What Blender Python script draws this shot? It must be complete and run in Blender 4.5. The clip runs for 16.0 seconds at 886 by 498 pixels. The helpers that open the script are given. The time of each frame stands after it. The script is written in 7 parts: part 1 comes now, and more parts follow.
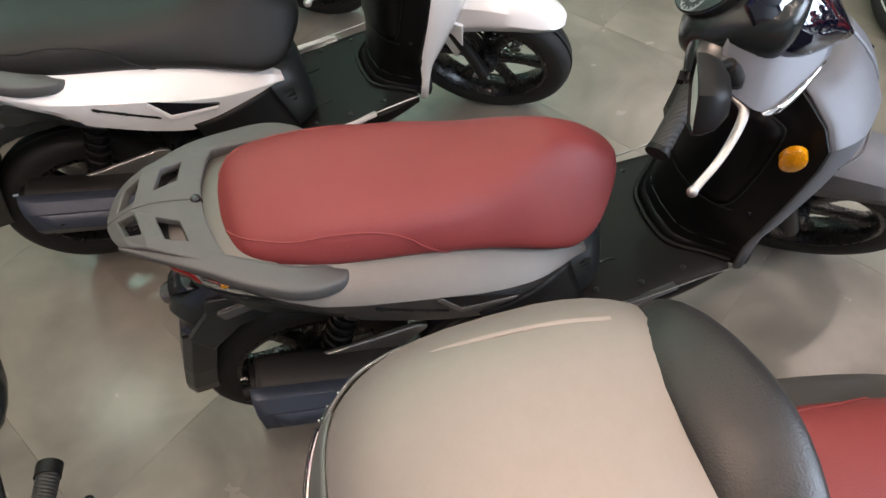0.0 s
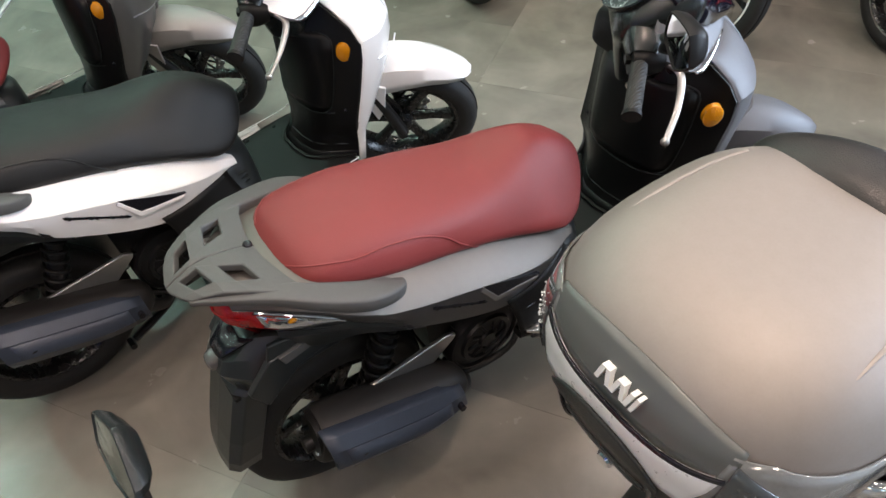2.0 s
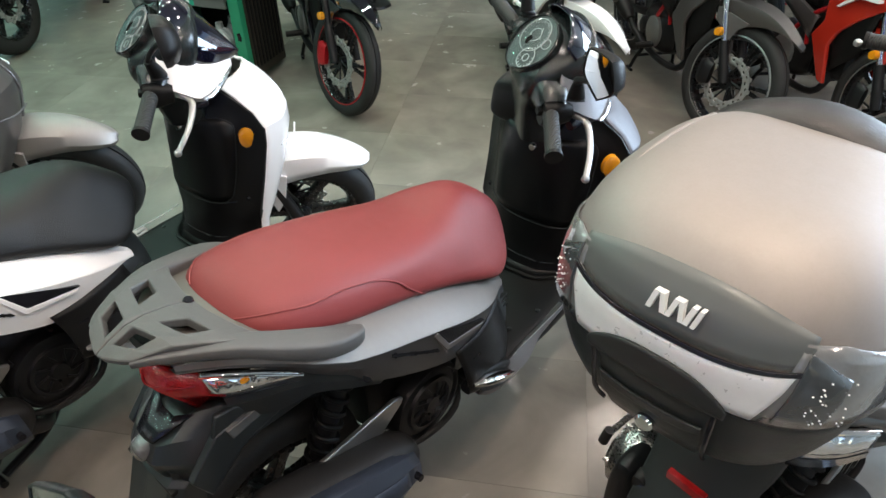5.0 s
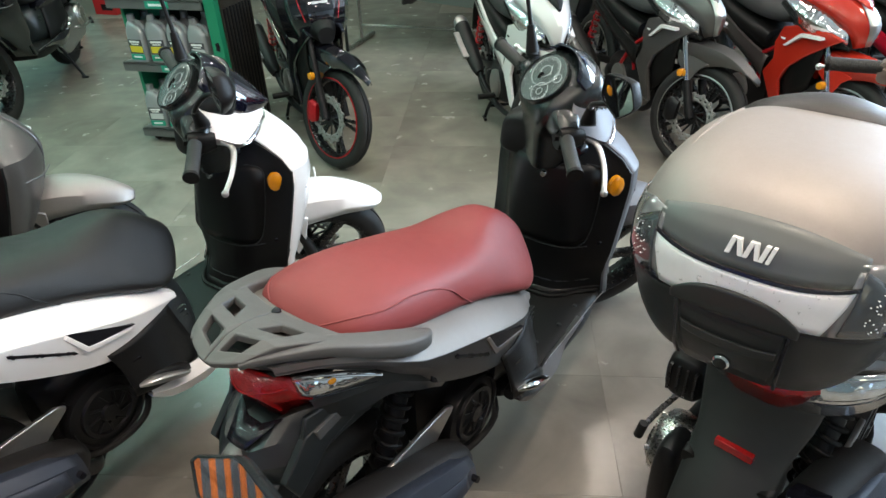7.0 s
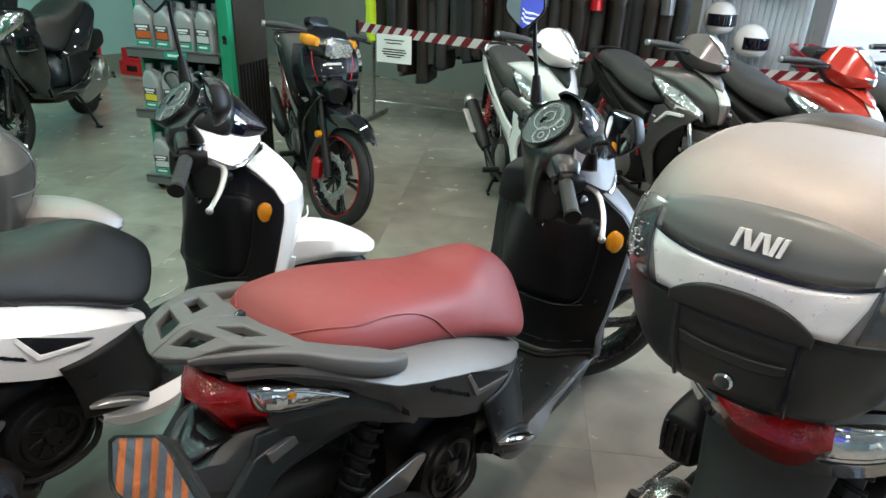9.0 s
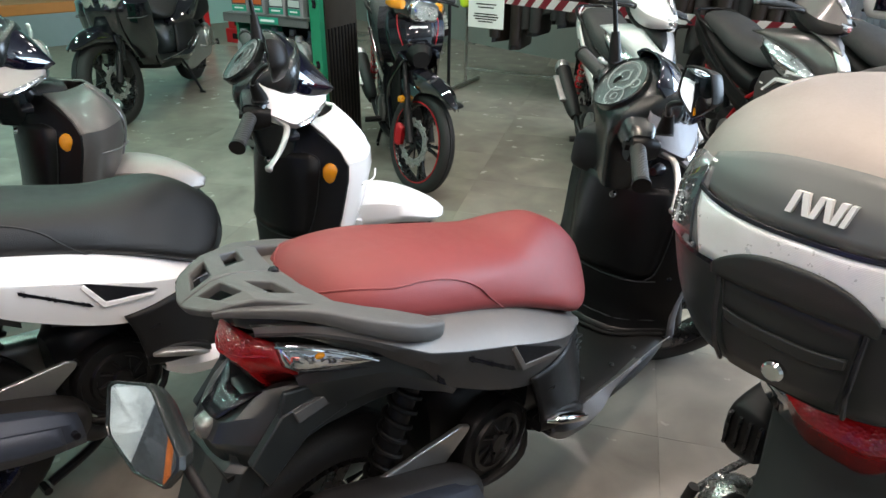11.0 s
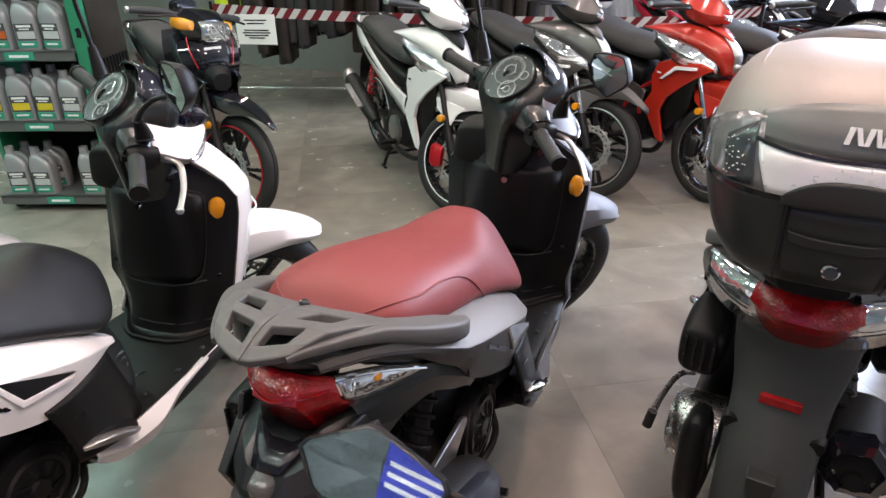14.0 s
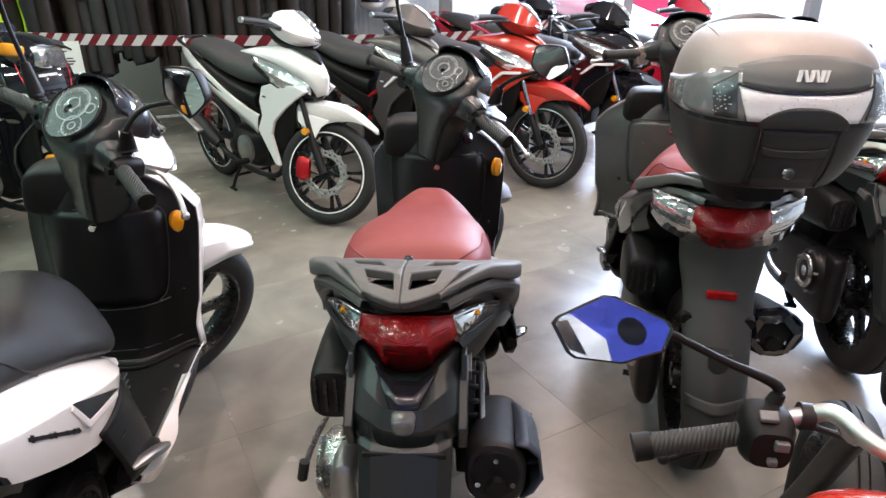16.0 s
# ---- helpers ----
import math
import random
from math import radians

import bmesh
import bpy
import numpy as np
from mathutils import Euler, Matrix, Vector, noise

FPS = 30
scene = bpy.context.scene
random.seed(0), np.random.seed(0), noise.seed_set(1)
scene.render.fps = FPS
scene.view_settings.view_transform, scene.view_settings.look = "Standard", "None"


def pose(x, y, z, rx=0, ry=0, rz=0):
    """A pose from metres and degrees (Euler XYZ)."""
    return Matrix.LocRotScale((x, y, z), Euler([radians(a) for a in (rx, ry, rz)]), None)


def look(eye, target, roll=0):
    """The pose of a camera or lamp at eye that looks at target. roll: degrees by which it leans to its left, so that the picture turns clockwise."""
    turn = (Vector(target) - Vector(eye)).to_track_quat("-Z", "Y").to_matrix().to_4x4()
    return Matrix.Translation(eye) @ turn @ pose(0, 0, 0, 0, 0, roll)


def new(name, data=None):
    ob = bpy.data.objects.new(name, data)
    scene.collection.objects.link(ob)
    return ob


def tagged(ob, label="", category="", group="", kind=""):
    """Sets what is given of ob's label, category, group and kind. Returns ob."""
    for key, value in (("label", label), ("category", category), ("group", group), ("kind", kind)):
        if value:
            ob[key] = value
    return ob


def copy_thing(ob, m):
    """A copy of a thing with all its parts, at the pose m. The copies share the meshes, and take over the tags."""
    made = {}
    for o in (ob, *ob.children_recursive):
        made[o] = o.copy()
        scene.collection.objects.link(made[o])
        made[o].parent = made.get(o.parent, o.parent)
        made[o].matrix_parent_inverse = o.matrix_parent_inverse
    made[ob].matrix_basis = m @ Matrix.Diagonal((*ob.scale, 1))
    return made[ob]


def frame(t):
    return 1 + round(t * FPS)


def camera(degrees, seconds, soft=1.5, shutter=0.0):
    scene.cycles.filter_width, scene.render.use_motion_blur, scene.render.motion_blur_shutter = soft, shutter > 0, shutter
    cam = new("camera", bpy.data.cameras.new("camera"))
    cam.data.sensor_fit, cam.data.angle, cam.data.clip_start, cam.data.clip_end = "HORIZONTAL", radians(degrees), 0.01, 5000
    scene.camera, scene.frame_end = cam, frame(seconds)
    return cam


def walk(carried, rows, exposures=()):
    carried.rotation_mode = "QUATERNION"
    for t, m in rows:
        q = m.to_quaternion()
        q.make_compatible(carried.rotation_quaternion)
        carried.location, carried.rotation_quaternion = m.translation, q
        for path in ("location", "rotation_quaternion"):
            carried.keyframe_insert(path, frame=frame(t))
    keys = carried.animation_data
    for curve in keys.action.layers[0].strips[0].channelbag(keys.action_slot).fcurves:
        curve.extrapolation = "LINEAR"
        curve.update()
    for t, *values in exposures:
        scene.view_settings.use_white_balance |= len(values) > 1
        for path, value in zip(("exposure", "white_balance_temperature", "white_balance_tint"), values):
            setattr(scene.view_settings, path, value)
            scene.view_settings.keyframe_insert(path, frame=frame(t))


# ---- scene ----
cam = camera(68.6, 16.0)
PATH = [
    (0, (0.862, -0.077, 1.752), (-0.252, 0.04, 0.095), -11.2),
    (0.5, (0.855, -0.171, 1.757), (-0.258, -0.06, 0.099), -14.6),
    (1, (0.881, -0.268, 1.76), (-0.303, -0.062, 0.162), -14.0),
    (1.5, (0.915, -0.371, 1.769), (-0.253, 0.068, 0.206), -9.3),
    (2, (0.936, -0.493, 1.761), (-0.218, 0.138, 0.255), -7.6),
    (2.5, (0.924, -0.528, 1.762), (-0.188, 0.207, 0.272), -7.3),
    (3, (0.899, -0.594, 1.725), (-0.143, 0.275, 0.255), -5.8),
    (3.2, (0.902, -0.627, 1.715), (-0.126, 0.314, 0.281), -5.1),
    (5.3, (0.897, -0.742, 1.618), (-0.181, 0.429, 0.407), -0.8),
    (5.5, (0.88, -0.786, 1.622), (-0.191, 0.402, 0.421), -0.8),
    (6, (0.853, -0.888, 1.63), (-0.212, 0.335, 0.459), -2.2),
    (6.5, (0.86, -0.937, 1.629), (-0.196, 0.334, 0.502), -2.4),
    (7, (0.868, -0.949, 1.621), (-0.19, 0.359, 0.54), -2.2),
    (7.5, (0.865, -0.952, 1.578), (-0.204, 0.417, 0.587), -0.4),
    (8, (0.862, -0.946, 1.538), (-0.245, 0.437, 0.609), 0.3),
    (8.5, (0.871, -0.94, 1.501), (-0.257, 0.457, 0.621), 1.3),
    (9, (0.888, -0.931, 1.461), (-0.254, 0.483, 0.628), 2.4),
    (9.5, (0.899, -0.916, 1.446), (-0.292, 0.438, 0.581), 2.2),
    (10, (0.913, -0.873, 1.439), (-0.357, 0.398, 0.561), 1.9),
    (10.2, (0.919, -0.849, 1.431), (-0.382, 0.385, 0.545), 1.9),
    (12.3, (0.923, -0.818, 1.417), (-0.402, 0.345, 0.473), 0.0),
    (12.5, (0.899, -0.864, 1.423), (-0.37, 0.371, 0.492), -1.2),
    (13, (0.837, -0.948, 1.434), (-0.251, 0.454, 0.511), -0.8),
    (13.5, (0.73, -1.008, 1.417), (-0.192, 0.515, 0.504), -0.5),
    (14, (0.6, -1.112, 1.42), (-0.155, 0.513, 0.531), -0.6),
    (14.5, (0.501, -1.271, 1.415), (-0.082, 0.436, 0.55), -0.1),
    (15, (0.395, -1.429, 1.408), (-0.071, 0.322, 0.563), -0.2),
    (15.5, (0.285, -1.461, 1.384), (-0.008, 0.333, 0.551), 1.0),
    (16, (0.168, -1.457, 1.39), (0.039, 0.36, 0.564), 0.0),
]
walk(cam, [(t, look(eye, target, roll)) for t, eye, target, roll in PATH],
     exposures=[(0, -0.40, 7000, 17), (2.5, -0.24, 6650, 13), (6, -0.03, 6500, 8), (9, 0.04, 6400, 6), (12.5, 0.06, 6700, 18), (14, 0.05, 6800, 23), (16, 0.20, 6700, 20)])

# ---------------------------------------------------------------- light
world = bpy.data.worlds.new("showroom_sky")
scene.world = world
world.use_nodes = True
_wn = world.node_tree
_sky = _wn.nodes.new("ShaderNodeTexSky")
_sky.sky_type, _sky.sun_disc = "NISHITA", False
_sky.sun_elevation, _sky.sun_rotation = radians(48), radians(168)
_wn.links.new(_sky.outputs["Color"], _wn.nodes["Background"].inputs["Color"])
_wn.nodes["Background"].inputs["Strength"].default_value = 0.3
scene.view_settings.exposure = 0.0


def area_lamp(name, at, target, sx, sy, power, colour):
    data = bpy.data.lights.new(name, "AREA")
    data.shape, data.size, data.size_y, data.energy, data.color = "RECTANGLE", sx, sy, power, colour
    ob = new(name, data)
    ob.matrix_world = look(at, target)
    return ob


sun = new("sun", bpy.data.lights.new("sun", "SUN"))
sun.data.energy, sun.data.angle, sun.data.color = 3.6, radians(0.5), (1.0, 0.95, 0.88)
sun.matrix_world = look((0.5, -3, 13), (3.0, 9.0, 0))

GREENISH = (0.52, 1.0, 0.86)
WARM, NEUTRAL, TEAL, DAY = (1.0, 0.80, 0.67), (1.0, 0.87, 0.79), (0.70, 1.0, 0.87), (0.62, 0.80, 1.0)
# daylight in the opening of the shop window
area_lamp("window_daylight", (3.3, 4.86, 1.7), (3.0, 0.0, 0.9), 4.3, 2.6, 840, DAY)
# rows of small ceiling spots; warm over the near machines, greenish to the far side
SPOTS = [(-5.6 + 1.28 * i + 0.3 * (j % 2), -2.6 + 1.36 * j) for i in range(7) for j in range(5)]
for _x, _y in SPOTS:
    _c = WARM if _x > 0.0 and _y < 0.6 else GREENISH if _x < -2.4 and _y < 2.0 else TEAL if _x < -0.9 and _y < 2.4 else NEUTRAL
    area_lamp("ceiling_lamp", (_x, _y, 3.13), (_x, _y, 0), 0.15, 0.15, 13.0 if _c is NEUTRAL else 11.3 if not (abs(_x - 0.8) < 0.2 and abs(_y - 0.12) < 0.2) else 27.0, _c)

# ---------------------------------------------------------------- materials
def material(name, colour, rough=0.5, metal=0.0, var=0.08, scale=14.0, rvar=0.08, bump=0.0, bscale=300.0, coat=0.0, spec=0.5, bump_kind="NOISE"):
    m = bpy.data.materials.new(name)
    m.use_nodes = True
    nt = m.node_tree
    N, L = nt.nodes, nt.links
    b = N["Principled BSDF"]
    tc = N.new("ShaderNodeTexCoord")
    n1 = N.new("ShaderNodeTexNoise")
    n1.inputs["Scale"].default_value, n1.inputs["Detail"].default_value = scale, 6
    L.new(tc.outputs["Object"], n1.inputs["Vector"])
    mix = N.new("ShaderNodeMix")
    mix.data_type = "RGBA"
    lo = [c * (1 - var) for c in colour]
    hi = [min(1, c * (1 + var)) for c in colour]
    mix.inputs["A"].default_value, mix.inputs["B"].default_value = (*lo, 1), (*hi, 1)
    L.new(n1.outputs["Fac"], mix.inputs["Factor"])
    L.new(mix.outputs["Result"], b.inputs["Base Color"])
    n2 = N.new("ShaderNodeTexNoise")
    n2.inputs["Scale"].default_value, n2.inputs["Detail"].default_value = scale * 5, 4
    L.new(tc.outputs["Object"], n2.inputs["Vector"])
    mr = N.new("ShaderNodeMapRange")
    mr.inputs["To Min"].default_value, mr.inputs["To Max"].default_value = max(0.01, rough - rvar), min(1, rough + rvar)
    L.new(n2.outputs["Fac"], mr.inputs["Value"])
    L.new(mr.outputs["Result"], b.inputs["Roughness"])
    b.inputs["Metallic"].default_value = metal
    b.inputs["Coat Weight"].default_value = coat
    b.inputs["Coat Roughness"].default_value = 0.04
    b.inputs["Specular IOR Level"].default_value = spec
    if bump:
        if bump_kind == "VORONOI":
            n3 = N.new("ShaderNodeTexVoronoi")
            n3.inputs["Scale"].default_value = bscale
            out = n3.outputs["Distance"]
        elif bump_kind == "WAVE":
            n3 = N.new("ShaderNodeTexWave")
            n3.inputs["Scale"].default_value = bscale
            out = n3.outputs["Fac"]
        else:
            n3 = N.new("ShaderNodeTexNoise")
            n3.inputs["Scale"].default_value = bscale
            out = n3.outputs["Fac"]
        L.new(tc.outputs["Object"], n3.inputs["Vector"])
        bp = N.new("ShaderNodeBump")
        bp.inputs["Strength"].default_value, bp.inputs["Distance"].default_value = bump, 0.002
        L.new(out, bp.inputs["Height"])
        L.new(bp.outputs["Normal"], b.inputs["Normal"])
    return m


def glassy(name, colour, rough=0.03, ior=1.45, weight=1.0):
    m = material(name, colour, rough, var=0.02, rvar=0.01)
    m.node_tree.nodes["Principled BSDF"].inputs["Transmission Weight"].default_value = weight
    m.node_tree.nodes["Principled BSDF"].inputs["IOR"].default_value = ior
    return m


def glowing(name, colour, strength):
    m = material(name, colour, 0.5, var=0.0)
    b = m.node_tree.nodes["Principled BSDF"]
    b.inputs["Emission Color"].default_value, b.inputs["Emission Strength"].default_value = (*colour, 1), strength
    return m


GREY = material("matt_titanium_paint", (0.28, 0.258, 0.246), 0.48, 0.5, var=0.05, scale=60, bump=0.04, bscale=1500)
DARKGREY = material("dark_grey_paint", (0.115, 0.115, 0.118), 0.42, 0.3, var=0.06, scale=40, bump=0.04, bscale=1200)
BLUEGREY = material("blue_grey_paint", (0.130, 0.136, 0.152), 0.52, 0.25, var=0.05, scale=50)
# side below the crease, set darker than the silver-grey crown
LOWSIDE = material("darker_lower_side", (0.060, 0.058, 0.058), 0.40, 0.5, var=0.06, scale=60, bump=0.05, bscale=1400)
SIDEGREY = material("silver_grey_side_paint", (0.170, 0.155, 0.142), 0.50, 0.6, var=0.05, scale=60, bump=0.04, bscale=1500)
GREYSEAT = material("grey_black_seat_vinyl", (0.030, 0.030, 0.030), 0.6, 0, var=0.12, scale=9, bump=0.4, bscale=420)
WHITE = material("white_gloss_paint", (0.80, 0.79, 0.785), 0.22, 0, var=0.02, coat=0.5)
CREAM = material("cream_paint", (0.66, 0.61, 0.55), 0.25, 0, var=0.03, coat=0.4)
REDPAINT = material("red_paint", (0.46, 0.026, 0.013), 0.2, 0.1, var=0.06, coat=0.7)
CRIMSON = material("crimson_paint", (0.42, 0.008, 0.03), 0.2, 0.1, var=0.06, coat=0.7)
BLACKGLOSS = material("black_gloss_paint", (0.006, 0.006, 0.009), 0.07, 0, var=0.2, rvar=0.03, coat=1.0)
GUNMETAL = material("gunmetal_paint", (0.10, 0.094, 0.09), 0.36, 0.5, var=0.06, scale=60, coat=0.25)
PLASTIC = material("black_textured_plastic", (0.007, 0.007, 0.007), 0.44, 0, var=0.15, bump=0.1, bscale=900, spec=0.20)
CHARCOAL = material("charcoal_plastic", (0.0145, 0.0178, 0.0188), 0.33, 0, var=0.10, rvar=0.05, bump=0.06, bscale=900)
RACKGREY = material("cast_grey_rack", (0.092, 0.092, 0.090), 0.55, 0.2, var=0.08, scale=80, bump=0.2, bscale=1100)
ENGINE = material("black_engine_metal", (0.011, 0.011, 0.012), 0.38, 0.3, var=0.3, scale=25, bump=0.10, bscale=250, spec=0.35)
ALLOY = material("raw_alloy", (0.45, 0.45, 0.44), 0.34, 0.9, var=0.1, scale=30, bump=0.1, bscale=400)
STEEL = material("brushed_steel", (0.42, 0.41, 0.39), 0.28, 1.0, var=0.1, scale=40)
CHROME = material("chrome", (0.75, 0.75, 0.74), 0.07, 1.0, var=0.02, rvar=0.03)
RUBBER = material("tyre_rubber", (0.009, 0.009, 0.009), 0.7, 0, var=0.25, scale=30, bump=0.3, bscale=160)
GRIP = material("grip_rubber", (0.018, 0.018, 0.017), 0.6, 0, var=0.2, bump=0.6, bscale=55, bump_kind="WAVE")
WHEELBLACK = material("black_wheel_paint", (0.009, 0.009, 0.010), 0.28, 0.2, var=0.2)
REDSEAT = material("red_seat_vinyl", (0.205, 0.036, 0.036), 0.50, 0, var=0.07, scale=9, bump=0.2, bscale=420, spec=0.35)
BLACKSEAT = material("black_seat_vinyl", (0.010, 0.0098, 0.0095), 0.46, 0, var=0.12, scale=9, bump=0.4, bscale=420, spec=0.35)
REDLENS = material("red_lens", (0.27, 0.004, 0.005), 0.12, 0, var=0.5, scale=60, rvar=0.05, spec=0.5, bump=0.5, bscale=190, bump_kind="VORONOI", coat=0.35)
CLEARLENS = material("clear_lens_reflector", (0.74, 0.75, 0.76), 0.06, 0.92, var=0.25, scale=70, bump=0.45, bscale=75, bump_kind="VORONOI", coat=1.0)
AMBER = material("amber_lens", (0.66, 0.26, 0.006), 0.12, 0, var=0.12, scale=60, bump=0.5, bscale=160, bump_kind="VORONOI", coat=1.0)
SMOKE = material("smoked_screen", (0.004, 0.004, 0.010), 0.04, 0, var=0.1, rvar=0.02, coat=1.0)
MIRROR = material("mirror_glass", (0.80, 0.84, 0.86), 0.015, 1.0, var=0.0, rvar=0.01)
DIAL = material("dial_face", (0.020, 0.023, 0.025), 0.35, 0, var=0.1)
DIALLINE = material("dial_markings", (0.30, 0.31, 0.32), 0.4, 0)
GAUGEGLASS = glassy("gauge_glass", (0.90, 0.93, 0.93), 0.02, 1.16)
LETTER = material("white_lettering", (0.78, 0.79, 0.78), 0.35, 0, var=0.02)
DARKLETTER = material("dark_badge", (0.012, 0.012, 0.016), 0.2, 0.2)
DISC = material("brake_disc_steel", (0.33, 0.33, 0.32), 0.36, 0.6, var=0.12, scale=60)
REDMETAL = material("red_anodised_metal", (0.45, 0.012, 0.018), 0.3, 0.4, var=0.1)
MUFFLER = material("muffler_black", (0.009, 0.0082, 0.008), 0.55, 0.0, spec=0.35, var=0.15, scale=30)
HEATSHIELD = material("muffler_guard", (0.040, 0.050, 0.072), 0.36, 0.3, var=0.1, scale=40, bump=0.1, bscale=900)
SHIELDBLACK = material("black_leg_shield_plastic", (0.0045, 0.0045, 0.0048), 0.34, 0, var=0.15, bump=0.12, bscale=900, spec=0.26)
COWLBLACK = material("semi_gloss_cowl_plastic", (0.012, 0.0155, 0.016), 0.24, 0, var=0.1, rvar=0.06, bump=0.08, bscale=900, spec=0.5)
MUDGREY = material("matt_grey_mudguard_plastic", (0.0180, 0.0195, 0.0190), 0.50, 0, var=0.12, bump=0.2, bscale=900)
INNERGREY = material("grey_gloss_inner_shield", (0.042, 0.043, 0.041), 0.24, 0, var=0.1, bump=0.05, bscale=900)
TAUPE = material("taupe_switch_housing", (0.17, 0.145, 0.125), 0.42, 0.2, var=0.08, bump=0.08, bscale=900)
DULLLENS = material("dull_clear_lens", (0.10, 0.10, 0.098), 0.16, 0.2, var=0.3, scale=60, bump=0.3, bscale=140, bump_kind="VORONOI", coat=0.6)
LIDGREY = material("satin_titanium_lid_paint", (0.275, 0.250, 0.234), 0.55, 0.55, var=0.05, scale=60, bump=0.03, bscale=1500)

# ---------------------------------------------------------------- geometry
def cr(points, n, closed=False):
    """Catmull-Rom curve through the points, n steps between two of them."""
    P = np.array(points, float)
    k = len(P)
    out = []
    for i in range(k if closed else k - 1):
        if closed:
            a, b, c, d = P[(i - 1) % k], P[i], P[(i + 1) % k], P[(i + 2) % k]
        else:
            b, c = P[i], P[i + 1]
            a = P[i - 1] if i > 0 else 2 * b - c
            d = P[i + 2] if i + 2 < k else 2 * c - b
        for j in range(n):
            t = j / n
            out.append(0.5 * (2 * b + (c - a) * t + (2 * a - 5 * b + 4 * c - d) * t * t + (3 * b - a - 3 * c + d) * t ** 3))
    if not closed:
        out.append(P[-1])
    return np.array(out)


def sgnpow(v, p):
    return math.copysign(abs(v) ** p, v)


class Geo:
    """Vertices and faces under construction."""

    def __init__(self):
        self.v, self.f = [], []

    def bend(self, fy):
        """Moves every vertex along y by a rule."""
        self.v = [(x, fy(y), z) for x, y, z in self.v]
        return self

    def grid(self, rows, round_=False, caps=False):
        o, R, C = len(self.v), len(rows), len(rows[0])
        for r in rows:
            self.v.extend(tuple(float(a) for a in p) for p in r)
        for i in range(R - 1):
            for j in range(C if round_ else C - 1):
                k = (j + 1) % C
                self.f.append((o + i * C + j, o + i * C + k, o + (i + 1) * C + k, o + (i + 1) * C + j))
        if caps:
            self.f.append(tuple(o + j for j in range(C))[::-1])
            self.f.append(tuple(o + (R - 1) * C + j for j in range(C)))
        return self

    def body(self, secs, N=28, n=4, axis="y"):
        """A closed form along an axis. secs: (place, low, high, half width, taper, squareness[, middle])."""
        rows = []
        for s in cr([tuple(s) + ((0.0,) if len(s) == 6 else ()) for s in secs], n):
            y, lo, hi, hw, tp, e, xc = s
            row = []
            for k in range(N):
                a = 2 * math.pi * k / N
                cs, sn = sgnpow(math.cos(a), 2 / e), sgnpow(math.sin(a), 2 / e)
                x, z = xc + hw * cs * (1 - tp * sn), (lo + hi) / 2 + (hi - lo) / 2 * sn
                row.append((x, y, z) if axis == "y" else (x, z, y))
            rows.append(row)
        return self.grid(rows, True, True)

    def tube(self, path, r, N=10, n=5, flat=1.0, e=2.0, up=(0, 0, 1)):
        P = cr(path, n) if n > 1 else np.array(path, float)
        rr = cr([(a,) for a in r], n)[:, 0] if isinstance(r, (list, tuple)) and n > 1 else (list(r) if isinstance(r, (list, tuple)) else [r] * len(P))
        rows, up = [], np.array(up, float)
        for i, p in enumerate(P):
            t = P[min(i + 1, len(P) - 1)] - P[max(i - 1, 0)]
            t = t / (np.linalg.norm(t) + 1e-9)
            s = np.cross(t, up)
            if np.linalg.norm(s) < 0.05:
                s = np.cross(t, (0.0, 1.0, 0.2))
            s /= np.linalg.norm(s)
            u = np.cross(s, t)
            rows.append([p + rr[i] * (s * sgnpow(math.cos(a), 2 / e) + u * flat * sgnpow(math.sin(a), 2 / e)) for a in (2 * math.pi * k / N for k in range(N))])
        return self.grid(rows, True, True)

    def lathe(self, prof, c=(0, 0, 0), axis="x", N=40, closed=False):
        rows = []
        for r, h in (list(prof) + [prof[0]] if closed else prof):
            row = []
            for k in range(N):
                a = 2 * math.pi * k / N
                u, w = r * math.cos(a), r * math.sin(a)
                p = (h, u, w) if axis == "x" else (u, h, w) if axis == "y" else (u, w, h)
                row.append((c[0] + p[0], c[1] + p[1], c[2] + p[2]))
            rows.append(row)
        return self.grid(rows, True, not closed)

    def prism(self, outline, a0, a1, axis="x"):
        o, k = len(self.v), len(outline)
        for a in (a0, a1):
            for p in outline:
                self.v.append((a, p[0], p[1]) if axis == "x" else (p[0], a, p[1]) if axis == "y" else (p[0], p[1], a))
        self.f.append(tuple(range(o, o + k))[::-1])
        self.f.append(tuple(range(o + k, o + 2 * k)))
        for j in range(k):
            self.f.append((o + j, o + (j + 1) % k, o + k + (j + 1) % k, o + k + j))
        return self

    def box(self, c, s, m=None):
        o = len(self.v)
        for dx, dy, dz in ((-1, -1, -1), (1, -1, -1), (1, 1, -1), (-1, 1, -1), (-1, -1, 1), (1, -1, 1), (1, 1, 1), (-1, 1, 1)):
            p = Vector((dx * s[0] / 2, dy * s[1] / 2, dz * s[2] / 2))
            if m is not None:
                p = m @ p
            self.v.append((p.x + c[0], p.y + c[1], p.z + c[2]))
        self.f.extend(tuple(o + i for i in q) for q in ((0, 3, 2, 1), (4, 5, 6, 7), (0, 1, 5, 4), (1, 2, 6, 5), (2, 3, 7, 6), (3, 0, 4, 7)))
        return self

    def patch(self, rows, n=4):
        """A smooth sheet through rows of control points."""
        A = np.array([cr(r, n) for r in rows])
        B = np.array([cr(A[:, j], n) for j in range(A.shape[1])])
        return self.grid([B[:, i] for i in range(B.shape[1])])

    def strake(self, rows, n=4):
        """A sheet that is smooth along its stations and creased across them."""
        A = np.array(rows, float)
        B = np.array([cr(A[:, j], n) for j in range(A.shape[1])])
        return self.grid([B[:, i] for i in range(B.shape[1])])

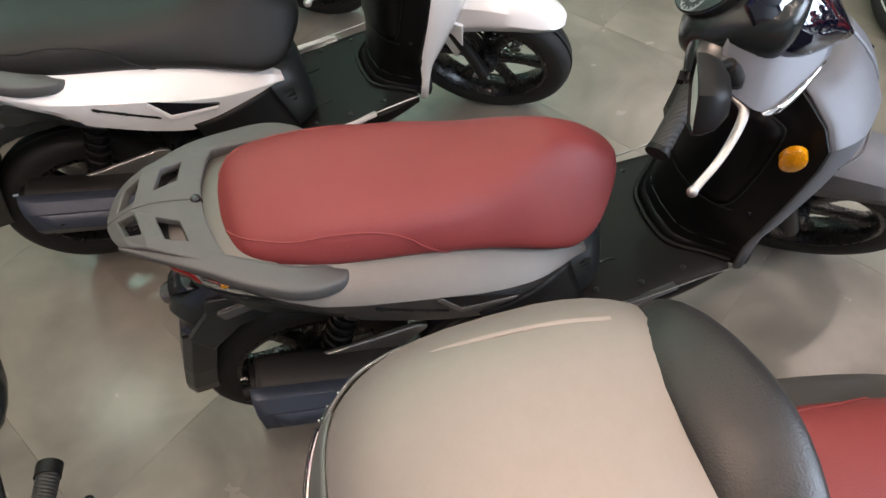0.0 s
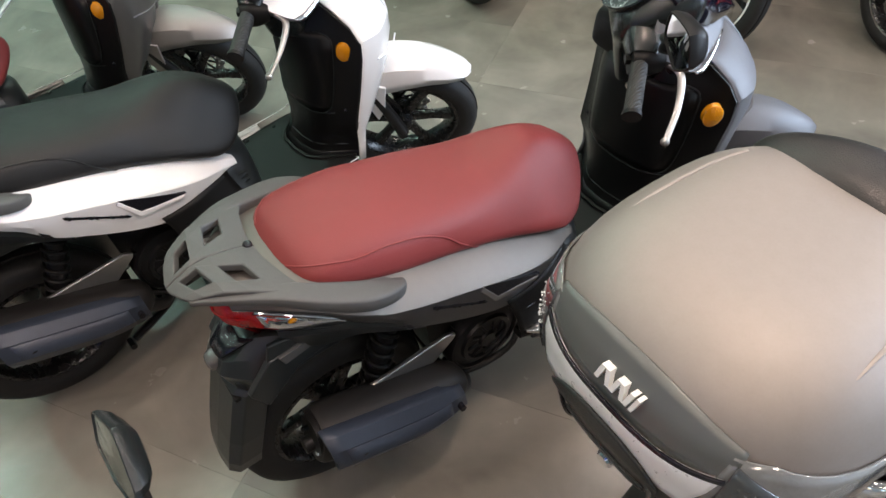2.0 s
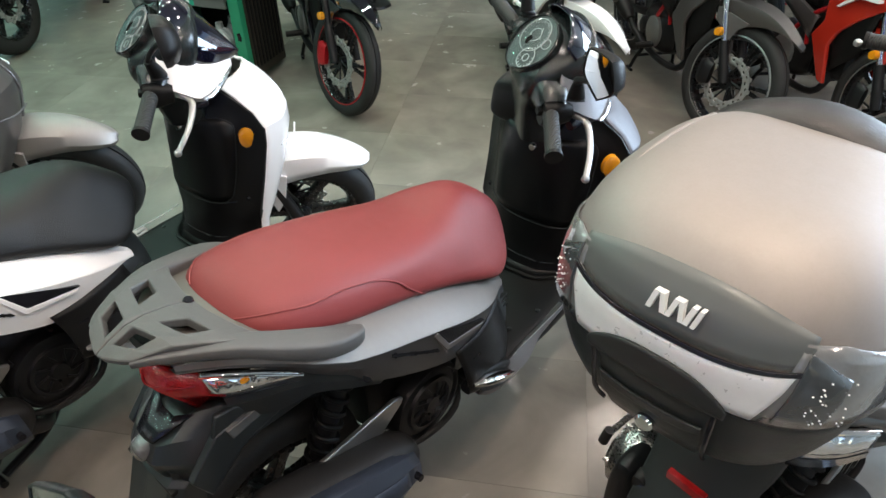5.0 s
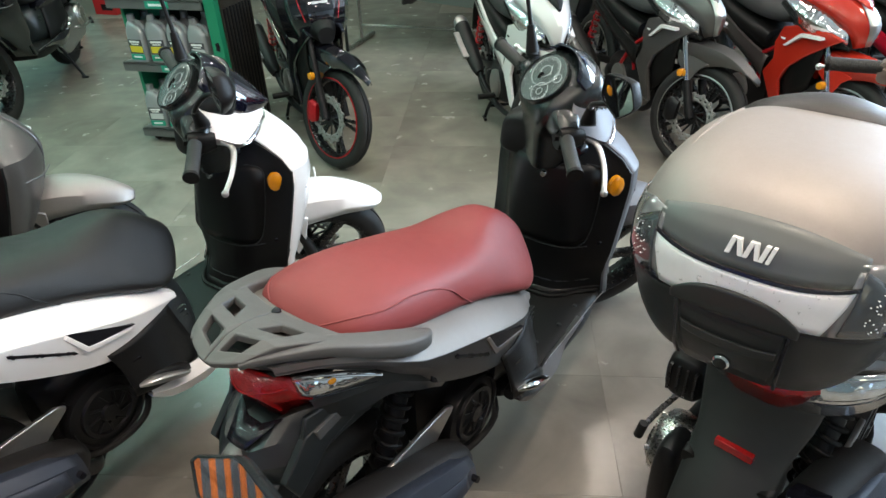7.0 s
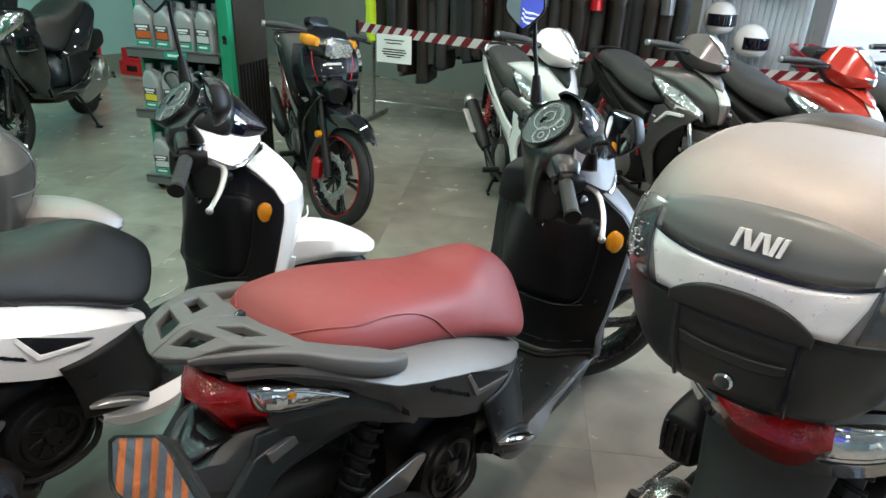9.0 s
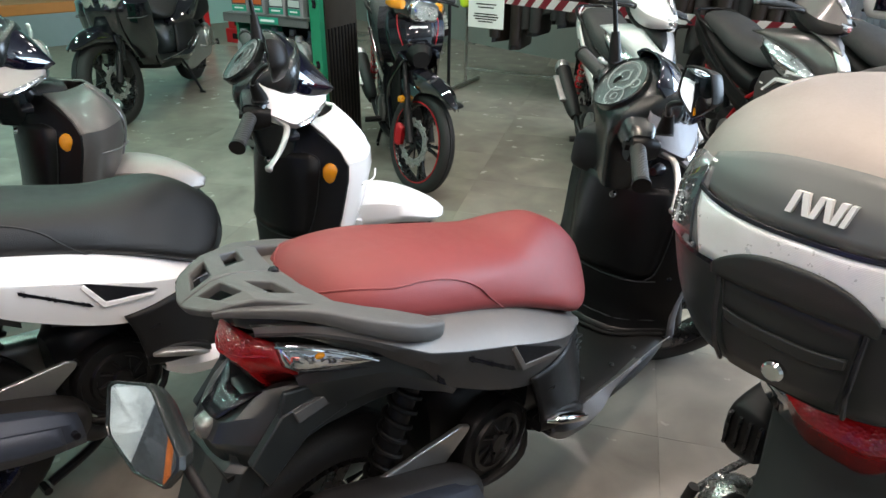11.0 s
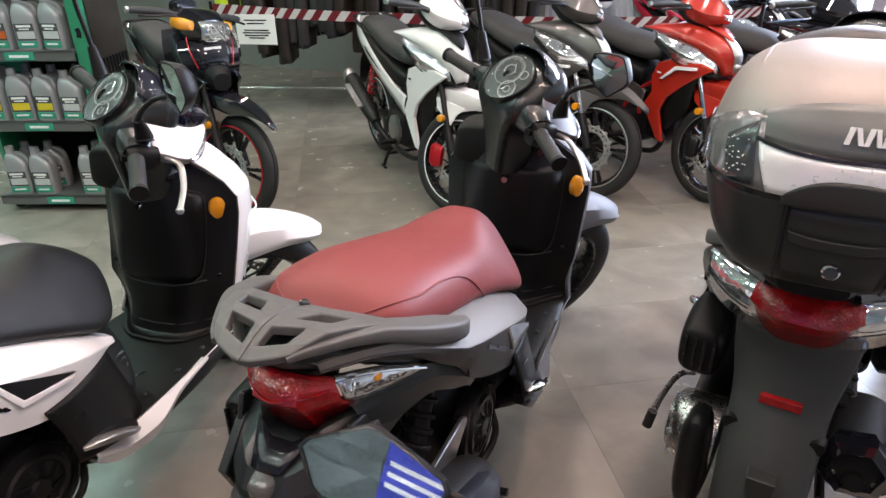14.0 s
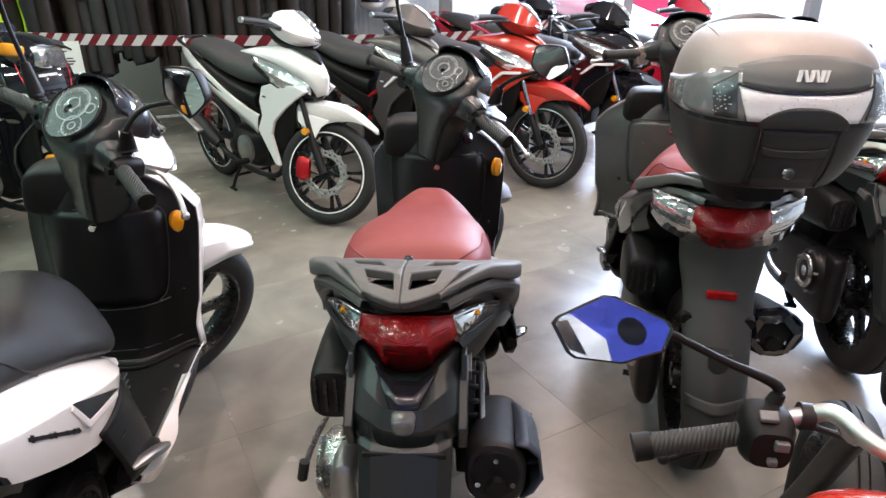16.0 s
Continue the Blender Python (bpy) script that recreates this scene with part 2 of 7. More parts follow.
    def ellipsoid(self, c, r, N=20, M=12):
        rows = []
        for i in range(1, M):
            b = math.pi * i / M - math.pi / 2
            rows.append([(c[0] + r[0] * math.cos(b) * math.cos(a), c[1] + r[1] * math.cos(b) * math.sin(a), c[2] + r[2] * math.sin(b)) for a in (2 * math.pi * k / N for k in range(N))])
        return self.grid(rows, True, True)

    def xf(self, m):
        self.v = [tuple(m @ Vector(p)) for p in self.v]
        return self


def put(name, geo, mat, parent=None, label="", smooth=True, bevel=0.0, solid=0.0, sharp=38):
    me = bpy.data.meshes.new(name)
    me.from_pydata(geo.v, [], geo.f)
    me.validate()
    bm = bmesh.new()
    bm.from_mesh(me)
    bmesh.ops.recalc_face_normals(bm, faces=bm.faces)
    bm.to_mesh(me)
    bm.free()
    if smooth:
        me.shade_smooth()
        me.set_sharp_from_angle(angle=radians(sharp))
    me.materials.append(mat)
    ob = new(name, me)
    if parent is not None:
        ob.parent = parent
    if solid:
        md = ob.modifiers.new("thickness", "SOLIDIFY")
        md.thickness, md.offset = solid, 0.0
    if bevel:
        md = ob.modifiers.new("edges", "BEVEL")
        md.width, md.segments, md.limit_method, md.angle_limit = bevel, 2, "ANGLE", radians(40)
    if label:
        ob["label"] = label
    return ob


def thing(name, label, category, group="", at=None, kind=""):
    ob = new(name)
    ob.empty_display_size = 0.1
    if at is not None:
        ob.matrix_world = at
    return tagged(ob, label, category, group, kind)


def turned(p, axis, degrees):
    """A turn about an axis through p."""
    return Matrix.Translation(p) @ Matrix.Rotation(radians(degrees), 4, Vector(axis)) @ Matrix.Translation(-Vector(p))


def wheel(name, parent, c, R, w, rim, m, mats, spokes=5, disc_side=1, disc_r=0.11, double=False, stripe=None):
    """A wheel with its axle along x: rim and spokes, tyre and brake disc."""
    rim_mat, tyre_mat = mats
    g = Geo()
    g.lathe([(rim + 0.004, -w * 0.42), (rim - 0.006, -w * 0.44), (rim - 0.016, -w * 0.30), (rim - 0.024, 0), (rim - 0.016, w * 0.30), (rim - 0.006, w * 0.44), (rim + 0.004, w * 0.42), (rim + 0.002, 0)], N=48, closed=True)
    g.lathe([(0.012, -w * 0.55), (0.034, -w * 0.52), (0.04, -w * 0.2), (0.04, w * 0.2), (0.034, w * 0.52), (0.012, w * 0.55)], N=20)
    g.xf(m @ Matrix.Translation(c))
    ob = put(name, g, rim_mat, parent)
    for k in range(spokes):
        a = 2 * math.pi * k / spokes
        for d in ((-0.13, 0.13) if double else (0.0,)):
            b = a + d
            p0 = (0, 0.03 * math.cos(a + d * 1.5), 0.03 * math.sin(a + d * 1.5))
            p1 = (0, 0.55 * rim * math.cos(a + d * 0.9), 0.55 * rim * math.sin(a + d * 0.9))
            p2 = (0, (rim - 0.012) * math.cos(b), (rim - 0.012) * math.sin(b))
            wd = 0.010 if double else 0.017
            put("spoke", Geo().tube([p0, p1, p2], [wd * 1.3, wd, wd * 1.35], N=8, n=4, flat=0.9, e=3, up=(1, 0, 0)).xf(m @ Matrix.Translation(c)), rim_mat, ob)
    t = Geo()
    prof = [(rim + 0.002, -w * 0.40), (rim + 0.018, -w * 0.49), (R - 0.028, -w * 0.50), (R - 0.012, -w * 0.40), (R - 0.003, -w * 0.22), (R - 0.003, -w * 0.11), (R - 0.009, -w * 0.10), (R - 0.009, -w * 0.07), (R, -w * 0.06)]
    t.lathe(prof + [(r, -h) for r, h in prof[::-1]], N=56, closed=True).xf(m @ Matrix.Translation(c))
    put("tyre", t, tyre_mat, ob, "black rubber tyre")
    if stripe is not None:
        s = Geo()
        for sd in (-1, 1):
            s.lathe([(rim - 0.004, sd * w * 0.445), (rim + 0.003, sd * w * 0.43), (rim + 0.003, sd * w * 0.45), (rim - 0.004, sd * w * 0.465)], N=48, closed=True)
        s.xf(m @ Matrix.Translation(c))
        put("rim_stripe", s, stripe, ob)
    if disc_r:
        d = Geo()
        x = disc_side * w * 0.62
        o = len(d.v)
        for r in (0.70, 0.775, 0.85, 0.925, 1.0):
            d.v.extend((x, disc_r * r * math.cos(2 * math.pi * k / 48), disc_r * r * math.sin(2 * math.pi * k / 48)) for k in range(48))
        d.f.extend((o + r * 48 + k, o + r * 48 + (k + 1) % 48, o + (r + 1) * 48 + (k + 1) % 48, o + (r + 1) * 48 + k) for r in range(4) for k in range(48) if not (r in (1, 2) and (k + 2 * r) % 4 == 0))
        sp = Geo()
        for k in range(10):
            a = 2 * math.pi * k / 10
            put("carrier_arm", Geo().tube([(x, disc_r * 0.72 * math.cos(a), disc_r * 0.72 * math.sin(a)), (x, 0.03 * math.cos(a + 0.5), 0.03 * math.sin(a + 0.5))], 0.005, N=6, n=1).xf(m @ Matrix.Translation(c)), ENGINE, ob)
        sp.lathe([(0.012, x - 0.006), (0.034, x - 0.006), (0.034, x + 0.006), (0.012, x + 0.006)], N=20, closed=True)
        put("disc_carrier", sp.xf(m @ Matrix.Translation(c)), ENGINE, ob)
        for k in range(14):
            a = 2 * math.pi * k / 14
            d.lathe([(0.0075, x - 0.004), (0.011, x - 0.004), (0.011, x + 0.004), (0.0075, x + 0.004)], (0, disc_r * 0.99 * math.cos(a), disc_r * 0.99 * math.sin(a)), N=8, closed=True)
        d.xf(m @ Matrix.Translation(c))
        put("brake_disc", d, DISC, ob, "drilled steel brake disc", solid=0.004)
    return ob


def mirror_set(parent, stem, centre, normal, size, name="mirror"):
    """A mirror head on a stem: shell, glass and stem."""
    n = Vector(normal).normalized()
    m = Matrix.Translation(centre) @ n.to_track_quat("Z", "Y").to_matrix().to_4x4()
    sx, sy = size
    g, gl = Geo(), Geo()

    def ring(f, h):
        row = []
        for k in range(28):
            a = 2 * math.pi * k / 28
            five = (math.cos(math.pi / 5) / math.cos((a + 0.3) % (0.4 * math.pi) - math.pi / 5)) ** 0.75
            row.append((sx * 1.12 * f * five * math.cos(a) * (1 + 0.10 * math.sin(a)), sy * 1.15 * f * five * math.sin(a), h))
        return row
    g.grid([ring(0.05, -0.042), ring(0.5, -0.038), ring(0.85, -0.024), ring(1.0, -0.006), ring(1.0, 0.004), ring(0.95, 0.005), ring(0.93, 0.001)], True, True).xf(m)
    gl.grid([ring(0.93, 0.001), ring(0.92, 0.0026), ring(0.3, 0.0034), ring(0.02, 0.0035)], True, True).xf(m)
    ob = put(name, g, PLASTIC, parent)
    put("mirror_glass", gl, MIRROR, ob, "silvered mirror glass")
    s = Geo()
    s.tube(stem, 0.0062, N=10, n=5)
    b = Vector(stem[0])
    s.tube([b - Vector((0, 0, 0.014)), b, b + (Vector(stem[1]) - b) * 1.0], [0.022, 0.020, 0.011], N=12, n=3)
    put("mirror_stem", s, PLASTIC, ob)
    return ob

# ---------------------------------------------------------------- scooters
# stations of the seat: place, low, high, half width, taper, squareness
SEAT = [(-0.384, 0.822, 0.846, 0.04, 0.1, 2.3), (-0.371, 0.810, 0.868, 0.095, 0.10, 2.4), (-0.322, 0.793, 0.892, 0.134, 0.12, 2.6), (-0.2, 0.752, 0.881, 0.152, 0.14, 2.9),
        (-0.03, 0.702, 0.836, 0.154, 0.16, 3.0), (0.10, 0.655, 0.806, 0.146, 0.30, 3.4), (0.19, 0.618, 0.804, 0.136, 0.47, 4.2), (0.262, 0.585, 0.796, 0.122, 0.60, 4.6),
        (0.325, 0.582, 0.764, 0.104, 0.56, 4.2), (0.372, 0.606, 0.726, 0.078, 0.42, 3.2), (0.402, 0.632, 0.696, 0.048, 0.25, 2.6), (0.416, 0.652, 0.674, 0.016, 0.1, 2.2)]


def scooter(name, label, at, paint, side_paint, seat_mat, steer=-42.0, rack=True, visor=SMOKE, mirrors=True, badge=DARKLETTER, low_paint=None, low_side=None, group="scooters in a row", tail="split", inner=None, apron_paint=None, mirror_at=(0.318, 0.330, 1.130), mirror_to=(-0.45, -0.88, -0.05), mirror_size=(0.053, 0.045), bar_shift=0.0, wide_lamps=False, reflector=(0.186, 0.712, 0.722)):
    low_paint = low_paint or paint
    apron_paint = apron_paint or paint
    inner = inner or SHIELDBLACK
    root = thing(name, label, "scooter", group, at)
    S = turned((0, 0.545, 1.0), (0, -0.446, 0.895), steer)
    pull = lambda y: y if y > -0.40 else y + 0.20 * (-0.40 - y)
    hexed = tail == "hex"
    bar = Matrix.Translation((bar_shift, 0, 0.055 if hexed else 0)) @ S
    broad = 1.26 if hexed else 1.0
    low_side = low_side or side_paint

    # rear wheel, engine and exhaust
    wheel("rear_wheel", root, (0, -0.38, 0.268), 0.264, 0.115, 0.178, Matrix(), (WHEELBLACK, RUBBER), spokes=6, disc_side=-1, disc_r=0.0)
    g = Geo()
    g.body([(-0.10, 0.26, 0.46, 0.05, 0, 3), (-0.05, 0.22, 0.50, 0.10, 0, 3.2), (0.06, 0.20, 0.52, 0.12, 0, 3.2), (0.16, 0.23, 0.46, 0.10, 0, 3), (0.22, 0.28, 0.40, 0.06, 0, 3)])
    engine = put("engine", g, ENGINE, root, "black cast engine block")
    g = Geo()
    g.lathe([(0.0, 0.150), (0.022, 0.149), (0.026, 0.141), (0.060, 0.137), (0.064, 0.144), (0.074, 0.143), (0.078, 0.135), (0.096, 0.131), (0.100, 0.140), (0.108, 0.138), (0.112, 0.126), (0.112, 0.10)], (0.015, 0.01, 0.352), N=36)
    fan = put("fan_cover", g, ENGINE, engine)
    for k in range(9):
        a = radians(40 * k + 8)
        put("cover_fin", Geo().tube([(0.158, 0.01 + 0.030 * math.cos(a), 0.352 + 0.030 * math.sin(a)), (0.154, 0.01 + 0.060 * math.cos(a + 0.25), 0.352 + 0.060 * math.sin(a + 0.25))], 0.0045, N=6, n=1), ENGINE, fan)
    for k in range(6):
        a = radians(60 * k + 15)
        y, z = 0.01 + 0.116 * math.cos(a), 0.352 + 0.116 * math.sin(a)
        put("cover_bolt", Geo().tube([(0.118, y, z), (0.140, y, z)], 0.006, N=6, n=1), ENGINE, fan)
    put("fuel_hose", Geo().tube([(0.08, 0.14, 0.50), (0.15, 0.10, 0.53), (0.165, 0.0, 0.535), (0.13, -0.10, 0.56)], 0.006, N=8, n=5), RUBBER, engine)
    put("breather_hose", Geo().tube([(0.10, 0.16, 0.34), (0.165, 0.09, 0.27), (0.150, -0.05, 0.25), (0.12, -0.16, 0.33)], 0.009, N=8, n=5), RUBBER, engine)
    put("spark_lead", Geo().tube([(0.06, 0.20, 0.42), (0.15, 0.16, 0.46), (0.155, 0.08, 0.525)], 0.004, N=8, n=5), REDMETAL, engine)
    put("swing_arm_bolt", Geo().tube([(0.155, -0.325, 0.432), (0.176, -0.325, 0.432)], 0.011, N=6, n=1), CHROME, engine)
    put("axle_nut", Geo().tube([(0.08, -0.38, 0.268), (0.125, -0.38, 0.268)], 0.014, N=6, n=1), CHROME, engine)
    for k in range(5):
        put("cooling_fin", Geo().box((0.09, 0.175 + 0.011 * k, 0.385), (0.07, 0.004, 0.10)), ALLOY, engine, smooth=False)
    g = Geo()
    g.body([(-0.47, 0.24, 0.42, 0.012, 0, 3, -0.138), (-0.44, 0.20, 0.455, 0.035, 0, 3, -0.138), (-0.25, 0.19, 0.43, 0.044, 0, 3, -0.138), (0.0, 0.17, 0.39, 0.045, 0, 3, -0.138), (0.10, 0.21, 0.36, 0.03, 0, 3, -0.138)])
    put("belt_case", g, ENGINE if hexed or paint is CREAM else ALLOY, engine)
    g = Geo()
    g.lathe([(0.0, -0.202), (0.03, -0.206), (0.066, -0.200), (0.080, -0.188), (0.086, -0.165), (0.086, -0.10)], (0, -0.36, 0.365), N=32)
    clutch = put("clutch_cover", g, ENGINE if paint is CREAM else STEEL, engine, "round clutch cover")
    put("cover_ring", Geo().lathe([(0.040, -0.2045), (0.044, -0.2085), (0.058, -0.2075), (0.062, -0.199)], (0, -0.36, 0.365), N=28), STEEL, clutch, "silver ring")
    for k in range(5):
        a = radians(72 * k + 20)
        y, z = -0.36 + 0.074 * math.cos(a), 0.365 + 0.074 * math.sin(a)
        put("cover_bolt", Geo().tube([(-0.185, y, z), (-0.203, y, z)], 0.006, N=6, n=1), STEEL, clutch)
    g = Geo()
    g.tube([(-0.20, -0.10, 0.33), (-0.235, -0.12, 0.325), (-0.255, -0.22, 0.318), (-0.258, -0.33, 0.322)], 0.008, N=8, n=4)
    kick = put("kick_lever", g, STEEL, engine, "bent steel kick lever")
    put("kick_pad", Geo().tube([(-0.254, -0.335, 0.345), (-0.262, -0.340, 0.300)], 0.012, N=10, n=1), RUBBER, kick)
    g = Geo()
    up, out_, fwd = (0.07, 0.03, 0.09) if hexed else (0.105, 0.012, 0.03)
    g.body([(-0.455 + fwd, 0.45 + up, 0.535 + up, 0.03, 0, 3, -0.145 - out_), (-0.43 + fwd, 0.43 + up, 0.555 + up, 0.046, 0, 3.4, -0.145 - out_), (-0.20, 0.40 + up, 0.56 + up, 0.048, 0, 3.4, -0.145 - out_), (-0.12, 0.42 + up, 0.54 + up, 0.02, 0, 3, -0.145 - out_)])
    filt = put("air_filter_box", g, PLASTIC, engine)
    for k in range(4):
        put("filter_rib", Geo().box((-0.175 - out_ + 0.020 * k, -0.456 + fwd, 0.495 + up), (0.006, 0.010, 0.075)), WHEELBLACK, filt, smooth=False)
    g = Geo()
    g.tube([(0.04, 0.0, 0.26), (0.09, -0.04, 0.21), (0.17, -0.08, 0.24), (0.20, -0.13, 0.30)], [0.017, 0.017, 0.018, 0.024], N=12)
    put("exhaust_pipe", g, ENGINE, root)
    g = Geo()
    ax = ((0.150, -0.472, 0.485), (0.185, -0.10, 0.36)) if hexed else ((0.168, -0.476, 0.458), (0.188, -0.10, 0.312))
    ex, ez = ax[0][0], ax[0][2]
    path = [tuple(np.array(ax[0]) * (1 - t) + np.array(ax[1]) * t) for t in (0, 0.06, 0.35, 0.75, 0.93, 1.0)]
    g.tube(path, [0.054, 0.062, 0.064, 0.062, 0.05, 0.026], N=24, n=4, flat=1.05, e=2.6)
    muf = put("muffler", g, MUFFLER, root, "matt black muffler")
    g = Geo()
    g.tube([(ex, -0.482, ez + 0.003), (ex, -0.470, ez)], 0.047, N=24, n=1)
    g.tube([(ex + 0.002, -0.505, ez - 0.015), (ex + 0.002, -0.47, ez - 0.020)], [0.019, 0.019], N=16, n=1)
    put("muffler_end", g, PLASTIC, muf)
    if hexed:
        cap = [[(ex + r * math.cos(radians(60 * k + 12)), y, ez + 0.006 + r * math.sin(radians(60 * k + 12))) for k in range(6)] for r, y in ((0.060, -0.44), (0.072, -0.472), (0.068, -0.492), (0.048, -0.500), (0.044, -0.486))]
        put("end_cap", Geo().grid(cap, True), BLACKGLOSS, muf, "glossy black six-sided end cap", sharp=20, smooth=False)
    for k in range(3):
        a = radians(90 + 120 * k)
        g = Geo().tube([(ex + 0.040 * math.cos(a), -0.491, ez + 0.005 + 0.040 * math.sin(a)), (ex + 0.040 * math.cos(a), -0.478, ez + 0.002 + 0.040 * math.sin(a))], 0.006, N=6, n=1)
        put("bolt", g, CHROME, muf)

    def guard_strip(ts, angles, k, taper=0.03):
        rows = []
        for t in ts:
            p = np.array(ax[0]) * (1 - t) + np.array(ax[1]) * t
            kk = k - taper * max(0, t - 0.6) / 0.35
            rows.append([p + kk * f * np.array((math.sin(radians(a)), 0, math.cos(radians(a)))) for a, f in angles])
        return Geo().strake(rows, 3)
    shell = put("heat_shield", guard_strip((0.02, 0.3, 0.65, 0.92), ((28, 0.90), (44, 1.0), (64, 1.05), (98, 1.05), (122, 1.0), (140, 0.93)), 0.076 if hexed else 0.090), HEATSHIELD, muf, "dark moulded exhaust guard", solid=0.006, sharp=18)
    put("guard_panel", guard_strip((0.10, 0.3, 0.5, 0.68, 0.80), ((66, 1.06), (98, 1.06), (118, 1.045)), 0.0765 if hexed else 0.0905, 0.028), HEATSHIELD, shell, solid=0.004, sharp=18)
    for t, a in ((0.19, 92), (0.50, 136), (0.86, 84)):
        p = np.array(ax[0]) * (1 - t) + np.array(ax[1]) * t
        d = np.array((math.sin(radians(a)), 0, math.cos(radians(a))))
        put("guard_screw", Geo().tube([p + 0.065 * d, p + ((0.095 if t < 0.8 else 0.088) - 0.014 * hexed) * d], 0.0085, N=10, n=1), DARKLETTER, shell)
    g = Geo()
    g.prism([(-0.345, 0.462), (-0.10, 0.462), (-0.076, 0.448), (-0.082, 0.436), (-0.150, 0.390), (-0.250, 0.394), (-0.335, 0.432)], 0.140, 0.152)
    put("swing_arm_bracket", g, ALLOY, root, "bare alloy engine bracket", bevel=0.003)
    g = Geo()
    top, bot = np.array((0.105, -0.20, 0.62)), np.array((0.105, -0.33, 0.33))
    hel = [tuple(top + (bot - top) * t + 0.029 * (math.cos(t * 62) * np.array((1, 0, 0)) + math.sin(t * 62) * np.array((0, 0.91, -0.41)))) for t in np.linspace(0.05, 0.85, 120)]
    g.tube(hel, 0.0062, N=8, n=1)
    spring = put("shock_absorber", g, PLASTIC, root, "black coil spring shock absorber")
    g = Geo()
    g.tube([top, top * 0.5 + bot * 0.5, bot], [0.024, 0.024, 0.016], N=16, n=2)
    put("damper_rod", g, ENGINE, spring)
    # stands
    g = Geo()
    for sx in (-1, 1):
        g.tube([(sx * 0.09, 0.02, 0.24), (sx * 0.13, -0.08, 0.185), (sx * 0.145, -0.21, 0.150)], 0.012, N=8)
        g.tube([(sx * 0.135, -0.225, 0.148), (sx * 0.175, -0.225, 0.152)], 0.010, N=8, n=1)
    g.tube([(-0.13, -0.08, 0.185), (0.13, -0.08, 0.185)], 0.010, N=8, n=1)
    put("centre_stand", g, ENGINE, root, "folded centre stand")
    g = Geo()
    g.tube([(-0.11, 0.10, 0.27), (-0.155, 0.10, 0.20), (-0.225, 0.075, 0.014)], 0.010, N=8)
    g.tube([(-0.205, 0.070, 0.010), (-0.250, 0.075, 0.010)], 0.0085, N=8, n=1)
    put("side_stand", g, ENGINE, root)

    # seat
    g = Geo()
    g.body(SEAT, N=48, n=5)
    seat = put("seat", g, seat_mat, root, "padded vinyl seat", sharp=70)
    secs = cr(SEAT, 5)

    def on_seat(y, a, lift=1.005):
        lo, hi, hw, tp, e = (float(np.interp(y, secs[:, 0], secs[:, k])) for k in (1, 2, 3, 4, 5))
        cs, sn = sgnpow(math.cos(a), 2 / e), sgnpow(math.sin(a), 2 / e)
        return hw * cs * (1 - tp * sn) * lift, (lo + hi) / 2 + (hi - lo) / 2 * sn
    for sx in (-1, 1):
        line = [(-0.370, 44), (-0.360, 39), (-0.345, 33), (-0.32, 27), (-0.26, 18), (-0.19, 20), (-0.12, 16), (-0.07, 4), (-0.04, -6), (0.0, -30), (0.03, -51)]
        pts = [(sx * on_seat(y, radians(a))[0], y, on_seat(y, radians(a))[1]) for y, a in line]
        put("seat_seam", Geo().tube(pts, 0.0022, N=6, n=4), seat_mat, seat)

    # tail body and side covers
    g = Geo()
    g.body([(-0.532, 0.838, 0.872, 0.045, 0, 2.8), (-0.49, 0.822, 0.872, 0.080, 0, 3.0), (-0.41, 0.800, 0.858, 0.132, 0, 3.0), (-0.33, 0.740, 0.836, 0.160, 0.02, 3.2), (-0.25, 0.690, 0.802, 0.165, 0.03, 3.3), (-0.15, 0.630, 0.765, 0.172, 0.04, 3.4),
            (0.0, 0.545, 0.715, 0.178, 0.06, 3.6), (0.12, 0.460, 0.650, 0.185, 0.06, 3.4), (0.20, 0.395, 0.590, 0.185, 0.05, 3.2), (0.27, 0.370, 0.525, 0.155, 0.03, 2.6)], N=36, n=4)
    under = put("body_shell", g.bend(pull), CHARCOAL, root, "dark plastic body shell", sharp=60)
    # place, half widths and heights of top edge, crease, badge face and lower edge
    side = ((-0.492, 0.052, 0.848, 0.078, 0.842, 0.079, 0.837, 0.074, 0.832), (-0.46, 0.080, 0.852, 0.106, 0.843, 0.107, 0.838, 0.102, 0.833), (-0.425, 0.112, 0.852, 0.136, 0.842, 0.136, 0.837, 0.131, 0.832), (-0.36, 0.138, 0.842, 0.176, 0.820, 0.176, 0.812, 0.170, 0.802), (-0.315, 0.146, 0.830, 0.200, 0.798, 0.199, 0.785, 0.190, 0.766), (-0.28, 0.148, 0.817, 0.211, 0.779, 0.209, 0.762, 0.197, 0.738), (-0.25, 0.150, 0.805, 0.218, 0.762, 0.216, 0.742, 0.202, 0.715), (-0.215, 0.151, 0.790, 0.222, 0.748, 0.220, 0.715, 0.205, 0.672),
            (-0.175, 0.152, 0.777, 0.225, 0.732, 0.222, 0.695, 0.207, 0.640), (-0.06, 0.152, 0.738, 0.229, 0.690, 0.226, 0.645, 0.212, 0.574), (0.04, 0.148, 0.700, 0.229, 0.650, 0.226, 0.605, 0.214, 0.534), (0.11, 0.142, 0.668, 0.222, 0.622, 0.219, 0.590, 0.208, 0.530),
            (0.17, 0.134, 0.640, 0.208, 0.598, 0.205, 0.578, 0.196, 0.536), (0.22, 0.125, 0.612, 0.186, 0.577, 0.184, 0.564, 0.178, 0.540), (0.262, 0.116, 0.586, 0.162, 0.556, 0.161, 0.551, 0.158, 0.544), (0.300, 0.124, 0.556, 0.146, 0.540, 0.1455, 0.538, 0.144, 0.536))
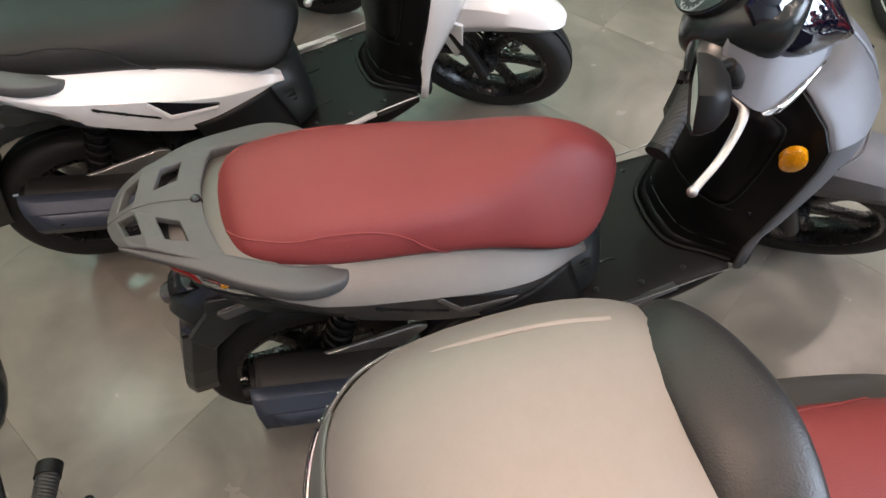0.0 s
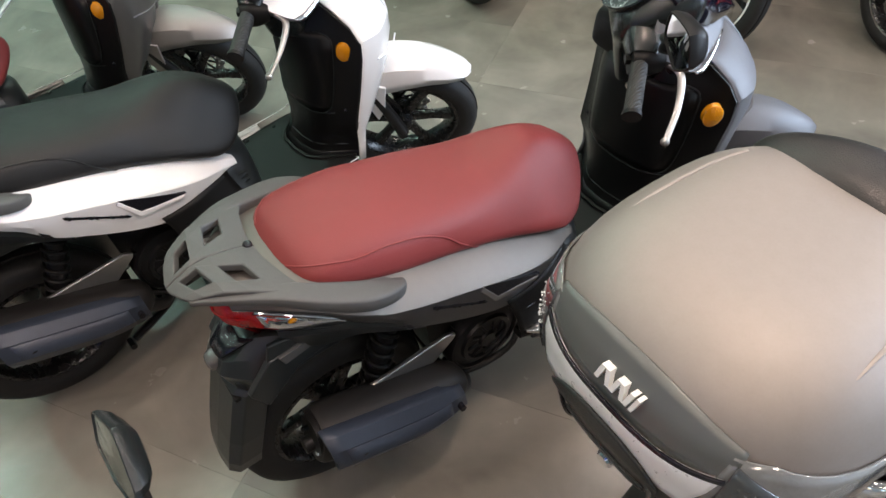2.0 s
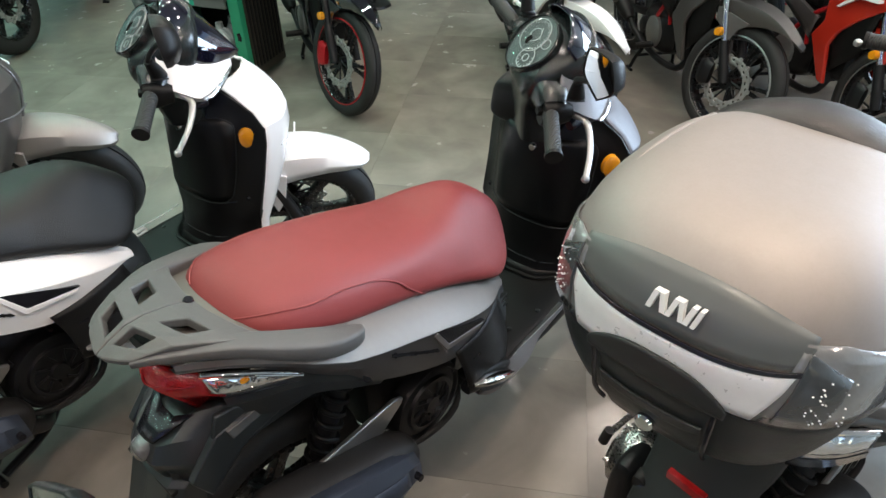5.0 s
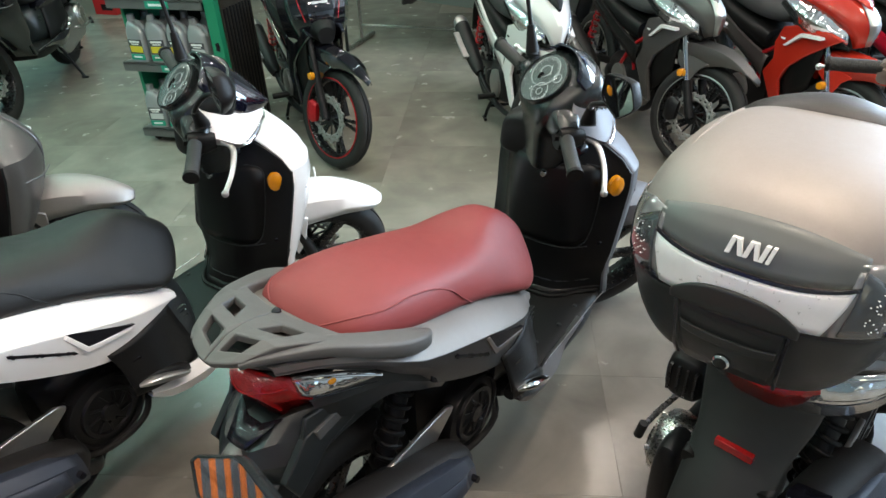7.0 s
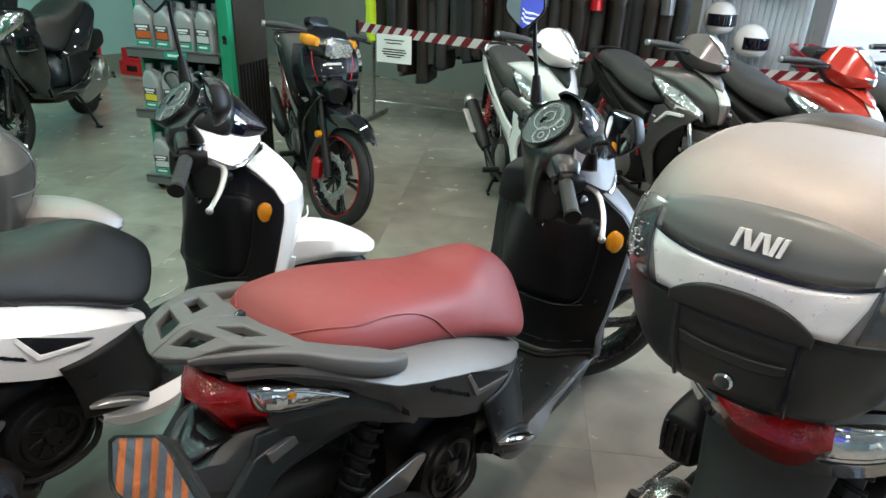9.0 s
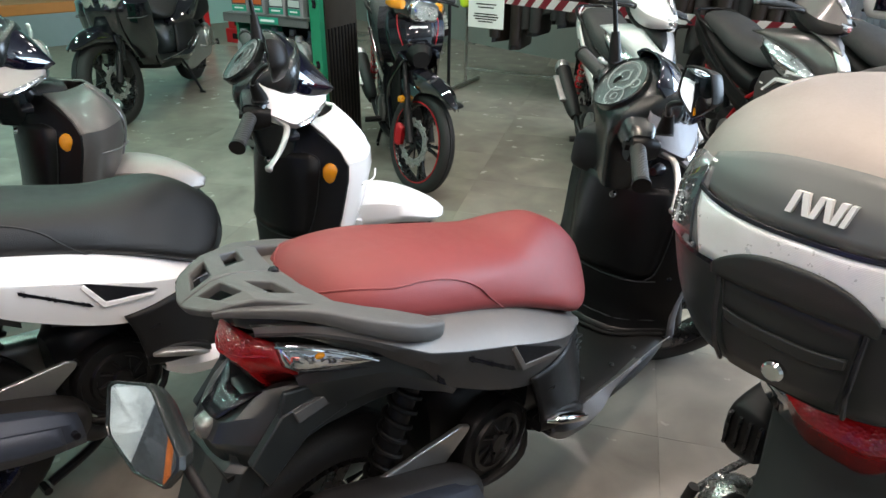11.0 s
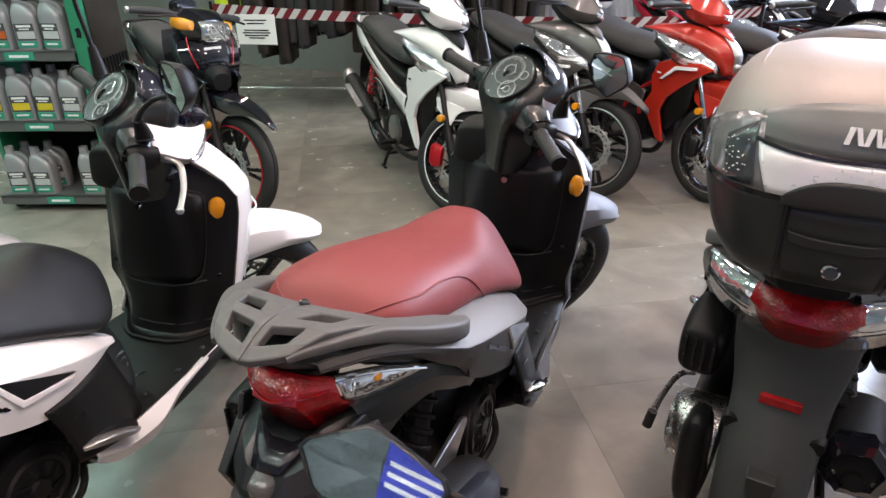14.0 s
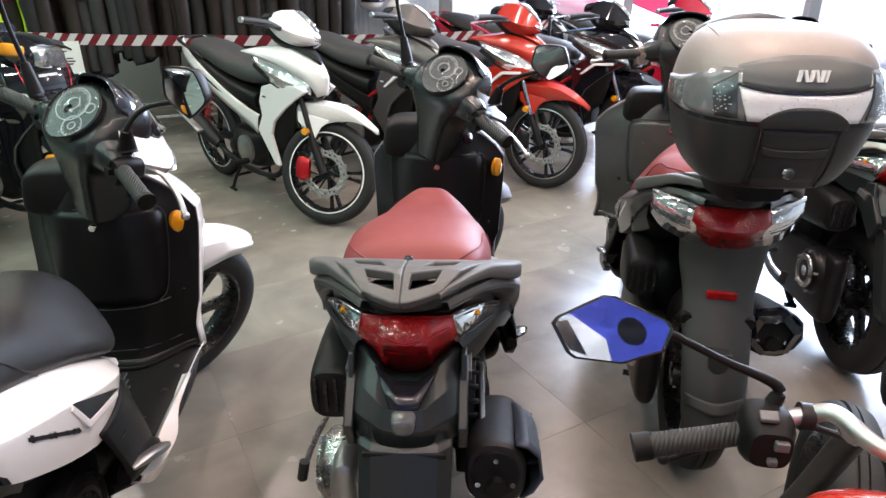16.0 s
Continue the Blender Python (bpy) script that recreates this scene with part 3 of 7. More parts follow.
    for sx in (-1, 1):
        rows = [[(sx * (a - 0.02), y, za - 0.012), (sx * a, y, za), (sx * (a * 0.45 + b * 0.55 + 0.006), y, za * 0.45 + zb * 0.55 + 0.006), (sx * b, y, zb)] for y, a, za, b, zb, c, zc, d, zd in side]
        cover = put("side_cover", Geo().strake(rows, 4), side_paint, root, sharp=24)
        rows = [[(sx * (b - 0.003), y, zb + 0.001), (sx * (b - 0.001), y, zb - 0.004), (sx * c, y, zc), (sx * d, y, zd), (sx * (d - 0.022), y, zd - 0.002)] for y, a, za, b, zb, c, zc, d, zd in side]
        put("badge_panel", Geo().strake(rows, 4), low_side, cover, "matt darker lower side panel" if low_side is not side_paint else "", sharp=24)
        g = Geo()
        g.prism([(-0.042, 0.684), (0.118, 0.600), (-0.004, 0.618)], sx * 0.200, sx * 0.2290)
        vent = put("side_vent", g, DARKLETTER, cover)
        put("vent_blade", Geo().prism([(-0.050, 0.674), (-0.040, 0.680), (-0.004, 0.620), (0.112, 0.597), (0.106, 0.588), (-0.012, 0.606)], sx * 0.200, sx * 0.2305), side_paint, vent, bevel=0.002)
        # sloping script, each letter a few short strokes
        rng = random.Random(3)
        g = Geo()
        for k in range(12):
            y = -0.158 + 0.0105 * k
            z = 0.706 - 0.69 * (y + 0.158)
            h = (0.0085, 0.0045, 0.005, 0.0045, 0.0075, 0.008, 0.0045, 0.005, 0.0065, 0.002, 0.007, 0.007)[k]
            for q in (0, 1):
                yy = y + 0.0042 * q
                g.prism([(yy, z + h - 0.003 * q), (yy + 0.0014, z + h - 0.001 - 0.003 * q), (yy + 0.0022, z - h + 0.002 * q), (yy + 0.0008, z - h + 0.001 + 0.002 * q)], sx * 0.212, sx * (0.2262 + 0.0005 * (k > 4)))
            zz = z + rng.choice((-1, 1)) * h * 0.7
            g.prism([(y, zz + 0.001), (y + 0.006, zz - 0.003), (y + 0.006, zz - 0.0045), (y, zz - 0.0005)], sx * 0.212, sx * (0.2262 + 0.0005 * (k > 4)))
        g.prism([(-0.164, 0.7145), (-0.036, 0.6262), (-0.030, 0.6172), (-0.036, 0.6178), (-0.164, 0.7061)], sx * 0.212, sx * 0.2258)
        put("name_badge", g, badge, cover, "unreadable script badge")
        # charcoal wedge below the lamp and the lower side
        low = (() if hexed else ((-0.450, 0.094, 0.738, 0.102, 0.726, 0.094, 0.705), (-0.38, 0.135, 0.772, 0.145, 0.735, 0.128, 0.672))) + ((-0.31, 0.178, 0.760, 0.182, 0.732, 0.168, 0.692), (-0.24, 0.198, 0.706, 0.199, 0.688, 0.184, 0.655), (-0.205, 0.202, 0.672, 0.203, 0.662, 0.194, 0.640), (-0.17, 0.200, 0.640, 0.200, 0.630, 0.190, 0.612))
        rows = [[(sx * (a - 0.02), pull(y), za + 0.004), (sx * a, pull(y), za), (sx * b, pull(y), zb), (sx * c, pull(y), zc), (sx * (c - 0.03), pull(y), zc)] for y, a, za, b, zb, c, zc in low]
        put("lower_tail_cover", Geo().strake(rows, 4), CHARCOAL, root, "charcoal plastic lower tail", sharp=24)
        put("cover_tab", Geo().prism([(-0.228, 0.700), (-0.212, 0.684), (-0.206, 0.664), (-0.222, 0.676)], sx * 0.196, sx * 0.2095), DARKLETTER, cover)
        if not hexed:
            put("inner_fender", Geo().prism([(-0.47, 0.730), (-0.33, 0.700), (-0.19, 0.612), (-0.21, 0.602), (-0.30, 0.616), (-0.40, 0.622), (-0.47, 0.612), (-0.50, 0.640)], sx * 0.098, sx * 0.109), CHARCOAL, root, bevel=0.003)
        # panel in front of the engine, down to the foot peg
        rows = [[(sx * 0.218, 0.03, 0.558), (sx * 0.216, 0.10, 0.556), (sx * 0.200, 0.17, 0.556), (sx * 0.160, 0.255, 0.545)],
                [(sx * 0.228, 0.045, 0.50), (sx * 0.232, 0.10, 0.49), (sx * 0.215, 0.18, 0.485), (sx * 0.165, 0.27, 0.48)],
                [(sx * 0.240, 0.05, 0.445), (sx * 0.245, 0.11, 0.425), (sx * 0.228, 0.20, 0.40), (sx * 0.172, 0.29, 0.40)],
                [(sx * 0.228, 0.06, 0.405), (sx * 0.235, 0.13, 0.38), (sx * 0.215, 0.22, 0.355), (sx * 0.17, 0.30, 0.345)]]
        front_side = put("lower_side_panel", Geo().patch(rows, 4), PLASTIC, root, solid=0.006)
        put("panel_slot", Geo().box((sx * 0.2265, 0.09, 0.505), (0.012, 0.026, 0.008)), DARKLETTER, front_side)
    rows = [[(-h, y, z - 0.008), (-h * 0.6, y, z + 0.003), (0, y, z + 0.005), (h * 0.6, y, z + 0.003), (h, y, z - 0.008)] for y, z, h in ((-0.465, 0.874, 0.085), (-0.425, 0.868, 0.112), (-0.385, 0.860, 0.134), (-0.345, 0.850, 0.146), (-0.30, 0.834, 0.152))]
    put("tail_top", Geo().strake(rows, 3), side_paint, root)
    # under-seat front panel
    g = Geo()
    g.body([(0.10, 0.33, 0.60, 0.16, 0, 3.4), (0.20, 0.325, 0.60, 0.175, 0.0, 3.4), (0.30, 0.325, 0.575, 0.155, 0.12, 3.0), (0.355, 0.33, 0.55, 0.115, 0.15, 2.6), (0.372, 0.34, 0.53, 0.07, 0.1, 2.4)], N=28)
    for sx in (-1, 1):
        for k in range(3):
            g.box((sx * 0.1475, 0.30, 0.50 - 0.018 * k), (0.010, 0.030, 0.005))
    put("front_seat_panel", g, CHARCOAL, root, "dark plastic panel below the seat")

    # grab rail and luggage rack
    if rack:
        g = Geo()
        for sx in (-1, 1):
            g.tube([(sx * 0.160, -0.200, 0.766), (sx * 0.180, -0.220, 0.783), (sx * 0.187, -0.275, 0.811), (sx * 0.164, -0.345, 0.843), (sx * 0.136, -0.405, 0.872), (sx * 0.108, -0.460, 0.886), (sx * 0.074, -0.518, 0.893), (sx * 0.058, -0.541, 0.890)],
                   [0.014, 0.026, 0.029, 0.026, 0.021, 0.016, 0.012, 0.009], N=20, n=5, flat=0.62, e=5)
        rk = put("luggage_rack", g, RACKGREY, root, "grey cast luggage rack with grab rails", sharp=32)
        # cast plate with four slanted windows
        lines = (((0, -0.566), (0.015, -0.564), (0.046, -0.552), (0.066, -0.538)), ((0, -0.545), (0.012, -0.540), (0.052, -0.525), (0.080, -0.516)), ((0, -0.514), (0.015, -0.508), (0.064, -0.496), (0.096, -0.488)),
                 ((0, -0.482), (0.032, -0.475), (0.082, -0.462), (0.116, -0.452)), ((0, -0.446), (0.049, -0.438), (0.094, -0.428), (0.136, -0.412)), ((0, -0.402), (0.040, -0.400), (0.100, -0.386), (0.152, -0.366)))
        g = Geo()
        for sx in (-1, 1):
            o = len(g.v)
            for line in lines:
                for c, (x, y) in enumerate(line):
                    g.v.append((sx * x, y, float(np.interp(y, (-0.57, -0.535, -0.50, -0.44, -0.36), (0.880, 0.896, 0.908, 0.894, 0.862))) - 0.004 * (c == 3)))
            for r in range(5):
                for c in range(3):
                    if not (c == 1 and r in (1, 3)):
                        q = [o + r * 4 + c, o + r * 4 + c + 1, o + r * 4 + c + 5, o + r * 4 + c + 4]
                        g.f.append(tuple(q if sx > 0 else q[::-1]))
        plate = put("rack_plate", g, RACKGREY, rk, solid=0.017, smooth=False, bevel=0.0035)
        g = Geo()
        g.lathe([(0.0, 0.8965), (0.006, 0.896), (0.009, 0.893), (0.010, 0.880)], (0, -0.408, 0), axis="z", N=14)
        put("rack_bolt", g, DARKLETTER, rk)

    # tail lamp: half width, then place and height of the upper edge, the belly and the lower edge
    if tail == "hex":
        red = ((0, -0.484, 0.828, -0.502, 0.775, -0.474, 0.722), (0.04, -0.482, 0.828, -0.498, 0.775, -0.472, 0.724), (0.066, -0.474, 0.829, -0.486, 0.782, -0.466, 0.745), (0.082, -0.468, 0.824, -0.476, 0.787, -0.464, 0.765), (0.094, -0.460, 0.795, -0.466, 0.787, -0.459, 0.780))
        wing = ((0.058, -0.466, 0.826, -0.474, 0.775, -0.460, 0.722), (0.092, -0.462, 0.829, -0.470, 0.778, -0.452, 0.726), (0.125, -0.446, 0.833, -0.454, 0.785, -0.438, 0.735), (0.158, -0.418, 0.836, -0.426, 0.795, -0.412, 0.748), (0.182, -0.392, 0.838, -0.398, 0.810, -0.390, 0.775))
    else:
        red = ((0.0, -0.494, 0.824, -0.514, 0.778, -0.464, 0.684), (0.036, -0.489, 0.822, -0.507, 0.775, -0.458, 0.686), (0.050, -0.482, 0.818, -0.494, 0.768, -0.450, 0.710), (0.077, -0.462, 0.810, -0.458, 0.768, -0.408, 0.722, 0.018))
        wing = ((0.079, -0.460, 0.810, -0.455, 0.768, -0.404, 0.721, 0.018), (0.105, -0.428, 0.806, -0.433, 0.768, -0.392, 0.727, 0.008), (0.138, -0.380, 0.792, -0.382, 0.766, -0.364, 0.738), (0.168, -0.322, 0.764, -0.322, 0.760, -0.320, 0.756))

    def lens(cols, sides):
        rows = []
        for sx in sides:
            part_ = [[(sx * x, y0, z0), (sx * (x + s_[0] * 0.5 if s_ else x), y1, z1), (sx * (x + s_[0] if s_ else x), y2, z2)] for x, y0, z0, y1, z1, y2, z2, *s_ in cols]
            rows += part_[:0:-1] if (sx < 0 and len(sides) > 1) else part_
        return Geo().strake(rows, 4)
    lamp = put("tail_lamp", lens(red, (-1, 1)), REDLENS, root, "red faceted tail lamp lens", solid=0.010)
    if tail != "hex":
        put("lamp_ridge", Geo().tube([(-0.076, -0.472, 0.788), (-0.045, -0.503, 0.786), (0, -0.520, 0.780), (0.045, -0.503, 0.786), (0.076, -0.472, 0.788)], 0.0022, N=6, n=4), REDLENS, lamp)
    for sx in (-1, 1):
        o = put("rear_indicator", lens(wing, (sx,)), CLEARLENS, lamp, "clear faceted indicator lens", solid=0.008)
        put("lens_ridge", Geo().tube([(sx * (x + 0.002), y1 - 0.006, z1 - 0.012) for x, y0, z0, y1, z1, y2, z2, *s_ in wing[1:]], 0.0014, N=6, n=3), DARKLETTER, o)
        put("lens_edge", Geo().tube([(sx * (x + 0.002), y0 - 0.003, z0 - 0.006) for x, y0, z0, y1, z1, y2, z2, *s_ in wing], 0.0030, N=8, n=3), CHROME, o)
        g = Geo()
        g.ellipsoid((sx * 0.125, -0.440 if hexed else -0.408, 0.785), (0.006, 0.010, 0.006), 10, 8)
        put("bulb", g, AMBER, o)
    if tail == "hex":
        rows = [[(sx * h, y + 0.035 * abs(sx) ** 2, z) for sx in (-1, -0.75, 0, 0.75, 1)] for z, y, h in ((0.730, -0.472, 0.108), (0.67, -0.478, 0.102), (0.60, -0.505, 0.088), (0.54, -0.540, 0.084), (0.40, -0.625, 0.078), (0.31, -0.660, 0.070), (0.270, -0.668, 0.056), (0.250, -0.670, 0.030))]
        guard = put("rear_mudguard", Geo().patch(rows, 4), MUDGREY, root, "dark plastic mudguard flap", solid=0.008)
        put("plate_reflector", Geo().box((0, -0.511, 0.604), (0.074, 0.014, 0.019)), REDLENS, guard, "red bar reflector", bevel=0.002)
        for sx in (-1, 1):
            put("guard_lug", Geo().body([(-0.525, 0.520, 0.548, 0.014, 0, 3, sx * 0.076), (-0.500, 0.515, 0.553, 0.017, 0, 3, sx * 0.076)], N=12), PLASTIC, guard)
        put("plate_bracket", Geo().prism([(-0.026, 0.49), (0.026, 0.49), (0.022, 0.445), (0.008, 0.432), (-0.008, 0.432), (-0.022, 0.445)], -0.612, -0.575, "y"), MUDGREY, guard, bevel=0.003)
        put("guard_step", Geo().patch([[(-0.070, -0.615, 0.372), (0, -0.645, 0.368), (0.070, -0.615, 0.372)], [(-0.068, -0.630, 0.345), (0, -0.664, 0.340), (0.068, -0.630, 0.345)]], 4), MUDGREY, guard, solid=0.006)
    else:
        half = ((0, ((-0.462, 0.688), (-0.500, 0.686), (-0.556, 0.668), (-0.572, 0.640), (-0.566, 0.600))), (0.034, ((-0.456, 0.690), (-0.496, 0.690), (-0.552, 0.670), (-0.570, 0.640), (-0.562, 0.600))), (0.052, ((-0.446, 0.710), (-0.486, 0.706), (-0.534, 0.676), (-0.558, 0.642), (-0.554, 0.600))),
                (0.078, ((-0.426, 0.720), (-0.452, 0.716), (-0.505, 0.682), (-0.535, 0.642), (-0.540, 0.600))), (0.100, ((-0.395, 0.722), (-0.420, 0.716), (-0.470, 0.678), (-0.508, 0.640), (-0.524, 0.600))))
        rows = [[(-x, y, z) for y, z in a] for x, a in half[:0:-1]] + [[(x, y, z) for y, z in a] for x, a in half]
        support = put("lamp_support", Geo().strake(rows, 2), CHARCOAL, root, solid=0.006, sharp=16)
        put("support_inset", Geo().strake([[(-0.058, -0.484, 0.712), (-0.02, -0.504, 0.694), (0.02, -0.504, 0.694), (0.058, -0.484, 0.712)], [(-0.026, -0.556, 0.674), (-0.01, -0.559, 0.673), (0.01, -0.559, 0.673), (0.026, -0.556, 0.674)]], 2), DARKLETTER, support, solid=0.004)
        rows = [[(sx * h, yc + d, z) for sx, d in ((-1, 0.075), (-1, 0.022), (-0.72, 0.004), (0, 0), (0.72, 0.004), (1, 0.022), (1, 0.075))] for z, yc, h in ((0.640, -0.556, 0.078), (0.600, -0.558, 0.080), (0.590, -0.572, 0.081), (0.44, -0.634, 0.079), (0.365, -0.662, 0.074), (0.325, -0.672, 0.066))]
        guard = put("rear_mudguard", Geo().grid(rows), CHARCOAL, root, "dark plastic mudguard flap", solid=0.008, smooth=False, bevel=0.003)
        put("guard_ledge", Geo().box((0, -0.566, 0.585), (0.150, 0.018, 0.012)), PLASTIC, guard, bevel=0.002)
        g = Geo()
        g.body([(-0.584, 0.640, 0.658, 0.010, 0, 2.6), (-0.577, 0.633, 0.667, 0.020, 0, 2.8), (-0.552, 0.630, 0.674, 0.025, 0, 3)], N=20)
        put("plate_lamp", g, DULLLENS, guard, "dull clear plate lamp lens")
        for sx in (-1, 1):
            put("mudguard_stay", Geo().prism([(-0.545, 0.622), (-0.48, 0.690), (-0.36, 0.700), (-0.355, 0.640), (-0.43, 0.628), (-0.52, 0.560)], sx * 0.094, sx * 0.112), CHARCOAL, guard, bevel=0.003)
            put("stay_facet", Geo().prism([(-0.462, 0.690), (-0.352, 0.698), (-0.372, 0.676), (-0.455, 0.664)], sx * 0.108, sx * 0.118), RACKGREY, guard, bevel=0.002)

    # floor board and leg shield
    g = Geo()
    g.body([(0.13, 0.300, 0.345, 0.16, 0, 4), (0.20, 0.285, 0.348, 0.205, 0, 4.5), (0.36, 0.280, 0.350, 0.212, 0, 4.5), (0.52, 0.285, 0.352, 0.212, 0, 4.5), (0.60, 0.295, 0.356, 0.206, 0, 4.5), (0.665, 0.31, 0.358, 0.198, 0, 4)], N=32)
    floor_b = put("floorboard", g, PLASTIC, root, "black ribbed foot board")
    for sx in (-1, 1):
        put("floor_rib", Geo().tube([(sx * 0.178, 0.215, 0.349), (sx * 0.130, 0.235, 0.350), (sx * 0.098, 0.300, 0.351), (sx * 0.080, 0.395, 0.352), (sx * 0.086, 0.42, 0.352)], 0.0028, N=6, n=4), CHARCOAL, floor_b)
        put("edge_line", Geo().tube([(sx * 0.2165, 0.66, 0.366), (sx * 0.2125, 0.60, 0.3625), (sx * 0.2155, 0.44, 0.3605), (sx * 0.219, 0.30, 0.364), (sx * 0.226, 0.25, 0.372)], 0.0018, N=6, n=4), ALLOY if side_paint is not WHITE else WHITE, floor_b)
        for x, y in ((0.130, 0.262), (0.150, 0.34), (0.168, 0.45), (0.165, 0.56), (0.06, 0.33)):
            put("floor_screw", Geo().lathe([(0.0, 0.3555), (0.005, 0.3545), (0.008, 0.350)], (sx * x, y, 0), axis="z", N=10), CHARCOAL, floor_b)
    # height, middle, half width and forward sweep of the edge
    tab = ((0.350, 0.545, 0.204, 0.135), (0.366, 0.572, 0.198, 0.118), (0.405, 0.592, 0.193, 0.100), (0.445, 0.602, 0.196, 0.085), (0.492, 0.609, 0.210, 0.072), (0.60, 0.619, 0.217, 0.095), (0.70, 0.626, 0.224, 0.112), (0.748, 0.631, 0.222, 0.114), (0.786, 0.640, 0.194, 0.100), (0.825, 0.650, 0.150, 0.070), (0.868, 0.666, 0.098, 0.030))
    tab = tuple((z, y, h * broad, d) for z, y, h, d in tab)
    bow = lambda u: float(np.interp(u, (0, 0.35, 0.55, 0.8, 0.92, 1.0), (0, 0.06, 0.27, 0.76, 0.93, 1.0)))

    def skin(x, z):
        """The shield's rear face: y at a place across and up."""
        k = [float(np.interp(z, [t[0] for t in tab], [t[i] for t in tab])) for i in (1, 2, 3)]
        return k[0] + k[2] * bow(min(1.0, abs(x) / k[1]))
    us = (0, 0.2, 0.35, 0.5, 0.62, 0.75, 0.88, 0.96, 1.0)
    rows = [[(u * h, y + d * bow(abs(u)), z) for z, y, h, d in tab] for u in [-a for a in us[:0:-1]] + list(us)]
    rim = lambda sx: [(sx * (h + 0.001), y + d + 0.022, z) for z, y, h, d in tab]
    shield = put("leg_shield", Geo().grid([rim(-1)] + rows + [rim(1)]), inner, root, "textured inner leg shield", solid=0.010, sharp=28)
    # moulded step where the shield meets the foot board
    xs_ = (-0.19, -0.15, -0.11, -0.07, -0.03, 0.0, 0.03, 0.07, 0.11, 0.15, 0.19)
    put("shield_step", Geo().tube([(x, skin(x, 0.352) - 0.006, 0.358) for x in xs_], 0.0065, N=8, n=4, flat=0.8), PLASTIC, shield)
    put("step_line", Geo().tube([(x * 0.86, skin(x * 0.86, 0.395) - 0.006, 0.392) for x in xs_], 0.0022, N=6, n=4), CHARCOAL, shield)
    lid_rows = ((0.522, 0.128), (0.545, 0.146), (0.62, 0.157), (0.72, 0.162), (0.762, 0.156), (0.782, 0.128))
    lid = put("glove_box_lid", Geo().grid([[(u * h, skin(u * h, z) - 0.007, z) for z, h in lid_rows] for u in (-1, -0.8, -0.6, -0.35, 0, 0.35, 0.6, 0.8, 1)]), inner, shield, solid=0.008, sharp=40)
    ring_ = [(-h, z) for z, h in lid_rows] + [(0, 0.788)] + [(h, z) for z, h in lid_rows[::-1]]
    put("lid_edge", Geo().tube([(x, skin(x, z) - 0.0115, z) for x, z in ring_], 0.0018, N=6, n=4), CHARCOAL, lid)
    put("lid_crease", Geo().tube([(x, skin(x, 0.508) - 0.004, 0.508 + 0.25 * (x / 0.16) ** 2 * 0.05) for x in xs_[1:-1]], 0.0022, N=6, n=3), CHARCOAL, lid)
    for sx in (-1, 1):
        put("shield_screw", Geo().lathe([(0.0, -0.004), (0.006, -0.003), (0.008, 0.006)], axis="y", N=10).xf(Matrix.Translation((sx * 0.178, skin(0.178, 0.53) - 0.006, 0.53))), DARKLETTER, shield)
    g = Geo()
    g.lathe([(0.004, 0.612), (0.009, 0.612), (0.012, 0.618), (0.012, 0.640)], (0, 0, 0.745), axis="y", N=16)
    put("lock", g, CHROME, lid, "round steel lock")
    g = Geo()
    g.body([(0.655, 0.775, 0.868, 0.105, 0.05, 5, -0.062), (0.668, 0.765, 0.888, 0.118, 0.08, 5, -0.062), (0.74, 0.775, 0.900, 0.118, 0.10, 5, -0.062), (0.80, 0.80, 0.885, 0.09, 0.10, 4, -0.04)], N=32)
    put("shield_top", g, PLASTIC, shield)
    g = Geo()
    g.lathe([(0.006, 0.628), (0.011, 0.628), (0.016, 0.640), (0.018, 0.66)], (0.10, 0, 0.835), axis="y", N=16)
    put("ignition_lock", g, DARKLETTER, shield)
    g = Geo()
    g.lathe([(0.0, -0.006), (0.020, -0.005), (0.025, -0.001), (0.026, 0.012)], axis="y", N=24)
    g.xf(Matrix.Translation(reflector) @ Matrix.Rotation(radians(58), 4, "Z") @ Matrix.Diagonal((1, 1, 1.25, 1)))
    put("side_reflector", g, AMBER, shield, "flat oval amber reflector")
    # painted apron
    zs = ((0.345, 0.672, 0.702, 0.209), (0.40, 0.688, 0.735, 0.200), (0.45, 0.690, 0.790, 0.202), (0.495, 0.688, 0.850, 0.213), (0.60, 0.720, 0.930, 0.220), (0.70, 0.744, 0.962, 0.227), (0.752, 0.751, 0.958, 0.225), (0.790, 0.746, 0.940, 0.197), (0.830, 0.728, 0.910, 0.154), (0.872, 0.704, 0.868, 0.102))
    zs = tuple((z, y0, y1, h * broad) for z, y0, y1, h in zs)
    for sx in (-1, 1):
        rows = [[(sx * (h - 0.004), y0 - 0.004, z) for z, y0, y1, h in zs], [(sx * h, y0 + 0.016, z) for z, y0, y1, h in zs], [(sx * h * 0.93, y0 * 0.62 + y1 * 0.38, z - 0.004) for z, y0, y1, h in zs], [(sx * h * 0.66, y0 * 0.26 + y1 * 0.74, z) for z, y0, y1, h in zs], [(sx * h * 0.42, y0 * 0.12 + y1 * 0.88, z) for z, y0, y1, h in zs]]
        side_ = put("apron_side", Geo().strake(rows, 4), apron_paint, root, solid=0.008, sharp=26)
        put("apron_line", Geo().tube([(sx * 0.222, 0.80, 0.672), (sx * 0.200, 0.87, 0.668), (sx * 0.150, 0.925, 0.672)], 0.003, N=6, n=4), DARKGREY if apron_paint is not WHITE else WHITE, side_)
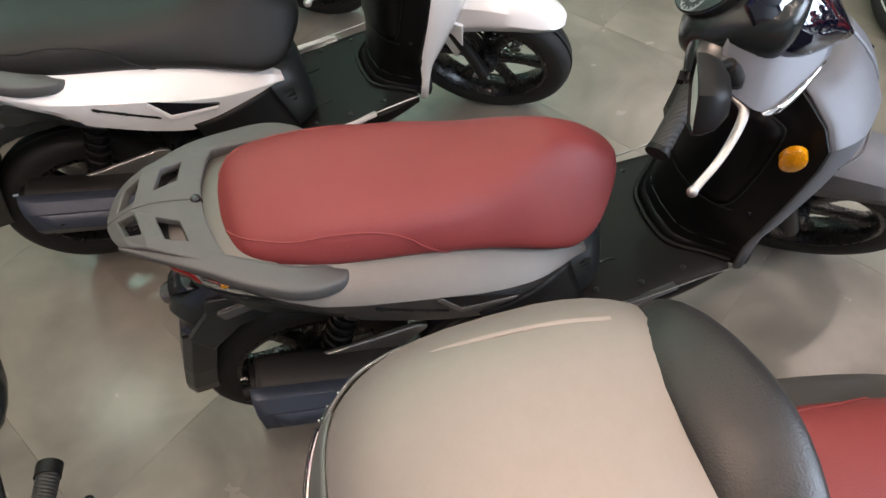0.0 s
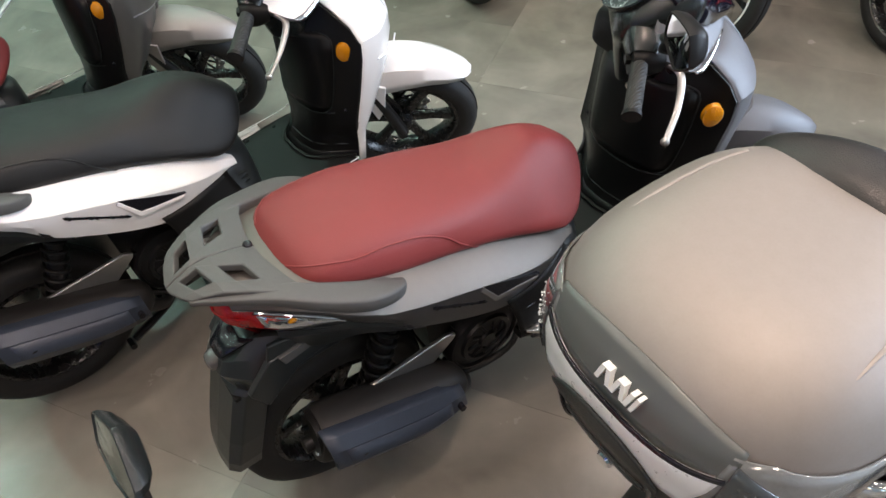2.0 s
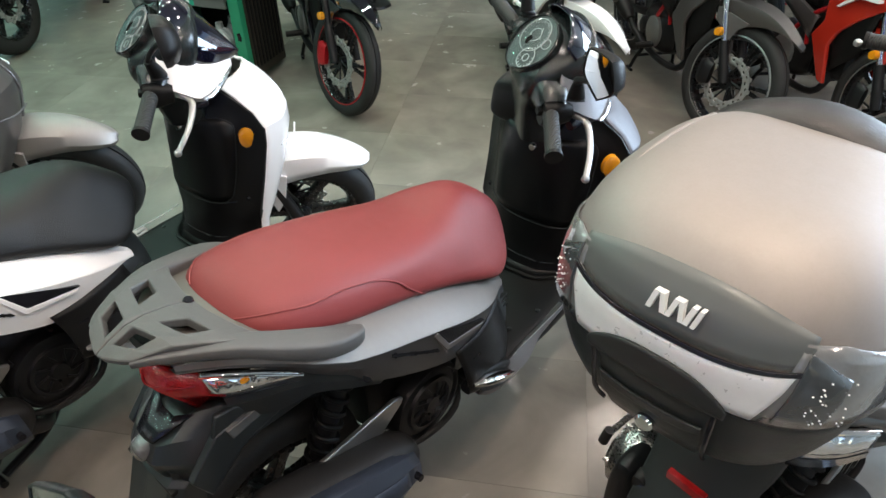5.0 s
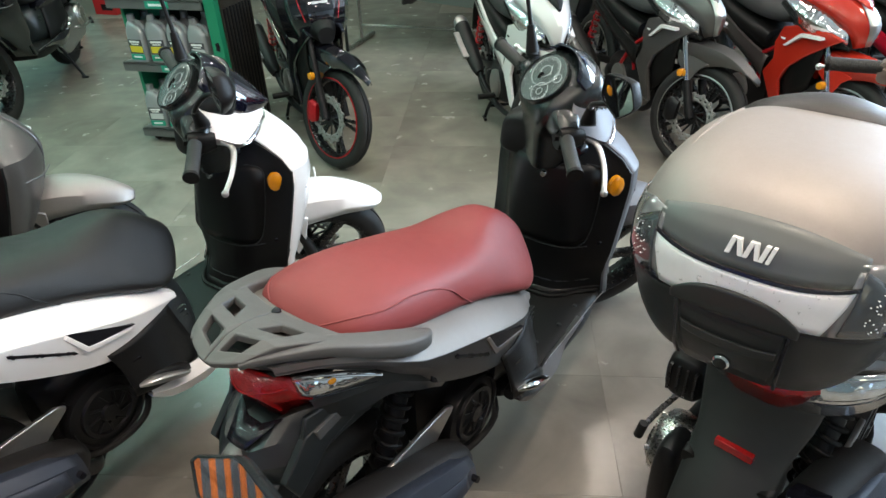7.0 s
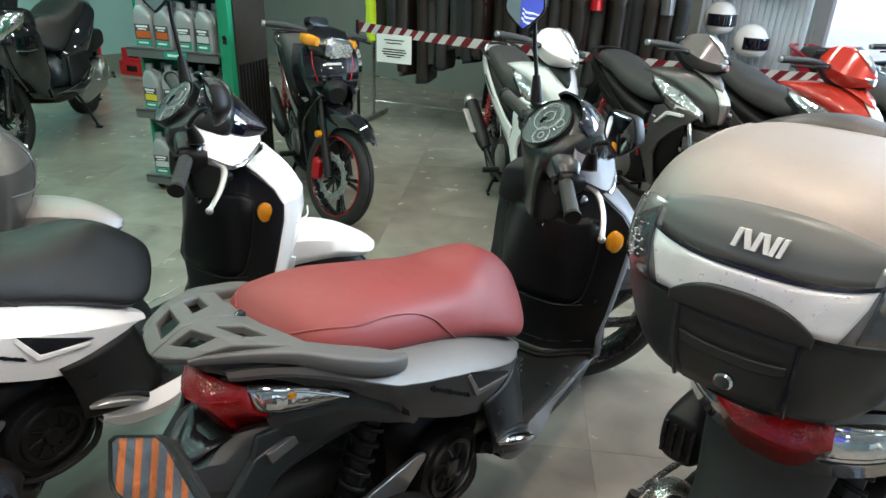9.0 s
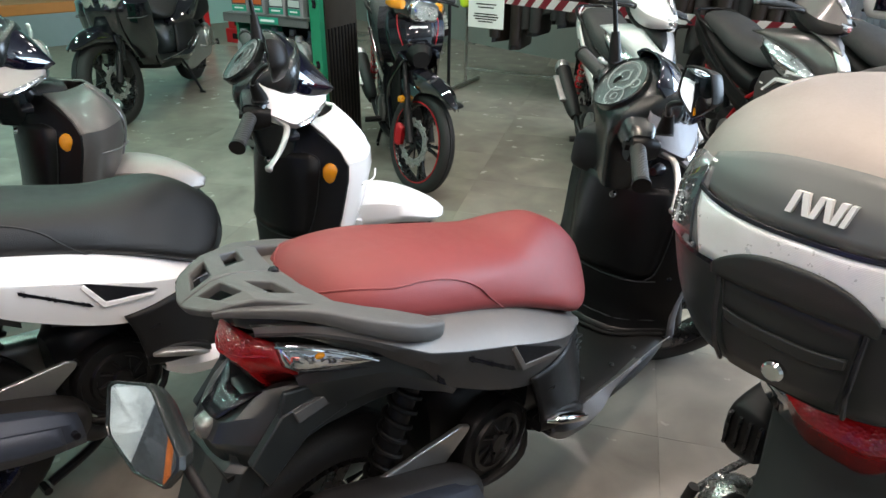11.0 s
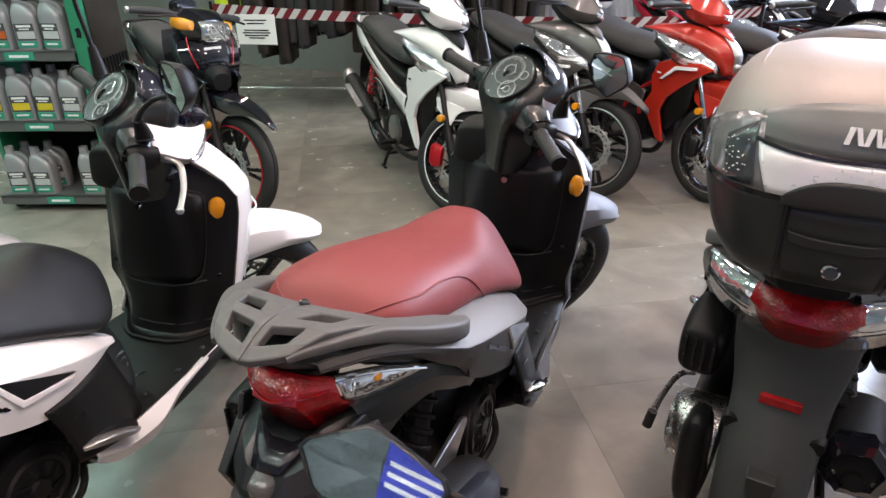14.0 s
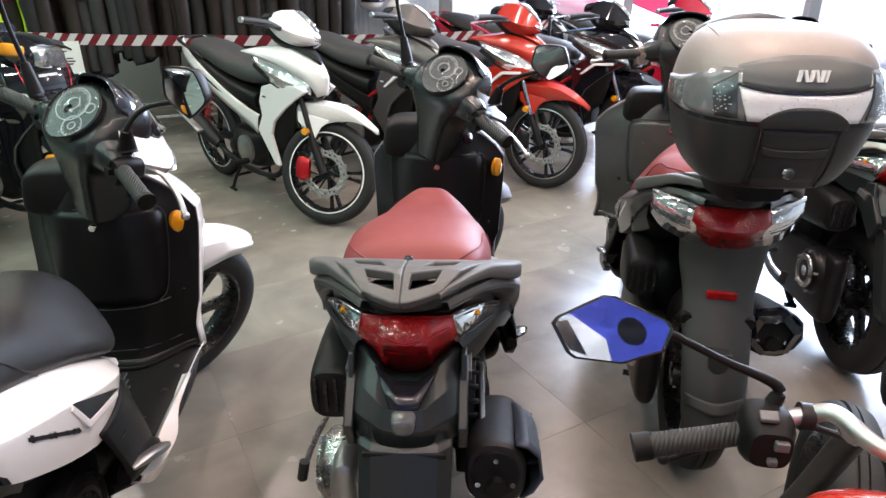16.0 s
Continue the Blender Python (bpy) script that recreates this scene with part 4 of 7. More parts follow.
    rows = [[(sx * h * 0.44, y0 * (0.14 if abs(sx) == 1 else 0.02) + y1 * (0.86 if abs(sx) == 1 else 0.98) + 0.006, z) for sx in (-1, -0.5, 0, 0.5, 1)] for z, y0, y1, h in zs[1:]]
    apron = put("apron_front", Geo().patch(rows, 4), apron_paint, root, solid=0.010)
    g = Geo()
    for k, (w, z) in enumerate(((0.07, 0.775), (0.035, 0.745))):
        g.box((0.0, 0.962, z), (w, 0.006, 0.010))
    put("front_script", g, badge, apron)
    if wide_lamps:
        for sx in (-1, 1):
            rows = [[(sx * x, y, z0), (sx * (x + 0.004), y + 0.016, z0 * 0.5 + z1 * 0.5), (sx * x, y + 0.002, z1)] for x, y, z0, z1 in ((0.018, 0.962, 0.850, 0.730), (0.075, 0.950, 0.870, 0.715), (0.125, 0.905, 0.885, 0.740), (0.165, 0.850, 0.890, 0.790), (0.185, 0.812, 0.885, 0.860))]
            lamp_ = put("headlamp", Geo().strake(rows, 4), CLEARLENS, apron, "large clear faceted headlamp", solid=0.008)
            put("lamp_brow", Geo().tube([(sx * x, y + 0.004, z0 + 0.006) for x, y, z0, z1 in ((0.018, 0.962, 0.850, 0.730), (0.075, 0.950, 0.870, 0.715), (0.125, 0.905, 0.885, 0.740), (0.185, 0.812, 0.885, 0.860))], 0.006, N=8, n=4), BLACKGLOSS, lamp_)
    for sx in (-1, 1):
        put("side_script", Geo().box((sx * 0.158, 0.868, 0.765), (0.012, 0.055, 0.008), Matrix.Rotation(radians(sx * 38), 3, "Z")), badge if apron_paint is not WHITE else DARKLETTER, apron)
    for sx in (-1, 1):
        g = Geo()
        skirt = ((0.52, 0.212, 0.356, 0.214, 0.353, 0.213, 0.349), (0.45, 0.214, 0.357, 0.218, 0.352, 0.215, 0.342), (0.38, 0.215, 0.358, 0.223, 0.346, 0.218, 0.330), (0.29, 0.220, 0.364, 0.246, 0.338, 0.228, 0.298), (0.21, 0.232, 0.380, 0.252, 0.348, 0.236, 0.312), (0.14, 0.238, 0.400, 0.254, 0.370, 0.241, 0.338), (0.09, 0.240, 0.410, 0.248, 0.394, 0.240, 0.378))
        put("floor_skirt", Geo().strake([[(sx * (a - 0.010), y, za - 0.006), (sx * a, y, za), (sx * b, y, zb), (sx * c, y, zc), (sx * (c - 0.02), y, zc)] for y, a, za, b, zb, c, zc in skirt], 4), low_paint, root, solid=0.005, sharp=26)
        g = Geo()
        g.tube([(sx * 0.245, 0.065, 0.440), (sx * 0.262, 0.10, 0.438), (sx * 0.266, 0.17, 0.405), (sx * 0.258, 0.20, 0.385)], [0.007, 0.015, 0.014, 0.006], N=12, n=4, flat=0.62, e=3)
        put("pillion_peg", g, CHROME if side_paint is not WHITE else ALLOY, root, "folded bright metal foot peg")
        g = Geo()
        g.body([(0.05, 0.41, 0.44, 0.014, 0, 3, sx * 0.230), (0.10, 0.395, 0.45, 0.020, 0, 3, sx * 0.232), (0.18, 0.375, 0.42, 0.020, 0, 3, sx * 0.230), (0.22, 0.365, 0.39, 0.012, 0, 3, sx * 0.226)], N=18)
        put("peg_mount", g, PLASTIC, root)

    # front wheel, fork and mudguard, turned with the handlebar
    hub = (0, 0.985, 0.283)
    wheel("front_wheel", root, hub, 0.283, 0.10, 0.203, S, (WHEELBLACK, RUBBER), spokes=6, disc_side=-1, disc_r=0.10)
    g = Geo()
    for sx in (-1, 1):
        g.tube([(sx * 0.078, 0.985, 0.283), (sx * 0.078, 0.93, 0.42), (sx * 0.075, 0.80, 0.69)], [0.022, 0.020, 0.017], N=12, n=3)
        g.tube([(sx * 0.065, 0.985, 0.283), (sx * 0.095, 0.985, 0.283)], 0.016, N=12, n=1)
    g.tube([(-0.08, 0.80, 0.69), (0, 0.79, 0.71), (0.08, 0.80, 0.69)], 0.022, N=12, n=3)
    g.tube([(0, 0.79, 0.70), (0, 0.66, 0.93)], 0.026, N=14, n=1)
    fork = put("front_fork", g.xf(S), ENGINE, root, "black telescopic fork")
    g = Geo()
    g.body([(0.86, 0.30, 0.40, 0.014, 0, 3, -0.085), (0.89, 0.29, 0.41, 0.020, 0, 3, -0.085), (0.93, 0.30, 0.40, 0.014, 0, 3, -0.085)], N=14)
    put("brake_caliper", g.xf(S), PLASTIC, fork)
    rows = [[(-w, y - 0.006, zl), (-w * 1.02, y, zl * 0.62 + zt * 0.38), (-w * 0.80, y, zt - 0.018), (-w * 0.35, y, zt), (0, y, zt + 0.004), (w * 0.35, y, zt), (w * 0.80, y, zt - 0.018), (w * 1.02, y, zl * 0.62 + zt * 0.38), (w, y - 0.006, zl)]
            for y, zt, zl, w in ((0.825, 0.585, 0.480, 0.070), (0.90, 0.614, 0.505, 0.078), (0.98, 0.624, 0.528, 0.078), (1.07, 0.614, 0.540, 0.072), (1.145, 0.588, 0.532, 0.060), (1.195, 0.562, 0.524, 0.042), (1.222, 0.540, 0.520, 0.018))]
    put("front_mudguard", Geo().strake(rows, 4).xf(S), paint, root, solid=0.006, sharp=32)
    for sx in (-1, 1):
        g = Geo()
        g.prism([(0.93, 0.56), (0.85, 0.585), (0.865, 0.47), (0.90, 0.385), (0.925, 0.44)], sx * 0.084, sx * 0.094)
        ear = put("mudguard_side", g.xf(S), paint, root, bevel=0.003)
        put("round_badge", Geo().lathe([(0.0, sx * 0.106), (0.012, sx * 0.105), (0.016, sx * 0.100), (0.017, sx * 0.085)], (0, 0.880, 0.550), axis="x", N=18).xf(S), DARKLETTER, ear)

    # handlebar cowl
    g = Geo()
    g.tube([(-0.150, 0.580, 0.995), (-0.105, 0.586, 1.003), (0, 0.60, 1.010), (0.105, 0.586, 1.003), (0.150, 0.580, 0.995)], [0.031, 0.044, 0.060, 0.044, 0.031], N=18, n=5, flat=0.95, e=2.8)
    g.body([(0.78, 0.585, 0.700, 0.046, 0, 4.5), (0.86, 0.562, 0.695, 0.056, 0, 5), (0.93, 0.540, 0.690, 0.072, 0, 5.5), (0.985, 0.522, 0.69, 0.100, 0, 5), (1.03, 0.528, 0.70, 0.112, 0, 4.2), (1.065, 0.555, 0.705, 0.108, 0, 3.4), (1.095, 0.59, 0.70, 0.092, 0, 2.8), (1.110, 0.625, 0.69, 0.065, 0, 2.6)], N=40, axis="z")
    cowl = put("handlebar_cowl", g.xf(bar), COWLBLACK, root, "dark semi-gloss plastic handlebar cowl", sharp=40)
    both = lambda a: [(-x, y, z) for x, y, z in a[:-1]] + [a[-1]] + [(x, y, z) for x, y, z in a[-2::-1]]
    rows = [both(((b, y, zb), (c, y, zc), (t, y, zt), (0, y, zt + 0.008))) for y, b, zb, c, zc, t, zt in ((0.595, 0.128, 0.975, 0.142, 1.004, 0.104, 1.060), (0.64, 0.148, 0.968, 0.162, 0.996, 0.097, 1.050), (0.69, 0.156, 0.962, 0.172, 0.984, 0.082, 1.030), (0.73, 0.112, 0.962, 0.128, 0.978, 0.060, 1.008), (0.772, 0.030, 0.970, 0.036, 0.980, 0.020, 0.990))]
    front = put("front_cowl", Geo().strake(rows, 4).xf(bar), paint, root, sharp=22, solid=0.008)
    if visor is not None:
        rows = []
        for y, z, w, drop in ((0.610, 1.140, 0.080, 0.030), (0.645, 1.126, 0.098, 0.050), (0.69, 1.092, 0.096, 0.056), (0.735, 1.050, 0.072, 0.044), (0.785, 0.996, 0.020, 0.010)):
            rows.append([(-w, y - 0.01, z - drop), (-w * 0.72, y, z - drop * 0.3), (0, y + 0.012, z), (w * 0.72, y, z - drop * 0.3), (w, y - 0.01, z - drop)])
        put("visor", Geo().patch(rows, 4).xf(bar), visor, front, "dark smoked visor", solid=0.006)
    g = Geo()
    g.body([(0.66, 0.930, 0.970, 0.105, 0.1, 2.6), (0.72, 0.930, 0.968, 0.080, 0.1, 2.6), (0.765, 0.945, 0.965, 0.026, 0, 2.4)], N=24)
    put("headlamp", g.xf(bar), CLEARLENS, front, "clear headlamp lens")
    for sx in (-1, 1):
        g = Geo()
        rows = [[(sx * x, y, z + d), (sx * (x + 0.004), y + 0.002, z), (sx * (x - 0.006), y, z - d)] for x, y, z, d in ((0.176, 0.690, 0.984, 0.002), (0.158, 0.714, 0.976, 0.012), (0.112, 0.742, 0.974, 0.012), (0.05, 0.768, 0.978, 0.003))]
        put("front_indicator", Geo().strake(rows, 3).xf(bar), CLEARLENS, front, "clear indicator lens", solid=0.006)
    # gauge
    G = bar @ Matrix.Translation((0.004, 0.548, 1.068)) @ Matrix.Rotation(radians(47), 4, "X")

    def pear(r, z):
        return [(r * math.cos(a) * (0.90 + 0.10 * math.sin(a)), r * 0.90 * math.sin(a), z) for a in (2 * math.pi * k / 40 for k in range(40))]
    ring = put("gauge", Geo().grid([pear(0.080, -0.02), pear(0.0815, 0.002), pear(0.079, 0.004), pear(0.077, 0.0)], True).xf(G), COWLBLACK, root, "round instrument cluster under clear glass")
    put("dial_face", Geo().grid([pear(0.079, -0.002), pear(0.04, -0.003), pear(0.002, -0.003)], True, True).xf(G), DIAL, ring)
    g = Geo()
    for r, cx, cy in ((0.044, -0.014, 0.016), (0.018, -0.014, 0.016), (0.026, 0.030, -0.026), (0.010, 0.030, -0.026), (0.013, 0.036, 0.030)):
        g.lathe([(r - 0.0013, 0.0), (r, 0.0), (r, 0.002), (r - 0.0013, 0.002)], (cx, cy, 0), axis="z", N=30, closed=True)
    put("dial_rings", g.xf(G), DIALLINE, ring)
    g = Geo()
    for k in range(25):
        a = radians(-40 + 10.5 * k)
        g.box((-0.014 + 0.038 * math.cos(a), 0.016 + 0.038 * math.sin(a), 0.0005), (0.008 if k % 3 == 0 else 0.004, 0.0014, 0.001), Matrix.Rotation(a, 3, "Z"))
    for k in range(9):
        a = radians(-150 + 24 * k)
        g.box((0.030 + 0.022 * math.cos(a), -0.026 + 0.022 * math.sin(a), 0.0005), (0.005, 0.0014, 0.001), Matrix.Rotation(a, 3, "Z"))
    g.box((-0.004, 0.030, 0.0005), (0.030, 0.0016, 0.001), Matrix.Rotation(radians(140), 3, "Z"))
    put("dial_marks", g.xf(G), DIALLINE, ring)
    glass = put("gauge_glass", Geo().grid([pear(0.079, 0.002), pear(0.070, 0.005), pear(0.05, 0.007), pear(0.025, 0.008), pear(0.003, 0.0085)], True).xf(G), GAUGEGLASS, ring, solid=0.002)
    glass.visible_shadow = False
    for sx in (-1, 1):
        put("cowl_screw", Geo().lathe([(0.0, 0.004), (0.006, 0.003), (0.007, -0.006)], axis="z", N=10).xf(bar @ Matrix.Translation((sx * 0.078, 0.560, 1.018)) @ Matrix.Rotation(radians(75), 4, "X")), DARKLETTER, cowl)
    # grips, levers, switches
    for sx in (-1, 1):
        g = Geo()
        g.tube([(sx * 0.150, 0.575, 0.995), (sx * 0.165, 0.572, 0.994), (sx * 0.29, 0.545, 0.988)], [0.021, 0.0185, 0.0185], N=16, n=3)
        grip = put("grip", g.xf(bar), GRIP, root, "ribbed black rubber grip")
        g = Geo()
        g.tube([(sx * 0.288, 0.5455, 0.988), (sx * 0.297, 0.5437, 0.9875)], 0.021, N=16, n=1)
        put("bar_end", g.xf(bar), PLASTIC, grip)
        g = Geo()
        g.body([(0.555, 0.955, 1.015, 0.022, 0, 3, sx * 0.150), (0.585, 0.950, 1.020, 0.027, 0, 3, sx * 0.150), (0.625, 0.965, 1.010, 0.02, 0, 3, sx * 0.150)], N=18)
        g.box((sx * 0.150, 0.549, 0.990), (0.018, 0.012, 0.014))
        put("switch_block", g.xf(bar), TAUPE if hexed else PLASTIC, root)
        g = Geo()
        g.tube([(sx * 0.155, 0.640, 0.985), (sx * 0.18, 0.665, 0.975), (sx * 0.255, 0.652, 0.965), (sx * 0.328, 0.622, 0.954)], [0.009, 0.009, 0.0075, 0.007], N=10, n=5, flat=0.7)
        g.ellipsoid((sx * 0.332, 0.620, 0.953), (0.010, 0.010, 0.010), 10, 8)
        put("brake_lever", g.xf(bar), ALLOY, root, "bright alloy brake lever")
    if mirrors:
        mirror_set(root, [(0.180, 0.500, 0.990), (0.195, 0.475, 1.035), (0.240, mirror_at[1] + 0.06, 1.080), (mirror_at[0] - 0.004, mirror_at[1] + 0.028, 1.105)], mirror_at, mirror_to, mirror_size)
        mirror_set(root, [(-0.10, 0.700, 1.075), (-0.11, 0.702, 1.15), (-0.125, 0.70, 1.24), (-0.13, 0.70, 1.30)], (-0.145, 0.665, 1.345), (0.25, -0.93, 0.05), (0.056, 0.066))
    return root


def top_case(at):
    """A hard luggage case that sits on the rack of a scooter."""
    root = thing("top_case", "grey hard top case with black base on a scooter rack", "luggage case", at=at)

    def loops(levels, n=5, N=48, e=3.0):
        rows = []
        for z, hx, hy, yc in cr(levels, n):
            rows.append([(hx * sgnpow(math.cos(a), 2 / e), yc + hy * sgnpow(math.sin(a), 2 / e) * (1.0 if math.sin(a) < 0 else 0.97), z) for a in (2 * math.pi * k / N for k in range(N))])
        return Geo().grid(rows, True, True)
    put("base", loops(((0.950, 0.085, 0.095, 0.0), (0.953, 0.115, 0.125, 0.0), (0.970, 0.143, 0.155, 0.0), (1.02, 0.167, 0.180, 0.0), (1.085, 0.183, 0.196, 0.0), (1.098, 0.183, 0.196, 0.0))), CASEBLACK, root, "black textured case base", sharp=70)
    lid = put("lid", loops(((1.104, 0.183, 0.196, 0.0), (1.110, 0.187, 0.200, 0.0), (1.150, 0.185, 0.198, 0.0), (1.195, 0.174, 0.188, 0.004), (1.228, 0.155, 0.170, 0.010), (1.250, 0.126, 0.140, 0.016), (1.262, 0.085, 0.095, 0.02), (1.266, 0.025, 0.03, 0.02)), e=2.8), LIDGREY, root, "satin grey lid", sharp=70)
    put("seal", loops(((1.096, 0.185, 0.198, 0.0), (1.107, 0.1855, 0.1985, 0.0)), n=1), DARKLETTER, root)

    def band(z0, z1, a0, a1, off, mat, name, label="", slant=(0.0, 0.0)):
        rows = []
        for i in range(7):
            row = []
            for k in range(33):
                f = k / 32
                b0, b1 = a0 + slant[0] * (1 - i / 6), a1 + slant[1] * (1 - i / 6)
                a = radians(b0 + (b1 - b0) * f)
                t0 = z0(f) if callable(z0) else z0
                t1 = z1(f) if callable(z1) else z1
                z = t0 + (t1 - t0) * i / 6
                hx, hy = np.interp(z, (0.970, 1.02, 1.085, 1.110, 1.150, 1.195, 1.228), (0.143, 0.167, 0.183, 0.187, 0.185, 0.174, 0.155)), np.interp(z, (0.970, 1.02, 1.085, 1.110, 1.150, 1.195, 1.228), (0.155, 0.180, 0.196, 0.200, 0.198, 0.188, 0.170))
                yc = np.interp(z, (1.150, 1.195, 1.228), (0, 0.004, 0.010))
                row.append(((hx + off) * sgnpow(math.cos(a), 2 / 2.85), yc + (hy + off) * sgnpow(math.sin(a), 2 / 2.85), z))
            rows.append(row)
        return put(name, Geo().grid(rows), mat, root, label, solid=0.003)
    band(lambda f: 1.107 + 0.0 * f, lambda f: 1.172 - 0.012 * math.sin(math.pi * f), 238.5, 301.5, 0.0060, REFLECTOR, "reflector_band", "clear prismatic reflector band", slant=(9, -9))
    band(1.106, lambda f: 1.150 + 0.048 * min(1.0, f * 1.25), 168, 237.9, 0.0040, SMOKELENS, "smoked_side_lens", "smoked clear side lens", slant=(0, 9))
    band(1.106, lambda f: 1.150 + 0.048 * min(1.0, (1 - f) * 1.25), 302.1, 372, 0.0040, SMOKELENS, "smoked_side_lens", "smoked clear side lens", slant=(-9, 0))
    band(lambda f: 1.174 - 0.012 * math.sin(math.pi * f), lambda f: 1.203 + 0.020 * math.sin(math.pi * f), 234, 306, 0.0034, LIDPANEL, "lid_panel", "darker grey rear lid panel", slant=(3, -3))
    band(lambda f: 1.170 - 0.012 * math.sin(math.pi * f), lambda f: 1.1745 - 0.012 * math.sin(math.pi * f), 238, 302, 0.0085, DARKLETTER, "band_trim", "thin dark seam")
    band(1.095, lambda f: 1.106 + 0.030 * math.sin(math.pi * f) ** 0.8, 254, 286, 0.0100, CASEBLACK, "latch_hood", "arched black latch hood")
    band(0.972, 1.097, 257.0, 283.0, 0.0034, CASEBLACK, "lock_panel", slant=(-1.5, 1.5))
    band(lambda f: 1.046 - 0.010 * math.sin(math.pi * f) ** 0.6, lambda f: 1.058 - 0.006 * math.sin(math.pi * f), 258.0, 282.0, 0.0085, CASEBLACK, "latch", "black latch pull")
    for b0, b1 in ((220, 236), (304, 320)):
        wedge = band(1.110, lambda f: 1.166 + 0.026 * (f if b0 < 250 else 1 - f), b0, b1, 0.0062, DOTPANEL, "lens_insert", "dark lens insert with small painted glints", slant=(6, 6) if b0 < 250 else (-6, -6))
        rng = random.Random(b0)
        # white dots painted on the lens as glints of the ceiling lamps
        for k in range(26):
            a, z = radians(rng.uniform(b0 + 2, b1 + 2)), rng.uniform(1.114, 1.168)
            hx, hy = (float(np.interp(z, (1.110, 1.150, 1.195), q)) + 0.0090 for q in ((0.187, 0.185, 0.174), (0.200, 0.198, 0.188)))
            put("glint_dot", Geo().ellipsoid((hx * sgnpow(math.cos(a), 2 / 2.85), hy * sgnpow(math.sin(a), 2 / 2.85), z), (0.0011, 0.0011, 0.0008), 6, 4), LETTER, wedge)
    g = Geo()
    g.lathe([(0.0, -0.190), (0.009, -0.190), (0.0115, -0.187), (0.0115, -0.15)], (0, 0, 1.005), axis="y", N=20)
    put("lock", g, CHROME, root, "round steel lock")
    for sx in (-1, 1):
        put("base_seam", Geo().tube([(sx * 0.066, -0.158, 0.972), (sx * 0.068, -0.187, 1.02), (sx * 0.070, -0.202, 1.098)], 0.0030, N=6, n=3), DARKLETTER, root)
    # emblem as plain slanted shapes
    tilt = turned((0, -0.192, 1.190), (1, 0, 0), -13)
    for x, w, k in ((-0.021, 0.0055, 0.4), (-0.0105, 0.0055, -0.5), (0.0, 0.0055, 0.45), (0.009, 0.005, -0.4), (0.018, 0.0055, 0.4), (0.0255, 0.0045, 0.4)):
        h = 0.0105
        g = Geo().prism([(x - w / 2 + k * h * 0.5, 1.190 + h), (x + w / 2 + k * h * 0.5, 1.190 + h), (x + w / 2 - k * h * 0.5, 1.190 - h), (x - w / 2 - k * h * 0.5, 1.190 - h)], -0.1975, -0.180, "y").xf(tilt)
        put("emblem_stroke", g, LETTER, root, "white emblem stroke")
    g = Geo()
    g.tube([(-0.112, 0.122, 1.208), (-0.088, 0.140, 1.230), (0, 0.152, 1.247), (0.088, 0.140, 1.230), (0.112, 0.122, 1.208)], [0.022, 0.040, 0.046, 0.040, 0.022], N=18, n=6, flat=0.62, e=2.6)
    for sx in (-1, 1):
        put("lid_ridge", Geo().tube([(sx * 0.113, 0.098, 1.2505), (sx * 0.122, 0.055, 1.2505), (sx * 0.1262, 0.010, 1.2500), (sx * 0.130, -0.040, 1.2450), (sx * 0.132, -0.085, 1.2350)], [0.003, 0.003, 0.003, 0.0025, 0.001], N=8, n=4, flat=0.8), LIDGREY, lid)
    put("back_pad", g, CARBONPAD, root, "black padded backrest", sharp=70)
    g = Geo()
    g.body([(-0.07, 0.905, 0.955, 0.05, 0, 4), (0.0, 0.885, 0.955, 0.075, 0, 4), (0.13, 0.870, 0.955, 0.075, 0, 4)], N=24)
    put("mounting_plate", g, PLASTIC, root)
    return root


REFLECTOR = material("prismatic_reflector", (0.85, 0.88, 0.88), 0.30, 0.3, var=0.20, scale=24, bump=0.22, bscale=210, bump_kind="WAVE", coat=0.5)
for _n in REFLECTOR.node_tree.nodes:
    if _n.bl_idname == "ShaderNodeTexWave":
        _n.bands_direction = "Z"
DOTPANEL = material("dark_prismatic_lens", (0.055, 0.062, 0.066), 0.10, 0.3, var=0.3, scale=30, bump=0.15, bscale=160, bump_kind="VORONOI", coat=1.0)
SMOKELENS = material("smoked_lens", (0.165, 0.172, 0.174), 0.12, 0.2, var=0.25, scale=30, bump=0.12, bscale=200, bump_kind="VORONOI", coat=1.0)
LIDPANEL = material("grey_green_panel", (0.105, 0.115, 0.112), 0.40, 0.25, var=0.05, scale=40, bump=0.04, bscale=1200)
CASEBLACK = material("black_case_plastic", (0.022, 0.024, 0.0235), 0.34, 0, var=0.15, bump=0.15, bscale=900, spec=0.32)
CARBONPAD = material("carbon_grain_vinyl", (0.013, 0.0125, 0.012), 0.40, 0, var=0.2, bump=0.3, bscale=500)

